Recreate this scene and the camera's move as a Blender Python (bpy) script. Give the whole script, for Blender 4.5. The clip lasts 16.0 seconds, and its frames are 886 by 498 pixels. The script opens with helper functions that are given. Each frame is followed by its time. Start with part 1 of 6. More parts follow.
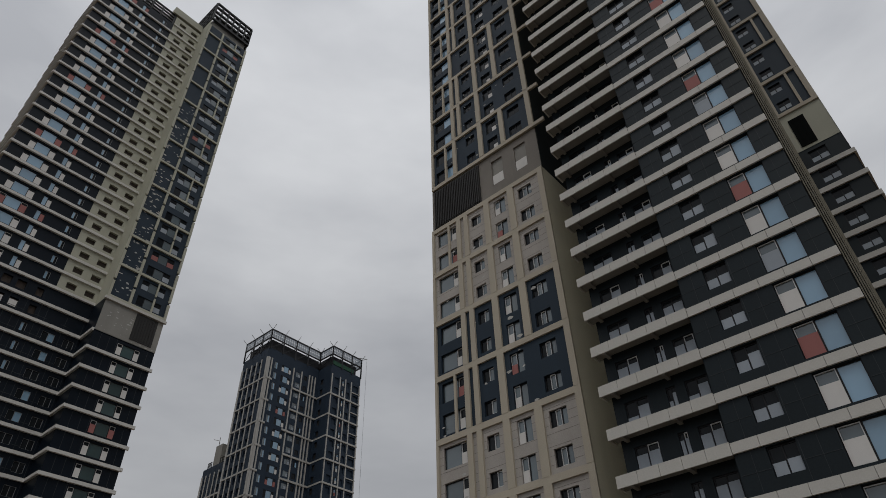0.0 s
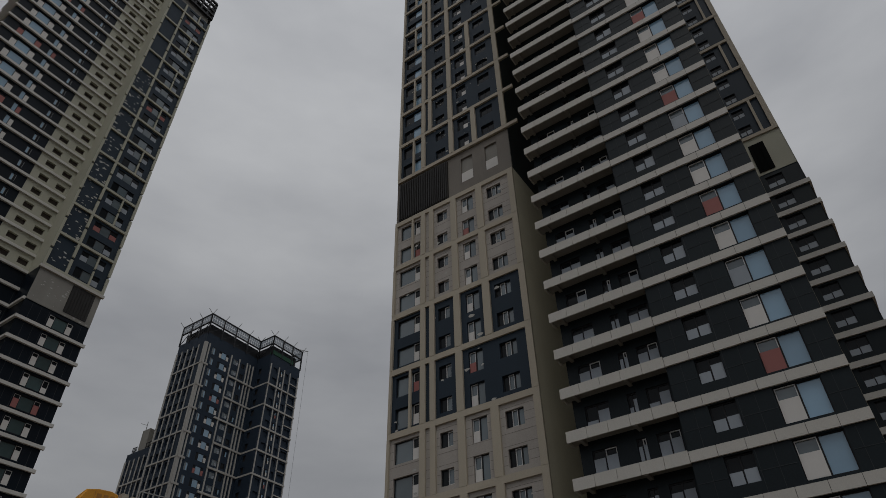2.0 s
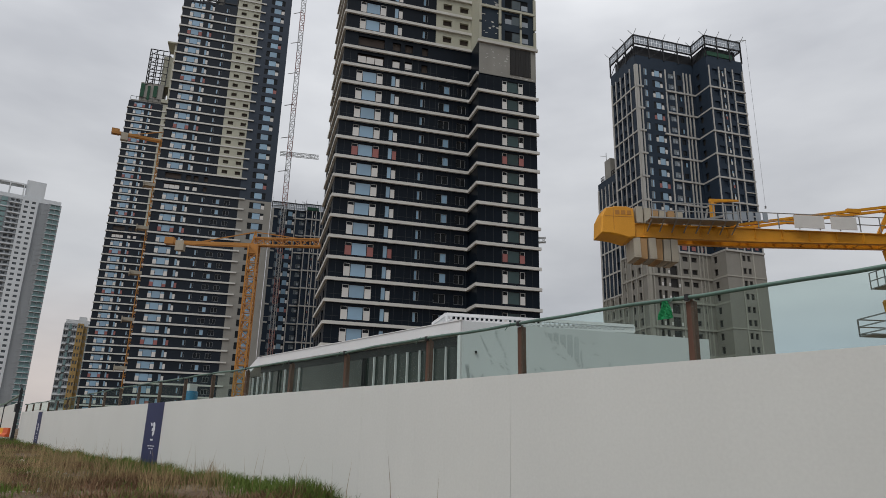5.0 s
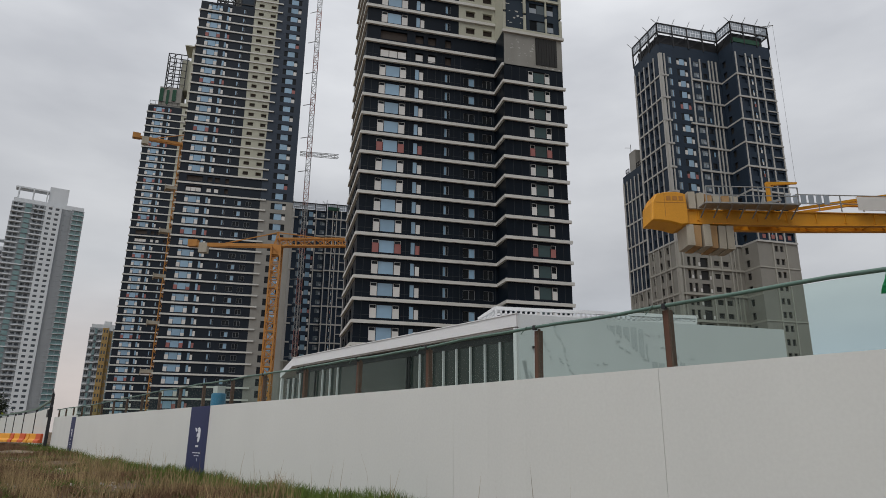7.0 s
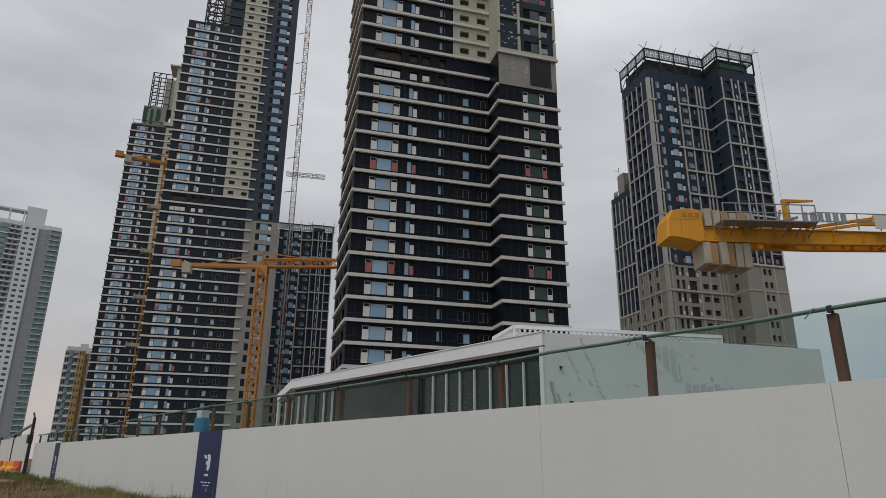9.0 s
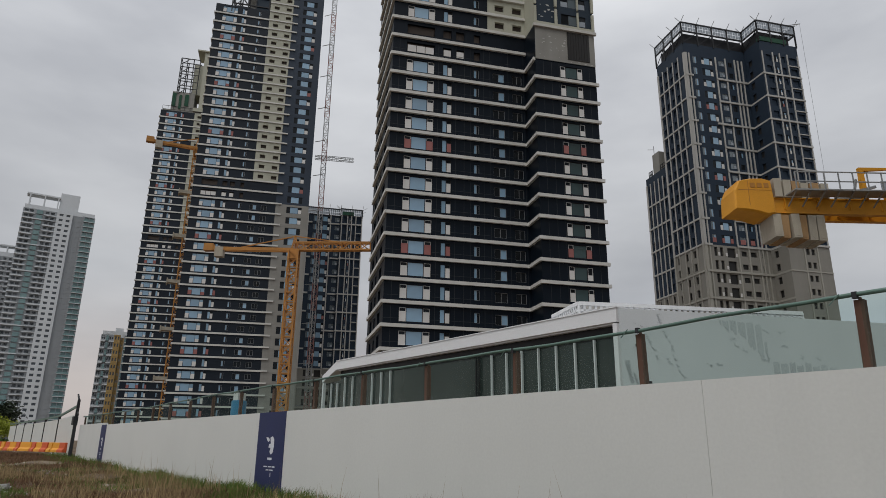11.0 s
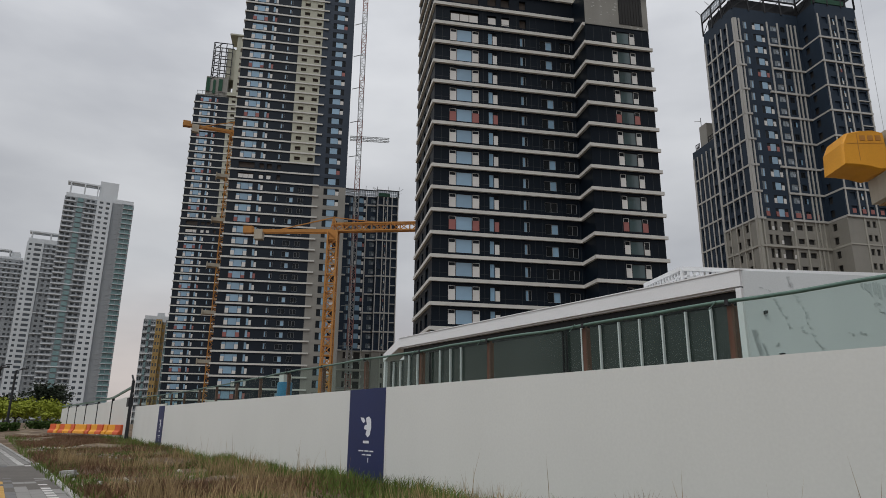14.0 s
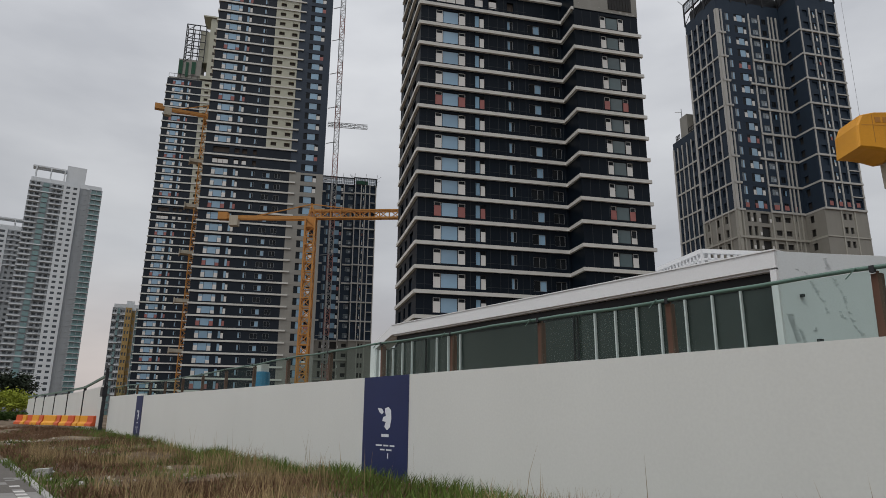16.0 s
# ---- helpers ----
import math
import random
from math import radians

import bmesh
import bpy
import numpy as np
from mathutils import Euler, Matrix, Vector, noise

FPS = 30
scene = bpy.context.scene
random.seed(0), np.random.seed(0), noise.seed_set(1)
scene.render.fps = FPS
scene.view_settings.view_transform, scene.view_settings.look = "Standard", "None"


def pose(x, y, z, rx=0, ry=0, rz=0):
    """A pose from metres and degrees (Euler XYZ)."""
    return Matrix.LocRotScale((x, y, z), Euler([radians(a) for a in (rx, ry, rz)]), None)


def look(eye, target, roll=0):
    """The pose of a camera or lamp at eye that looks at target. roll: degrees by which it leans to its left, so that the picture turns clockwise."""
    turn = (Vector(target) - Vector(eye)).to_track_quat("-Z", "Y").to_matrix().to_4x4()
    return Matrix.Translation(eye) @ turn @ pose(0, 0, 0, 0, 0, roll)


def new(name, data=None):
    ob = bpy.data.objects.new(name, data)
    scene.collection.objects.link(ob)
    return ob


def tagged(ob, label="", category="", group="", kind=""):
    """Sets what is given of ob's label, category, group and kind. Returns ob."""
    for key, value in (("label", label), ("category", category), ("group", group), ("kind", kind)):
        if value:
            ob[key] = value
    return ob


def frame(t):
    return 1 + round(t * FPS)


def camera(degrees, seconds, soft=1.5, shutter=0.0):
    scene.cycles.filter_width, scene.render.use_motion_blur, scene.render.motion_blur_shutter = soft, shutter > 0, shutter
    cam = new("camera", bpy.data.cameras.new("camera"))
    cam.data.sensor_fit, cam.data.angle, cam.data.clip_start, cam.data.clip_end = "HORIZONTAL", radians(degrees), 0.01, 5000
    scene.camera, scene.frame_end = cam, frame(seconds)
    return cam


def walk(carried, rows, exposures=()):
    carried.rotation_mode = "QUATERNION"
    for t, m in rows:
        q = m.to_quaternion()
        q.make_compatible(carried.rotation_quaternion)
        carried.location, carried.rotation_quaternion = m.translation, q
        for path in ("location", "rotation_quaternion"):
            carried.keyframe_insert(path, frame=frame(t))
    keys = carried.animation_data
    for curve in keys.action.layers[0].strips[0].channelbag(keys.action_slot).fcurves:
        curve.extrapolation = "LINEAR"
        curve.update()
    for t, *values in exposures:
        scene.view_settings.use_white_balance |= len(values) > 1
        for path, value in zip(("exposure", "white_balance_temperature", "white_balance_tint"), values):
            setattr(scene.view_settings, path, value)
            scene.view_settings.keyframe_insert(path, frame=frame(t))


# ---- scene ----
cam = camera(68.2, 16.0, soft=0.6)
PATH = [
    (0, (-0.717, -0.399, 1.588), (-0.906, 1.112, 2.885), -1.9),
    (0.5, (-1.198, -0.225, 1.667), (-1.212, 1.218, 3.053), -2.1),
    (1, (-1.681, -0.014, 1.703), (-1.597, 1.376, 3.139), -2.2),
    (1.5, (-2.187, 0.171, 1.673), (-2.104, 1.589, 3.081), -1.9),
    (2, (-2.701, 0.453, 1.596), (-2.723, 1.976, 2.892), -1.3),
    (2.5, (-3.232, 0.725, 1.477), (-3.433, 2.345, 2.633), -0.5),
    (3, (-3.794, 0.888, 1.428), (-4.234, 2.557, 2.438), 0.0),
    (3.5, (-4.336, 0.955, 1.417), (-5.024, 2.621, 2.283), 0.6),
    (4, (-5.022, 1.085, 1.393), (-5.939, 2.7, 2.134), 0.9),
    (4.5, (-5.624, 1.029, 1.378), (-6.738, 2.563, 2.015), 1.2),
    (5, (-6.19, 0.904, 1.379), (-7.452, 2.353, 1.935), 1.4),
    (5.2, (-6.45, 0.899, 1.356), (-7.753, 2.323, 1.883), 1.4),
    (7.3, (-9.206, 1.415, 1.522), (-10.501, 2.832, 2.084), 0.5),
    (7.5, (-9.485, 1.427, 1.532), (-10.763, 2.852, 2.113), 0.4),
    (8, (-10.12, 1.384, 1.528), (-11.358, 2.831, 2.14), 0.4),
    (8.5, (-10.686, 1.409, 1.507), (-11.919, 2.855, 2.129), 0.4),
    (9, (-11.308, 1.42, 1.529), (-12.554, 2.856, 2.149), 0.5),
    (11.5, (-14.472, 1.874, 1.54), (-15.813, 3.256, 2.082), 0.7),
    (12, (-15.084, 1.954, 1.522), (-16.462, 3.314, 2.024), 0.7),
    (12.5, (-15.769, 1.993, 1.507), (-17.173, 3.332, 1.993), 0.8),
    (13, (-16.441, 2.097, 1.481), (-17.849, 3.429, 1.976), 0.7),
    (13.5, (-17.09, 2.173, 1.499), (-18.491, 3.508, 2.005), 0.7),
    (14, (-17.735, 2.326, 1.498), (-19.123, 3.668, 2.021), 0.6),
    (14.5, (-18.347, 2.414, 1.507), (-19.736, 3.758, 2.02), 0.5),
    (15, (-18.923, 2.492, 1.496), (-20.312, 3.84, 1.998), 0.5),
    (15.5, (-19.544, 2.591, 1.491), (-20.91, 3.966, 1.985), 0.6),
    (16, (-20.163, 2.753, 1.521), (-21.499, 4.156, 2.017), 0.5),
]
walk(cam, [(t, look(e, g, r)) for t, e, g, r in PATH],
     exposures=[(0,-0.53),(0.5,-0.65),(1.0,-0.85),(1.6,-1.03),(2.0,-1.05),(2.5,-0.82),(3.0,-0.16),(3.5,0.05),(4.5,0.11),(5.0,0.13),(7.5,0.12),(8.0,0.06),(8.5,-0.04),(9.0,-0.06),(12.5,0.06),(13.0,0.10),(14.0,0.06),(16,0.04)])

# ---- light ----
SUN_AZ, SUN_EL = radians(168), radians(58)      # behind the cloud
SUN_DIR = Vector((math.sin(SUN_AZ) * math.cos(SUN_EL), math.cos(SUN_AZ) * math.cos(SUN_EL), math.sin(SUN_EL)))
world = bpy.data.worlds.new("overcast_sky")
scene.world = world
world.use_nodes = True
wn, wl = world.node_tree.nodes, world.node_tree.links
wn.clear()
w_out = wn.new("ShaderNodeOutputWorld")
w_bg = wn.new("ShaderNodeBackground")
w_sky = wn.new("ShaderNodeTexSky")
w_sky.sky_type = "NISHITA"
w_sky.sun_disc = False
w_sky.sun_elevation, w_sky.sun_rotation = SUN_EL, SUN_AZ
w_sky.air_density, w_sky.dust_density = 1.0, 4.0
w_geo = wn.new("ShaderNodeTexCoord")
w_map = wn.new("ShaderNodeMapping")
w_map.inputs["Scale"].default_value = (1.6, 1.6, 4.5)
w_noise = wn.new("ShaderNodeTexNoise")
w_noise.inputs["Scale"].default_value = 1.5
w_noise.inputs["Detail"].default_value = 5.0
w_noise.inputs["Roughness"].default_value = 0.5
w_ramp = wn.new("ShaderNodeValToRGB")
w_ramp.color_ramp.elements[0].position, w_ramp.color_ramp.elements[0].color = 0.33, (4.8, 4.92, 5.2, 1)
w_ramp.color_ramp.elements[1].position, w_ramp.color_ramp.elements[1].color = 0.70, (7.18, 7.3, 7.5, 1)
w_mix = wn.new("ShaderNodeMix")
w_mix.data_type = "RGBA"
w_mix.inputs["Factor"].default_value = 0.9
w_bg.inputs["Strength"].default_value = 0.1
wl.new(w_geo.outputs["Generated"], w_map.inputs["Vector"])
wl.new(w_map.outputs["Vector"], w_noise.inputs["Vector"])
wl.new(w_noise.outputs["Fac"], w_ramp.inputs["Fac"])
wl.new(w_sky.outputs["Color"], w_mix.inputs["A"])
wl.new(w_ramp.outputs["Color"], w_mix.inputs["B"])
# an overcast sky is brighter overhead than towards the horizon
w_sep = wn.new("ShaderNodeSeparateXYZ")
w_lift = wn.new("ShaderNodeMapRange")
w_lift.inputs["From Min"].default_value, w_lift.inputs["From Max"].default_value = 0.28, 0.9
w_lift.inputs["To Min"].default_value, w_lift.inputs["To Max"].default_value = 0.86, 1.54
w_mul = wn.new("ShaderNodeVectorMath")
w_mul.operation = "SCALE"
wl.new(w_geo.outputs["Generated"], w_sep.inputs["Vector"])
wl.new(w_sep.outputs["Z"], w_lift.inputs["Value"])
wl.new(w_mix.outputs["Result"], w_mul.inputs[0])
wl.new(w_lift.outputs["Result"], w_mul.inputs["Scale"])
# low over the ground the cloud is warm along the road and slate grey over the site
w_side = wn.new("ShaderNodeMapRange")
w_side.interpolation_type = "SMOOTHSTEP"
w_side.inputs["From Min"].default_value, w_side.inputs["From Max"].default_value = -0.95, -0.35
w_tint = wn.new("ShaderNodeMix")
w_tint.data_type = "RGBA"
w_tint.inputs["A"].default_value, w_tint.inputs["B"].default_value = (1.12, 1.0, 0.93, 1), (0.66, 0.73, 0.83, 1)
w_low = wn.new("ShaderNodeMapRange")
w_low.interpolation_type = "SMOOTHSTEP"
w_low.inputs["From Min"].default_value, w_low.inputs["From Max"].default_value = 0.04, 0.24
w_low.inputs["To Min"].default_value, w_low.inputs["To Max"].default_value = 1.0, 0.0
w_fade = wn.new("ShaderNodeMix")
w_fade.data_type = "RGBA"
w_fade.inputs["A"].default_value = (1, 1, 1, 1)
w_hor = wn.new("ShaderNodeVectorMath")
w_hor.operation = "MULTIPLY"
wl.new(w_sep.outputs["X"], w_side.inputs["Value"])
wl.new(w_side.outputs["Result"], w_tint.inputs["Factor"])
wl.new(w_sep.outputs["Z"], w_low.inputs["Value"])
wl.new(w_low.outputs["Result"], w_fade.inputs["Factor"])
wl.new(w_tint.outputs["Result"], w_fade.inputs["B"])
wl.new(w_mul.outputs["Vector"], w_hor.inputs[0])
wl.new(w_fade.outputs["Result"], w_hor.inputs[1])
wl.new(w_hor.outputs["Vector"], w_bg.inputs["Color"])
wl.new(w_bg.outputs["Background"], w_out.inputs["Surface"])
sun_data = bpy.data.lights.new("sun", "SUN")
sun_data.energy, sun_data.angle, sun_data.color = 0.9, radians(30), (1.0, 0.97, 0.92)
sun = new("sun", sun_data)
sun.matrix_world = look(SUN_DIR * 400, (0, 0, 0))


# ---- materials ----
def material(name, color, rough=0.7, metal=0.0, scale=1.0, vary=0.12, bump=0.0, stains=0.0, spec=0.5, obj_vary=0.0, fine=22.0):
    """A procedural surface: base colour with broad and fine variation, streaks and relief."""
    m = bpy.data.materials.new(name)
    m.use_nodes = True
    n, l = m.node_tree.nodes, m.node_tree.links
    b = n["Principled BSDF"]
    b.inputs["Roughness"].default_value, b.inputs["Metallic"].default_value = rough, metal
    b.inputs["Specular IOR Level"].default_value = spec
    tc = n.new("ShaderNodeTexCoord")
    big = n.new("ShaderNodeTexNoise")
    big.inputs["Scale"].default_value, big.inputs["Detail"].default_value = 0.35 * scale, 3
    small = n.new("ShaderNodeTexNoise")
    small.inputs["Scale"].default_value, small.inputs["Detail"].default_value = fine * scale, 4
    l.new(tc.outputs["Object"], big.inputs["Vector"])
    l.new(tc.outputs["Object"], small.inputs["Vector"])
    add = n.new("ShaderNodeMath")
    add.operation = "ADD"
    l.new(big.outputs["Fac"], add.inputs[0])
    l.new(small.outputs["Fac"], add.inputs[1])
    last = add.outputs[0]
    if stains:
        mp = n.new("ShaderNodeMapping")
        mp.inputs["Scale"].default_value = (1.7 * scale, 1.7 * scale, 0.12 * scale)
        st = n.new("ShaderNodeTexNoise")
        st.inputs["Scale"].default_value, st.inputs["Detail"].default_value = 1.0, 4
        l.new(tc.outputs["Object"], mp.inputs["Vector"])
        l.new(mp.outputs["Vector"], st.inputs["Vector"])
        mul = n.new("ShaderNodeMath")
        mul.operation = "MULTIPLY_ADD"
        mul.inputs[1].default_value = stains
        l.new(st.outputs["Fac"], mul.inputs[0])
        l.new(last, mul.inputs[2])
        last = mul.outputs[0]
    if obj_vary:
        oi = n.new("ShaderNodeObjectInfo")
        mo = n.new("ShaderNodeMath")
        mo.operation = "MULTIPLY_ADD"
        mo.inputs[1].default_value = obj_vary
        l.new(oi.outputs["Random"], mo.inputs[0])
        l.new(last, mo.inputs[2])
        last = mo.outputs[0]
    mr = n.new("ShaderNodeMapRange")
    top = 1.35 + stains * 0.6 + obj_vary
    mr.inputs["From Min"].default_value, mr.inputs["From Max"].default_value = 0.65, top
    mr.inputs["To Min"].default_value, mr.inputs["To Max"].default_value = 1 - vary, 1 + vary
    l.new(last, mr.inputs["Value"])
    mx = n.new("ShaderNodeVectorMath")
    mx.operation = "SCALE"
    mx.inputs[0].default_value = color
    l.new(mr.outputs["Result"], mx.inputs["Scale"])
    l.new(mx.outputs["Vector"], b.inputs["Base Color"])
    if bump:
        bp = n.new("ShaderNodeBump")
        bp.inputs["Strength"].default_value, bp.inputs["Distance"].default_value = bump, 0.02
        l.new(small.outputs["Fac"], bp.inputs["Height"])
        l.new(bp.outputs["Normal"], b.inputs["Normal"])
    return m


def glass_dark(name, color, rough=0.05, vary=0.35):
    """Window glass of a tower, dark behind, that mirrors the sky."""
    m = material(name, color, rough, 0.0, 0.5, vary, 0.0, 0.0, 0.9, 0.8, 0.6)
    return m


STONE_JOINT = material("stone_joint", (0.15, 0.14, 0.125), 0.9)
PLANT_WALL = material("brown_grey_render", (0.19, 0.175, 0.155), 0.85, 0, 0.8, 0.2, 0.3, 0.6)
BEIGE = material("beige_stone_paint", (0.395, 0.395, 0.32), 0.75, 0, 0.6, 0.14, 0.15, 0.5)
GRID_GREY = material("pale_grey_pier_paint", (0.42, 0.415, 0.395), 0.7, 0, 0.7, 0.12, 0.1, 0.5)
FOOT_RIB = material("pale_beige_rib_paint", (0.34, 0.33, 0.29), 0.75, 0, 0.6, 0.16, 0.15, 0.5)
FOOT_GREY = material("grey_beige_foot_paint", (0.235, 0.226, 0.20), 0.75, 0, 0.6, 0.16, 0.15, 0.5)
BAND_PALE = material("pale_band_paint", (0.56, 0.555, 0.525), 0.65, 0, 0.7, 0.12, 0.1, 0.5)
BEIGE_LIGHT = material("pale_fascia_panel", (0.49, 0.48, 0.445), 0.6, 0, 0.7, 0.12, 0.1, 0.5)
# beige raised above BEIGE to make up for shade between the blocks
SLOT_BEIGE_LIFTED = material("lightened_slot_render", (0.52, 0.50, 0.41), 0.8, 0, 0.6, 0.14, 0.15, 0.5)
GREEN_SLATE = material("dark_green_slate_panel", (0.0085, 0.0145, 0.0185), 0.5, 0, 0.5, 0.3, 0.05, 0.4, 0.2)
MATTE_DARK = material("matte_black_recess", (0.010, 0.011, 0.011), 1.0, 0, 0.5, 0.2, 0, 0, 0.0)
# beige of the ribs with the far side's shade mixed into the colour
RIB_SHADED = material("shaded_beige_rib", (0.24, 0.225, 0.18), 0.9, 0, 0.6, 0.14, 0, 0.4, 0.05)
# charcoal lightened for the two far towers, distance haze put into the colour
CHARCOAL_HAZED = material("hazed_charcoal_panel", (0.011, 0.0165, 0.025), 0.5, 0, 0.5, 0.25, 0.05, 0.4, 0.2)
CONCRETE = material("raw_concrete", (0.24, 0.235, 0.215), 0.85, 0, 0.8, 0.2, 0.3, 0.7)
STONE_GREY = material("grey_stone_wall", (0.36, 0.337, 0.31), 0.8, 0, 0.6, 0.2, 0.2, 0.6)
NAVY = material("navy_wall_panel", (0.016, 0.029, 0.045), 0.6, 0, 0.5, 0.25, 0.05, 0.4, 0.25)
CHARCOAL = material("charcoal_wall_panel", (0.0036, 0.0075, 0.0135), 0.42, 0, 0.5, 0.3, 0.05, 0.4, 0.16)
BLUE_NAVY = material("blue_grey_wall_paint", (0.017, 0.030, 0.050), 0.65, 0, 0.5, 0.2, 0.05, 0.4, 0.25)
FRAME = material("dark_window_frame", (0.012, 0.012, 0.014), 0.5, 0.1, 2, 0.1, 0, 0, 0.3)
FRAME_PALE = material("aluminium_window_frame", (0.30, 0.31, 0.32), 0.4, 0.5, 2, 0.1)
END_BLUE = material("slate_blue_end_paint", (0.030, 0.043, 0.064), 0.65, 0, 0.5, 0.2, 0.05, 0.4, 0.3)
GLASS = glass_dark("dark_glass", (0.014, 0.017, 0.020))
GLASS.node_tree.nodes["Principled BSDF"].inputs["Specular IOR Level"].default_value = 0.16
JOINT_GREY = material("grey_panel_joint", (0.017, 0.023, 0.028), 0.7)
TAN_PIER = material("tan_pier_stone", (0.42, 0.38, 0.305), 0.75, 0, 0.6, 0.14, 0.15, 0.5)
# glass with a pale blue base colour instead of a dark one
GLASS_SKY = glass_dark("pale_blue_glass", (0.24, 0.39, 0.53), 0.1, 0.25)
GLASS_GREY = glass_dark("grey_blue_glass", (0.12, 0.155, 0.175), 0.07, 0.35)
FRAME_WHITE = material("white_sash_frame", (0.55, 0.56, 0.56), 0.5, 0, 2, 0.1)
# bluish grey of boards; in the flush dark wall it paints pane reflections
BOARD_AND_SHEEN = material("grey_board_and_pane_sheen", (0.31, 0.35, 0.395), 0.6, 0, 2, 0.15, 0.0, 0.0, 0.3, 0.5)
PLASTER = material("pale_plaster_smear", (0.42, 0.42, 0.40), 0.9, 0, 3, 0.3)
SASH = glass_dark("pale_sash_glass", (0.22, 0.27, 0.32), 0.15, 0.3)
GLASS_GREEN = glass_dark("green_glass", (0.05, 0.085, 0.09), 0.06)
BOARD = material("white_protective_board", (0.64, 0.63, 0.61), 0.7, 0, 2, 0.12, 0.0, 0.0, 0.3, 0.5)
BOARD_RED = material("salmon_protective_board", (0.32, 0.13, 0.12), 0.7, 0, 2, 0.15, 0.0, 0.0, 0.3, 0.5)
MAST_RED = material("faded_red_mast_paint", (0.34, 0.17, 0.15), 0.7, 0, 2, 0.15)
# dark sheet colour standing in for unlit interiors behind openings
BROWN_HOLE = material("dark_brown_hole_back", (0.055, 0.043, 0.036), 0.9, 0, 1, 0.3, 0.2)
# louvre colour, also the dark fill for unlit rooms in tower feet
VENT_AND_HOLE = material("dark_louvre_and_hole_back", (0.018, 0.017, 0.016), 0.6, 0.2, 1, 0.2)
STEEL_DARK = material("dark_steel", (0.02, 0.021, 0.024), 0.6, 0.2, 1, 0.25)
CRANE_YELLOW = material("crane_yellow_paint", (0.62, 0.275, 0.015), 0.5, 0, 0.9, 0.22, 0.1, 0.6)
CRANE_ORANGE = material("weathered_orange_paint", (0.41, 0.18, 0.032), 0.6, 0, 1, 0.25, 0.1, 0.6)
BALLAST = material("concrete_ballast", (0.37, 0.335, 0.27), 0.85, 0, 1.5, 0.3, 0.4, 0.8)
BALLAST_RUST = material("rust_stained_ballast", (0.34, 0.21, 0.10), 0.85, 0, 1.5, 0.35, 0.4, 0.8)
GALV = material("galvanised_steel", (0.33, 0.34, 0.34), 0.5, 0.6, 2, 0.15)
WHITE_PAINT = material("white_fence_paint", (0.65, 0.66, 0.632), 0.55, 0, 0.9, 0.05, 0.05, 0.3)
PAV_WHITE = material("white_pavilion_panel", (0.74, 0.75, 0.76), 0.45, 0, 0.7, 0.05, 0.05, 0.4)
# the panel white set darker and greyer for the end wall
PAV_END = material("white_end_panel_darker", (0.56, 0.59, 0.60), 0.5, 0, 0.7, 0.08, 0.05, 0.4)
PAV_MAP = material("grey_mural_paint", (0.46, 0.49, 0.50), 0.6, 0, 1, 0.2)
PAV_GLASS = glass_dark("tinted_pavilion_glass", (0.018, 0.028, 0.024), 0.06, 0.15)
PAV_GLASS.node_tree.nodes["Principled BSDF"].inputs["Specular IOR Level"].default_value = 0.4
RUST = material("rusty_brown_post", (0.105, 0.048, 0.03), 0.75, 0.1, 4, 0.35, 0.3, 0.8)
GREEN_RAIL = material("green_painted_tube", (0.10, 0.17, 0.14), 0.5, 0.2, 3, 0.25, 0.1, 0.5)
BANNER = material("navy_banner", (0.009, 0.018, 0.085), 0.6, 0, 2, 0.12, 0.1)
PRINT = material("white_print", (0.70, 0.72, 0.76), 0.6)
GREEN_CLOTH = material("green_cloth", (0.025, 0.34, 0.13), 0.8, 0, 3, 0.3, 0.2)
BLUE_TANK = material("blue_plastic", (0.03, 0.20, 0.36), 0.45, 0, 2, 0.12)
BAR_ORANGE = material("orange_barrier_plastic", (0.76, 0.33, 0.02), 0.5, 0, 2, 0.15)
BAR_RED = material("red_barrier_plastic", (0.6, 0.095, 0.02), 0.5, 0, 2, 0.15)
APT_GREY = material("apartment_grey_paint", (0.29, 0.31, 0.325), 0.8, 0, 0.4, 0.1, 0.1, 0.5)
APT_WHITE = material("apartment_white_paint", (0.60, 0.63, 0.65), 0.8, 0, 0.4, 0.08, 0.1, 0.5)
APT_TAN = material("apartment_ochre_paint", (0.36, 0.24, 0.09), 0.8, 0, 0.4, 0.1, 0.1, 0.5)
APT_GLASS = glass_dark("apartment_glass", (0.055, 0.065, 0.075), 0.15)
APT_GREEN = glass_dark("apartment_green_glass", (0.15, 0.25, 0.25), 0.15)
NET = material("green_safety_net", (0.02, 0.075, 0.045), 0.9, 0, 3, 0.3)


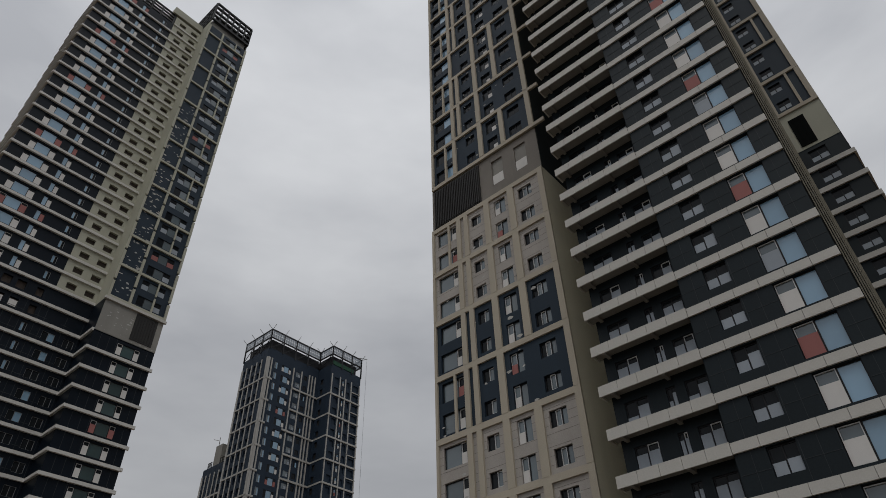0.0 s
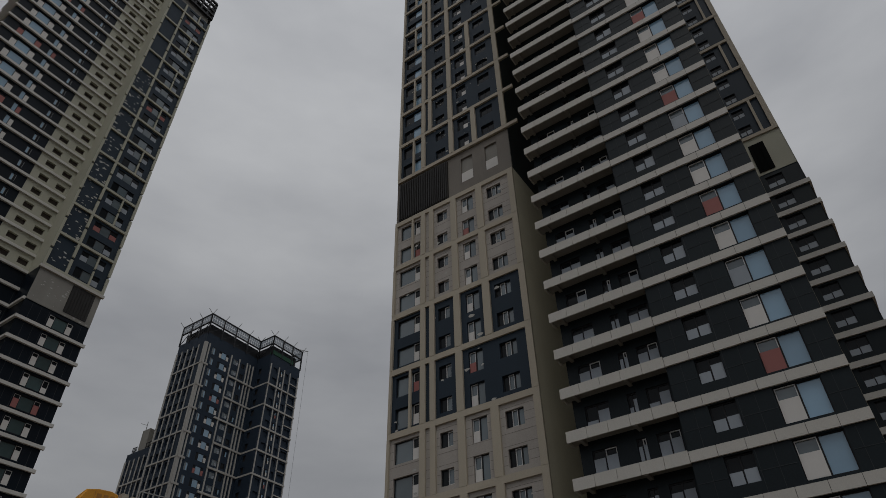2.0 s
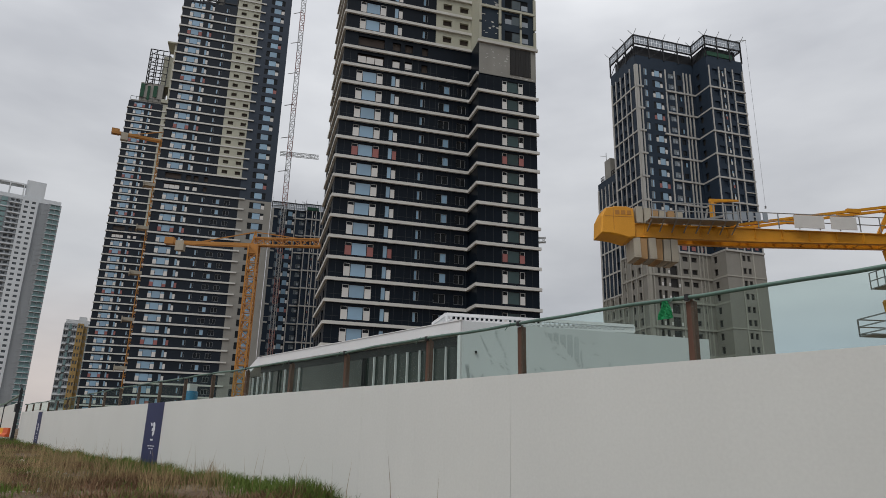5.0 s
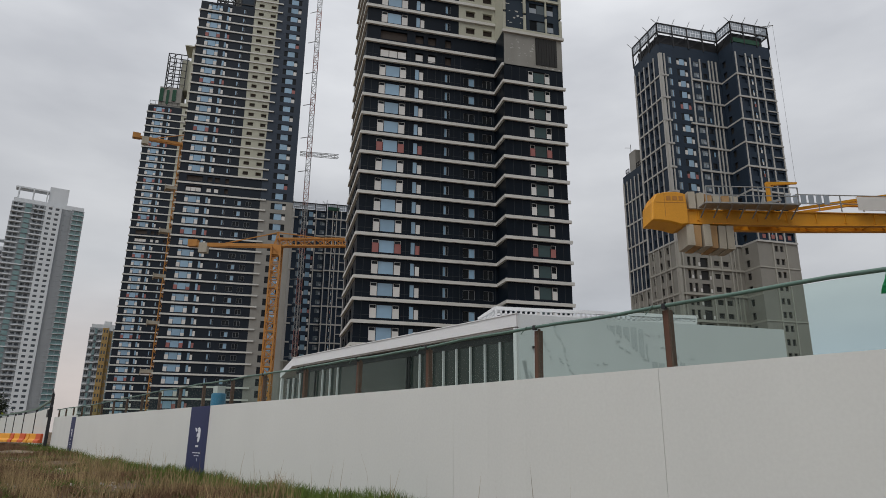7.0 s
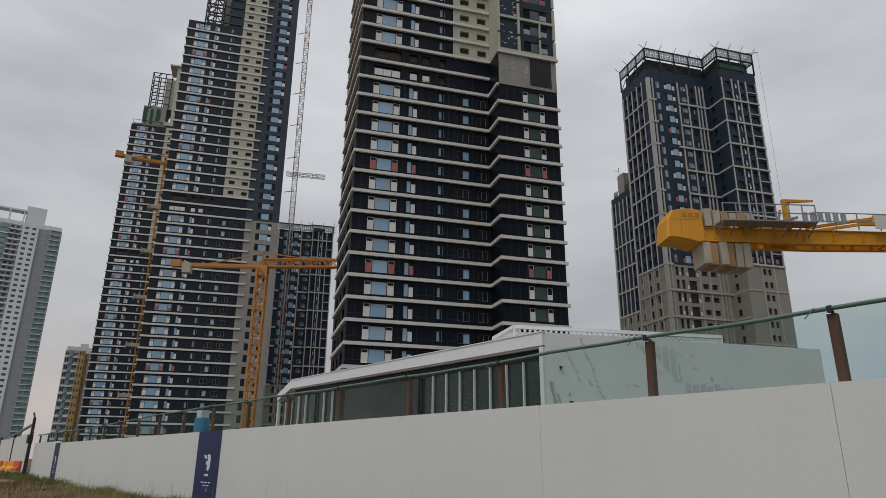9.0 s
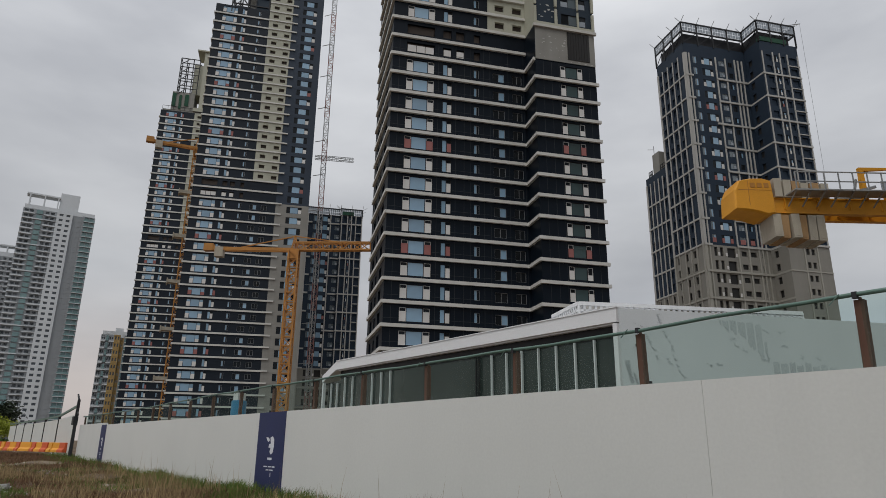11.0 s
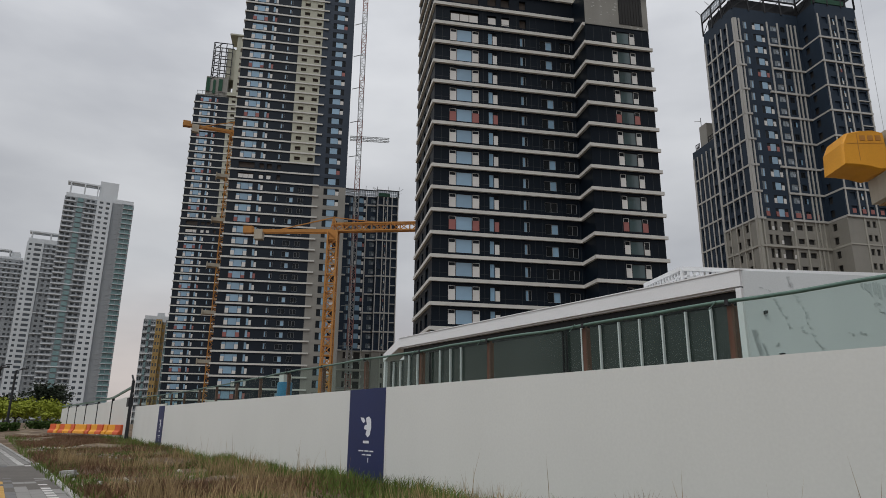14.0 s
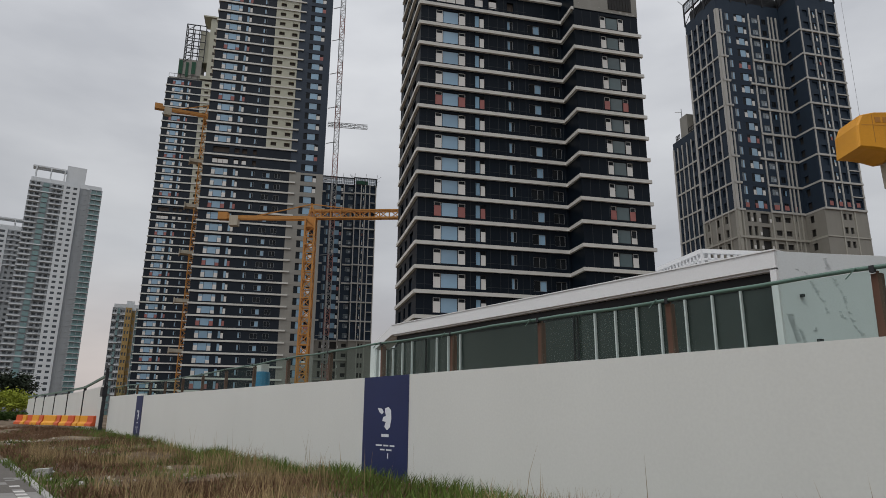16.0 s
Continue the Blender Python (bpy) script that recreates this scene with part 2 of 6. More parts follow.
def fence_glass_material():
    """Thin clear acoustic sheet, faintly green and dusty."""
    m = bpy.data.materials.new("clear_fence_sheet")
    m.use_nodes = True
    n, l = m.node_tree.nodes, m.node_tree.links
    n.clear()
    out = n.new("ShaderNodeOutputMaterial")
    mix = n.new("ShaderNodeMixShader")
    tr = n.new("ShaderNodeBsdfTransparent")
    tr.inputs["Color"].default_value = (0.75, 0.86, 0.82, 1)
    pb = n.new("ShaderNodeBsdfPrincipled")
    pb.inputs["Base Color"].default_value = (0.33, 0.42, 0.39, 1)
    pb.inputs["Roughness"].default_value = 0.12
    tc = n.new("ShaderNodeTexCoord")
    nz = n.new("ShaderNodeTexNoise")
    nz.inputs["Scale"].default_value, nz.inputs["Detail"].default_value = 0.8, 5
    mr = n.new("ShaderNodeMapRange")
    mr.inputs["From Min"].default_value, mr.inputs["From Max"].default_value = 0.3, 0.75
    mr.inputs["To Min"].default_value, mr.inputs["To Max"].default_value = 0.02, 0.08
    l.new(tc.outputs["Object"], nz.inputs["Vector"])
    l.new(nz.outputs["Fac"], mr.inputs["Value"])
    l.new(mr.outputs["Result"], mix.inputs[0])
    l.new(tr.outputs[0], mix.inputs[1])
    l.new(pb.outputs[0], mix.inputs[2])
    l.new(mix.outputs[0], out.inputs["Surface"])
    return m


FENCE_GLASS = fence_glass_material()


# ---- mesh tools ----
class Shape:
    """Collects quads with material indices, then becomes one mesh."""

    def __init__(self, *mats):
        self.v, self.f, self.m, self.mats = [], [], [], list(mats)

    def quad(self, a, b, c, d, mi=0):
        k = len(self.v)
        self.v += [a, b, c, d]
        self.f.append((k, k + 1, k + 2, k + 3))
        self.m.append(mi)

    def box(self, x0, x1, y0, y1, z0, z1, mi=0):
        k = len(self.v)
        self.v += [(x0, y0, z0), (x1, y0, z0), (x1, y1, z0), (x0, y1, z0), (x0, y0, z1), (x1, y0, z1), (x1, y1, z1), (x0, y1, z1)]
        for q in ((3, 2, 1, 0), (4, 5, 6, 7), (0, 1, 5, 4), (1, 2, 6, 5), (2, 3, 7, 6), (3, 0, 4, 7)):
            self.f.append(tuple(k + i for i in q))
            self.m.append(mi)

    def boxed(self, *sides):
        self.box(*sides)
        return self

    def beam(self, p, q, r, mi=0, r2=None):
        """A square bar from p to q."""
        p, q = Vector(p), Vector(q)
        d = (q - p).normalized()
        a = d.cross(Vector((0, 0, 1)) if abs(d.z) < 0.9 else Vector((1, 0, 0))).normalized()
        b = d.cross(a)
        r2 = r if r2 is None else r2
        k = len(self.v)
        for o, w in ((p, r), (q, r2)):
            for s, t in ((-1, -1), (1, -1), (1, 1), (-1, 1)):
                self.v.append(tuple(o + a * s * w + b * t * w))
        for f in ((3, 2, 1, 0), (4, 5, 6, 7), (0, 1, 5, 4), (1, 2, 6, 5), (2, 3, 7, 6), (3, 0, 4, 7)):
            self.f.append(tuple(k + i for i in f))
            self.m.append(mi)

    def wall(self, x0, x1, z0, z1, holes, y=0.0, depth=0.25, mi=0, back=None):
        """A wall face towards -y with recessed openings (a, b, c, d): x from a to b, z from c to d."""
        holes = sorted(h for h in holes if h[0] > x0 and h[1] < x1)
        x = x0
        for a, b, c, d in holes:
            if a > x:
                self.quad((x, y, z0), (a, y, z0), (a, y, z1), (x, y, z1), mi)
            self.quad((a, y, z0), (b, y, z0), (b, y, c), (a, y, c), mi)
            self.quad((a, y, d), (b, y, d), (b, y, z1), (a, y, z1), mi)
            e = y + depth
            self.quad((a, y, c), (b, y, c), (b, e, c), (a, e, c), mi)
            self.quad((a, e, d), (b, e, d), (b, y, d), (a, y, d), mi)
            self.quad((a, y, c), (a, e, c), (a, e, d), (a, y, d), mi)
            self.quad((b, e, c), (b, y, c), (b, y, d), (b, e, d), mi)
            if back is not None:
                self.quad((a, e, c), (b, e, c), (b, e, d), (a, e, d), back)
            x = b
        if x < x1:
            self.quad((x, y, z0), (x1, y, z0), (x1, y, z1), (x, y, z1), mi)

    def turned(self, m):
        self.v = [tuple(m @ Vector(p)) for p in self.v]
        return self

    def mesh(self, name):
        me = bpy.data.meshes.new(name)
        me.from_pydata(self.v, [], self.f)
        for mt in self.mats:
            me.materials.append(mt)
        me.polygons.foreach_set("material_index", self.m)
        me.update()
        return me


def part(name, shape, parent=None, label="", m=None):
    me = shape if isinstance(shape, bpy.types.Mesh) else shape.mesh(name)
    ob = new(name, me)
    if parent is not None:
        ob.parent = parent
    if m is not None:
        ob.matrix_basis = m
    return tagged(ob, label)


def thing(name, m, label, category, group="", kind=""):
    e = new(name)
    e.matrix_basis = m
    return tagged(e, label, category, group, kind)


WINDOWS = {}


def window_frame(w, h, cuts, frame):
    """A welded window frame in y = 0, its lower left corner at the origin."""
    key = ("frame", round(w, 2), round(h, 2), cuts, frame.name)
    if key in WINDOWS:
        return WINDOWS[key]
    t, y0, y1 = (0.08 if frame == FRAME else 0.05), -0.05, 0.03
    xs = [0.0, t]
    for c in cuts:
        xs += [c * w - t / 2, c * w + t / 2]
    xs += [w - t, w]
    zs = [0.0, t, h - t, h]
    s, index = Shape(frame), {}

    def vert(i, j, y):
        if (i, j, y) not in index:
            index[(i, j, y)] = len(s.v)
            s.v.append((xs[i], y, zs[j]))
        return index[(i, j, y)]

    solid = lambda i, j: i % 2 == 0 or j != 1
    for i in range(len(xs) - 1):
        for j in range(3):
            if solid(i, j):
                s.f.append((vert(i, j, y0), vert(i + 1, j, y0), vert(i + 1, j + 1, y0), vert(i, j + 1, y0)))
            else:
                for (a, b), (c, d) in (((i, j), (i + 1, j)), ((i + 1, j), (i + 1, j + 1)), ((i + 1, j + 1), (i, j + 1)), ((i, j + 1), (i, j))):
                    s.f.append((vert(a, b, y0), vert(c, d, y0), vert(c, d, y1), vert(a, b, y1)))
    s.m = [0] * len(s.f)
    WINDOWS[key] = s.mesh("window")
    return WINDOWS[key]


def sheet(kind, w, h, mat, thick=0.0):
    key = (kind, round(w, 3), round(h, 3), mat.name)
    if key not in WINDOWS:
        s = Shape(mat)
        if thick:
            s.box(0, w, -thick, 0, 0, h)
        else:
            s.quad((0, 0, 0), (w, 0, 0), (w, 0, h), (0, 0, h))
        WINDOWS[key] = s.mesh(kind)
    return WINDOWS[key]


def put_window(parent, x, y, z, w, h, cuts=(0.5,), blanks=(0, 0), kinds=(1, 1), board=None, frame=None, sash=()):
    """A window with its panes, protective boards and board-drawn reflections as parts of it."""
    win = part("window", window_frame(w, h, cuts, frame or FRAME), parent, "", pose(x, y, z))
    xs = [0, *[c * w for c in cuts], w]
    for a, b, bl, kd in zip(xs, xs[1:], blanks, kinds):
        part("pane", sheet("pane", b - a - 0.03, h - 0.06, (None, GLASS, GLASS_SKY, GLASS_GREEN, SASH, GLASS_GREY)[kd]), win, "", pose(a + 0.015, 0.0, 0.03))
        if bl:
            part("guard_board", sheet("guard_board", b - a - 0.1, bl * h, board or BOARD, 0.05), win, "", pose(a + 0.05, -0.06, 0.05))
    for i in sash:
        part("sash", window_frame(xs[i + 1] - xs[i] - 0.1, h - 0.12, (), FRAME_WHITE), win, "white inner sash", pose(xs[i] + 0.05, -0.045, 0.06))
    return win


def box_part(name, parent, mat, x0, x1, y0, y1, z0, z1, label=""):
    s = Shape(mat)
    s.box(0, x1 - x0, 0, y1 - y0, 0, z1 - z0)
    return part(name, s, parent, label, pose(x0, y0, z0))


# ---- ground ----
ROAD_TURN = 9.55                     # the fence and the pavement run along this line
FS = Vector((-math.cos(radians(ROAD_TURN)), math.sin(radians(ROAD_TURN)), 0))
FN = Vector((math.sin(radians(ROAD_TURN)), math.cos(radians(ROAD_TURN)), 0))


def at(s, n, z=0.0):
    """A place by its way along the fence and its offset towards it."""
    return Vector((FS.x * s + FN.x * n, FS.y * s + FN.y * n, z))


def rise(s):
    return min(max(s - 45.0, 0.0) * 0.0145, 1.0)


def along(s, n, z=0.0):
    """A frame whose x runs back along the fence, y away from the walk."""
    p = at(s, n, z)
    return pose(p.x, p.y, p.z, 0, 0, -ROAD_TURN)


def verge_height(s, n):
    k = max(0.0, min(1.0, (n - 1.3) / 1.2)) * max(0.0, min(1.0, (9.5 - n) / 1.0))
    h = 0.06 * math.sin(s * 0.55 + n) + 0.05 * math.sin(s * 1.3 - n * 1.7) + 0.05 * noise.noise(Vector((s * 0.4, n * 0.5, 3.0)))
    return rise(s) + k * (h - 0.02)


ground_mat = material("dry_soil", (0.11, 0.076, 0.05), 0.95, 0, 1.2, 0.35, 0.5, 0.0, 0.2, 0.0, 9)


def sandy(m):
    """Lets pale sand show through the soil in patches."""
    n, l = m.node_tree.nodes, m.node_tree.links
    b = n["Principled BSDF"]
    old = b.inputs["Base Color"].links[0].from_socket
    tc, nz, rp, mx = n.new("ShaderNodeTexCoord"), n.new("ShaderNodeTexNoise"), n.new("ShaderNodeValToRGB"), n.new("ShaderNodeMix")
    nz.inputs["Scale"].default_value, nz.inputs["Detail"].default_value = 0.6, 9
    rp.color_ramp.elements[0].position, rp.color_ramp.elements[1].position = 0.48, 0.74
    mx.data_type = "RGBA"
    mx.inputs["B"].default_value = (0.30, 0.25, 0.185, 1)
    l.new(tc.outputs["Object"], nz.inputs["Vector"])
    l.new(nz.outputs["Fac"], rp.inputs["Fac"])
    l.new(rp.outputs["Color"], mx.inputs["Factor"])
    l.new(old, mx.inputs["A"])
    l.new(mx.outputs["Result"], b.inputs["Base Color"])


sandy(ground_mat)


def ground_sheet():
    s_stops = [-4000, -1500, -600, -200, -90] + [-60 + 1.5 * i for i in range(135)] + [170, 230, 320, 480, 700, 1500, 4000]
    n_stops = [-4000, -1200, -400, -120, -40, -10, -3.2] + [1.16 + 0.6 * i for i in range(15)] + [12, 20, 40, 100, 300, 900, 4000]
    g = Shape(ground_mat)
    for s in s_stops:
        for n in n_stops:
            p = at(s, n)
            low = -0.06 if -3.5 < n < 1.3 else 0.0
            g.v.append((p.x, p.y, (verge_height(s, n) if 1.0 < n < 10 else rise(s)) + low))
    w = len(n_stops)
    for i in range(len(s_stops) - 1):
        for j in range(w - 1):
            g.f.append((i * w + j, i * w + j + 1, (i + 1) * w + j + 1, (i + 1) * w + j))
            g.m.append(0)
    ob = part("ground", g)
    for f in ob.data.polygons:
        f.use_smooth = True
    return tagged(ob, "brown dry soil of a roadside verge and building site", "ground", "", "structure")


ground_sheet()


# ---- tower with beige grid beside banded balconies ----
def dabs(T, seed, count, x0, x1, z0, z1, y, mat, size):
    """Uneven smears of plaster left on a wall."""
    rng = random.Random(seed)
    s = Shape(mat)
    for i in range(count):
        cx, cz, r = rng.uniform(x0, x1), rng.uniform(z0, z1), rng.uniform(0.3, 1.0) * size
        rim = []
        for j in range(7):
            a = j * 2 * math.pi / 7
            q = r * rng.uniform(0.5, 1.2)
            rim.append((cx + q * math.cos(a) * 1.3, y, cz + q * math.sin(a) * 0.7))
        for j in range(1, 6):
            s.v += [rim[0], rim[j], rim[j + 1]]
            k = len(s.v)
            s.f.append((k - 3, k - 2, k - 1))
            s.m.append(0)
    tagged(part("plaster_smear", s, T, "pale plaster smears"), kind="stuff")


def tower_a():
    A = thing("apartment_tower", pose(-8.7, 54.0, 0, 0, 0, -33), "unfinished dark high-rise with beige piers and banded balconies", "apartment tower")
    FL, TOP = 3.1, 131.4
    # narrow grid block
    body = Shape(CONCRETE)
    body.box(0.3, 14.8, 0.5, 22, 0, TOP)
    body.box(14.8, 19, 7.0, 22, 0, TOP)
    body.box(18.6, 34.6, -2.5, 21, 0, TOP + 6)
    body.box(34.5, 39.3, 22.6, 28, 0, TOP)
    part("core", body, A, "grey concrete core behind the cladding")
    walls, wide, rear = [Shape(STONE_GREY, NAVY, BEIGE, PLANT_WALL, BROWN_HOLE, GREEN_SLATE, SLOT_BEIGE_LIFTED, MATTE_DARK) for i in range(3)]
    courses = Shape(STONE_JOINT)
    piers_low = ((0.0, 0.28), (3.5, 4.05), (4.55, 5.1), (7.3, 8.0), (10.45, 11.2), (14.3, 14.9))

    def grid_piece(x0, x1, y0, y1, z0, z1):
        box_part("pier" if z1 - z0 > x1 - x0 else "cross_band", A, TAN_PIER, x0, x1, y0, y1, z0, z1)

    WIN = ((0.7, 3.3, 0.55, 1.95), (5.45, 6.75, 0.75, 1.35), (8.55, 10.0, 0.4, 2.05), (11.65, 13.3, 0.75, 1.45))
    base = 32.09 - 6.2 * 5
    groups = [base + 6.2 * i for i in range(8)]
    for gi, z0 in enumerate(groups):
        z1 = z0 + 6.2
        kind = "navy" if gi in (4, 5) else "stone"
        for k in range(2):
            zf = z0 + FL * k
            holes = []
            for wi, (xa, xb, zo, h) in enumerate(WIN):
                holes.append((xa, xb, zf + zo, zf + zo + h))
            for wi, (lo, hi) in enumerate(((0, 4.8), (4.8, 7.6), (7.6, 10.8), (10.8, 14.88))):
                walls.wall(lo, hi, zf, zf + FL, [holes[wi]], 0.18, 0.3, 1 if kind == "navy" else 0)
                if kind == "stone":
                    for zj in (0.32, 1.02, 1.72, 2.42):
                        for ja, jb in ((lo + 0.02, holes[wi][0]), (holes[wi][1], hi - 0.02)) if zf + zj > holes[wi][2] and zf + zj < holes[wi][3] else ((lo + 0.02, hi - 0.02),):
                            courses.box(ja, jb, 0.172, 0.182, zf + zj, zf + zj + 0.022)
                xa, xb, zo, h = WIN[wi]
                board = BOARD_RED if (gi * 2 + k) % 5 == 4 else BOARD
                if wi == 0:
                    put_window(A, xa, 0.42, zf + zo, xb - xa, h, (0.72,), (0, 0.5), (5, 1), board, sash=(1,))
                elif wi == 1:
                    put_window(A, xa, 0.42, zf + zo, xb - xa, h, (0.5,), (0, 0), (1, 5), board, sash=(1,))
                elif wi == 2:
                    put_window(A, xa, 0.42, zf + zo, xb - xa, h, (0.48,), (0.45, 0), (5, 5), board, sash=(0,))
                else:
                    put_window(A, xa, 0.42, zf + zo, xb - xa, h, (0.3, 0.66), (0, 0, 0), (1, 5, 5), board, sash=(1,))
        if gi >= 2:
            grid_piece(0.0, 14.9, 0.0, 0.2, z0 - 0.28, z0 + 0.28)
            for pi, (a, b) in enumerate(piers_low):
                if kind == "navy" and gi == 4 and pi == 4:
                    continue
                grid_piece(a, b, -0.02, 0.2, z0 + 0.28, z1 - 0.28)
            if gi in (2, 4, 7):
                grid_piece(2.25, 2.5, 0.0, 0.2, z0 + 0.28, z1 - 0.28)
    zt = groups[-1] + 6.2
    grid_piece(0, 14.9, 0.0, 0.2, zt - 0.28, zt + 0.28)
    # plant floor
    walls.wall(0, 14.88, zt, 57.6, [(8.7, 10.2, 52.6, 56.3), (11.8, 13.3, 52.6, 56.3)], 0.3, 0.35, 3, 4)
    lou = Shape(VENT_AND_HOLE)
    lou.box(0.35, 7.0, 0.1, 0.29, zt + 0.5, 57.0)
    for i in range(26):
        x = 0.5 + i * 0.25
        lou.box(x, x + 0.1, -0.02, 0.1, zt + 0.6, 56.9)
    part("louvre", lou, A, "dark vertical ventilation louvre")
    for x in (8.75, 11.85):
        bd = Shape(BOARD)
        bd.box(0, 1.4, 0, 0.08, 0, 1.35)
        part("board", bd, A, "white guard board in an opening", pose(x, 0.32, 52.65))
    # upper navy grid
    up = 57.6
    n_up = int((TOP - up) / 6.2)
    for gi in range(n_up):
        z0 = up + 6.2 * gi
        grid_piece(0.1, 16.2, 0.0, 0.25, z0 - 0.25, z0 + 0.25)
        for pi, (a, b) in enumerate(((0.1, 0.4), (3.5, 4.0), (4.5, 5.0), (7.4, 8.0), (10.5, 11.1), (14.3, 14.9))):
            if (gi % 3 == 1 and pi == 4) or (gi % 3 == 0 and pi == 2):
                continue
            grid_piece(a, b, -0.02, 0.25, z0 + 0.25, z0 + 5.95)
        if gi % 2 == 0:
            grid_piece(2.2, 2.45, 0.0, 0.25, z0 + 0.25, z0 + 5.95)
        for k in range(2):
            zf = z0 + FL * k
            for wi, (lo, hi) in enumerate(((0, 4.8), (4.8, 7.6), (7.6, 10.8), (10.8, 14.88))):
                xa, xb, zo, h = WIN[wi]
                walls.wall(lo, hi, zf, zf + FL, [(xa, xb, zf + zo, zf + zo + h)], 0.22, 0.3, 1)
                if gi < 9:
                    put_window(A, xa, 0.46, zf + zo, xb - xa, h, (0.5,), (0, 0.4 if wi == 2 else 0), (1, 1 if wi else 2), BOARD)
    # side wall of the narrow block, its lower part lightened against the slot's shade
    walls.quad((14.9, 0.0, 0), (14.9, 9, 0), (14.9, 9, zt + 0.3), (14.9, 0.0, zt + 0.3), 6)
    walls.quad((14.87, 0.2, zt + 0.3), (14.87, 9, zt + 0.3), (14.87, 9, TOP), (14.87, 0.2, TOP), 5)
    walls.quad((0.0, 22, 0), (0.0, 0.2, 0), (0.0, 0.2, TOP), (0.0, 22, TOP), 0)
    # wide block: bands, balconies, dark wall
    bands = Shape(BEIGE_LIGHT, CONCRETE)
    BY = -3.7
    first = 28.95 - FL * 9
    floors = int((TOP + 5 - first) / FL)
    for k in range(floors):
        z = first + FL * k
        blank_floor = abs(z - 53.7) < 1.0 or abs(z - 56.9) < 1.0
        # balcony slab with its front in panels
        near = z < 84
        step = (25.4 - 18.1) / 5
        for i in range(5):
            x = 18.1 + i * step
            if near:
                part("fascia_panel", sheet("fascia_a", step - 0.024, 0.76, BEIGE_LIGHT, 0.1), A, "", pose(x + 0.012, BY, z - 0.40))
            else:
                bands.box(x + 0.012, x + step - 0.012, BY - 0.1, BY, z - 0.40, z + 0.36)
        slab = Shape(CONCRETE, BEIGE_LIGHT)
        slab.box(18.12, 25.4, BY, -2.6, z - 0.22, z - 0.02, 0)
        slab.box(18.1, 18.2, BY, -2.7, z - 0.38, z + 0.34, 1)
        part("balcony_slab", slab, A, "concrete balcony slab")
        for x in (18.9, 22.6):
            box_part("bracket", A, CONCRETE, x, x + 0.25, BY + 0.02, -2.78, z - 0.45, z - 0.22)
        step = (34.9 - 25.4) / 6
        for i in range(6):
            x = 25.4 + i * step
            if near:
                part("fascia_panel", sheet("fascia_b", step - 0.024, 0.64, BEIGE_LIGHT, 0.22), A, "", pose(x + 0.012, BY + 0.2, z - 0.34))
            else:
                bands.box(x + 0.012, x + step - 0.012, BY - 0.02, BY + 0.2, z - 0.34, z + 0.30)
        # wall behind the balcony
        bw = ((19.3, 21.0, 0.55, 2.2), (22.3, 22.95, 0.75, 2.2), (23.6, 25.1, 0.6, 2.2))
        wide.wall(18.5, 25.42, z, z + FL, [(a, b, z + c, z + d) for a, b, c, d in bw], -2.78, 0.2, 5)
        if z < 105:
            for a, b, c, d in bw:
                put_window(A, a, -2.64, z + c, b - a, d - c, (0.5,), (0.62 if k % 3 else 0.3, 0.66), (1, 1), BOARD_AND_SHEEN, sash=(1,) if z < 80 and k % 2 else ())
        # flush dark wall
        fw = ((27.15, 28.75, 1.0, 2.68), (30.8, 33.35, 0.5, 2.7))
        wide.wall(25.4, 34.85, z, z + FL, [(a, b, z + c, z + d) for a, b, c, d in fw], BY + 0.12, 0.3, 5)
        wide.quad((25.4, -2.7, z), (25.4, BY + 0.12, z), (25.4, BY + 0.12, z + FL), (25.4, -2.7, z + FL), 5)
        if z < 112:
            # lower boards here paint the pale reflection across the panes
            put_window(A, 27.15, BY + 0.36, z + 1.0, 1.6, 1.68, (0.5,), (0.42, 0.45 if k % 3 else 0.62), (1, 1), BOARD_AND_SHEEN)
            red = k % 4 == 2
            put_window(A, 30.8, BY + 0.36, z + 0.5, 2.55, 2.2, (0.48,), (0.62, 0), (5, 2), BOARD_RED if red else BOARD_AND_SHEEN if k % 5 == 3 else BOARD, sash=(0,) if z < 80 else ())
    # wall facing the slot, made pale beige to bounce light into it
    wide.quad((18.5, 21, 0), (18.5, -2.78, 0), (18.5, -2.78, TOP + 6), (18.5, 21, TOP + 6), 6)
    # panel joints of the dark wall
    jt = Shape(JOINT_GREY)
    for k in range(floors):
        z = first + FL * k
        for x in (26.3, 28.85, 29.8, 33.9):
            jt.box(x, x + 0.025, BY + 0.105, BY + 0.125, z + 0.32, z + FL - 0.36)
        for a, b in ((25.45, 27.1), (28.8, 30.75), (33.4, 34.8)):
            jt.box(a, b, BY + 0.105, BY + 0.125, z + 1.5, z + 1.53)
    tagged(part("panel_joint", jt, A), kind="stuff")
    # fins of the far side and the block behind
    wide.quad((34.85, BY + 0.12, 0), (34.85, 22.6, 0), (34.85, 22.6, TOP + 6), (34.85, BY + 0.12, TOP + 6), 7)
    for i, y in enumerate((-1.0, 3.0, 7.6, 12.6, 17.4, 21.2)):
        box_part("fin", A, RIB_SHADED, 34.85, 34.91 + 0.012 * i, y, y + 0.3, 0, TOP + 4, "beige vertical fin in a shaded grey-brown tone")
    RY, RX, PLANT = 22.0, 39.5, 55.55
    for k in range(floors - 1):
        z = first + FL * k - 1.0
        if z < PLANT + 0.1:
            fb = Shape(BEIGE_LIGHT)
            fb.box(34.95, RX + 0.25, RY - 0.1, RY + 0.3, z - 0.30, z + 0.30)
            fb.box(RX, RX + 0.25, RY + 0.3, RY + 7, z - 0.30, z + 0.30)
            part("floor_band", fb, A)
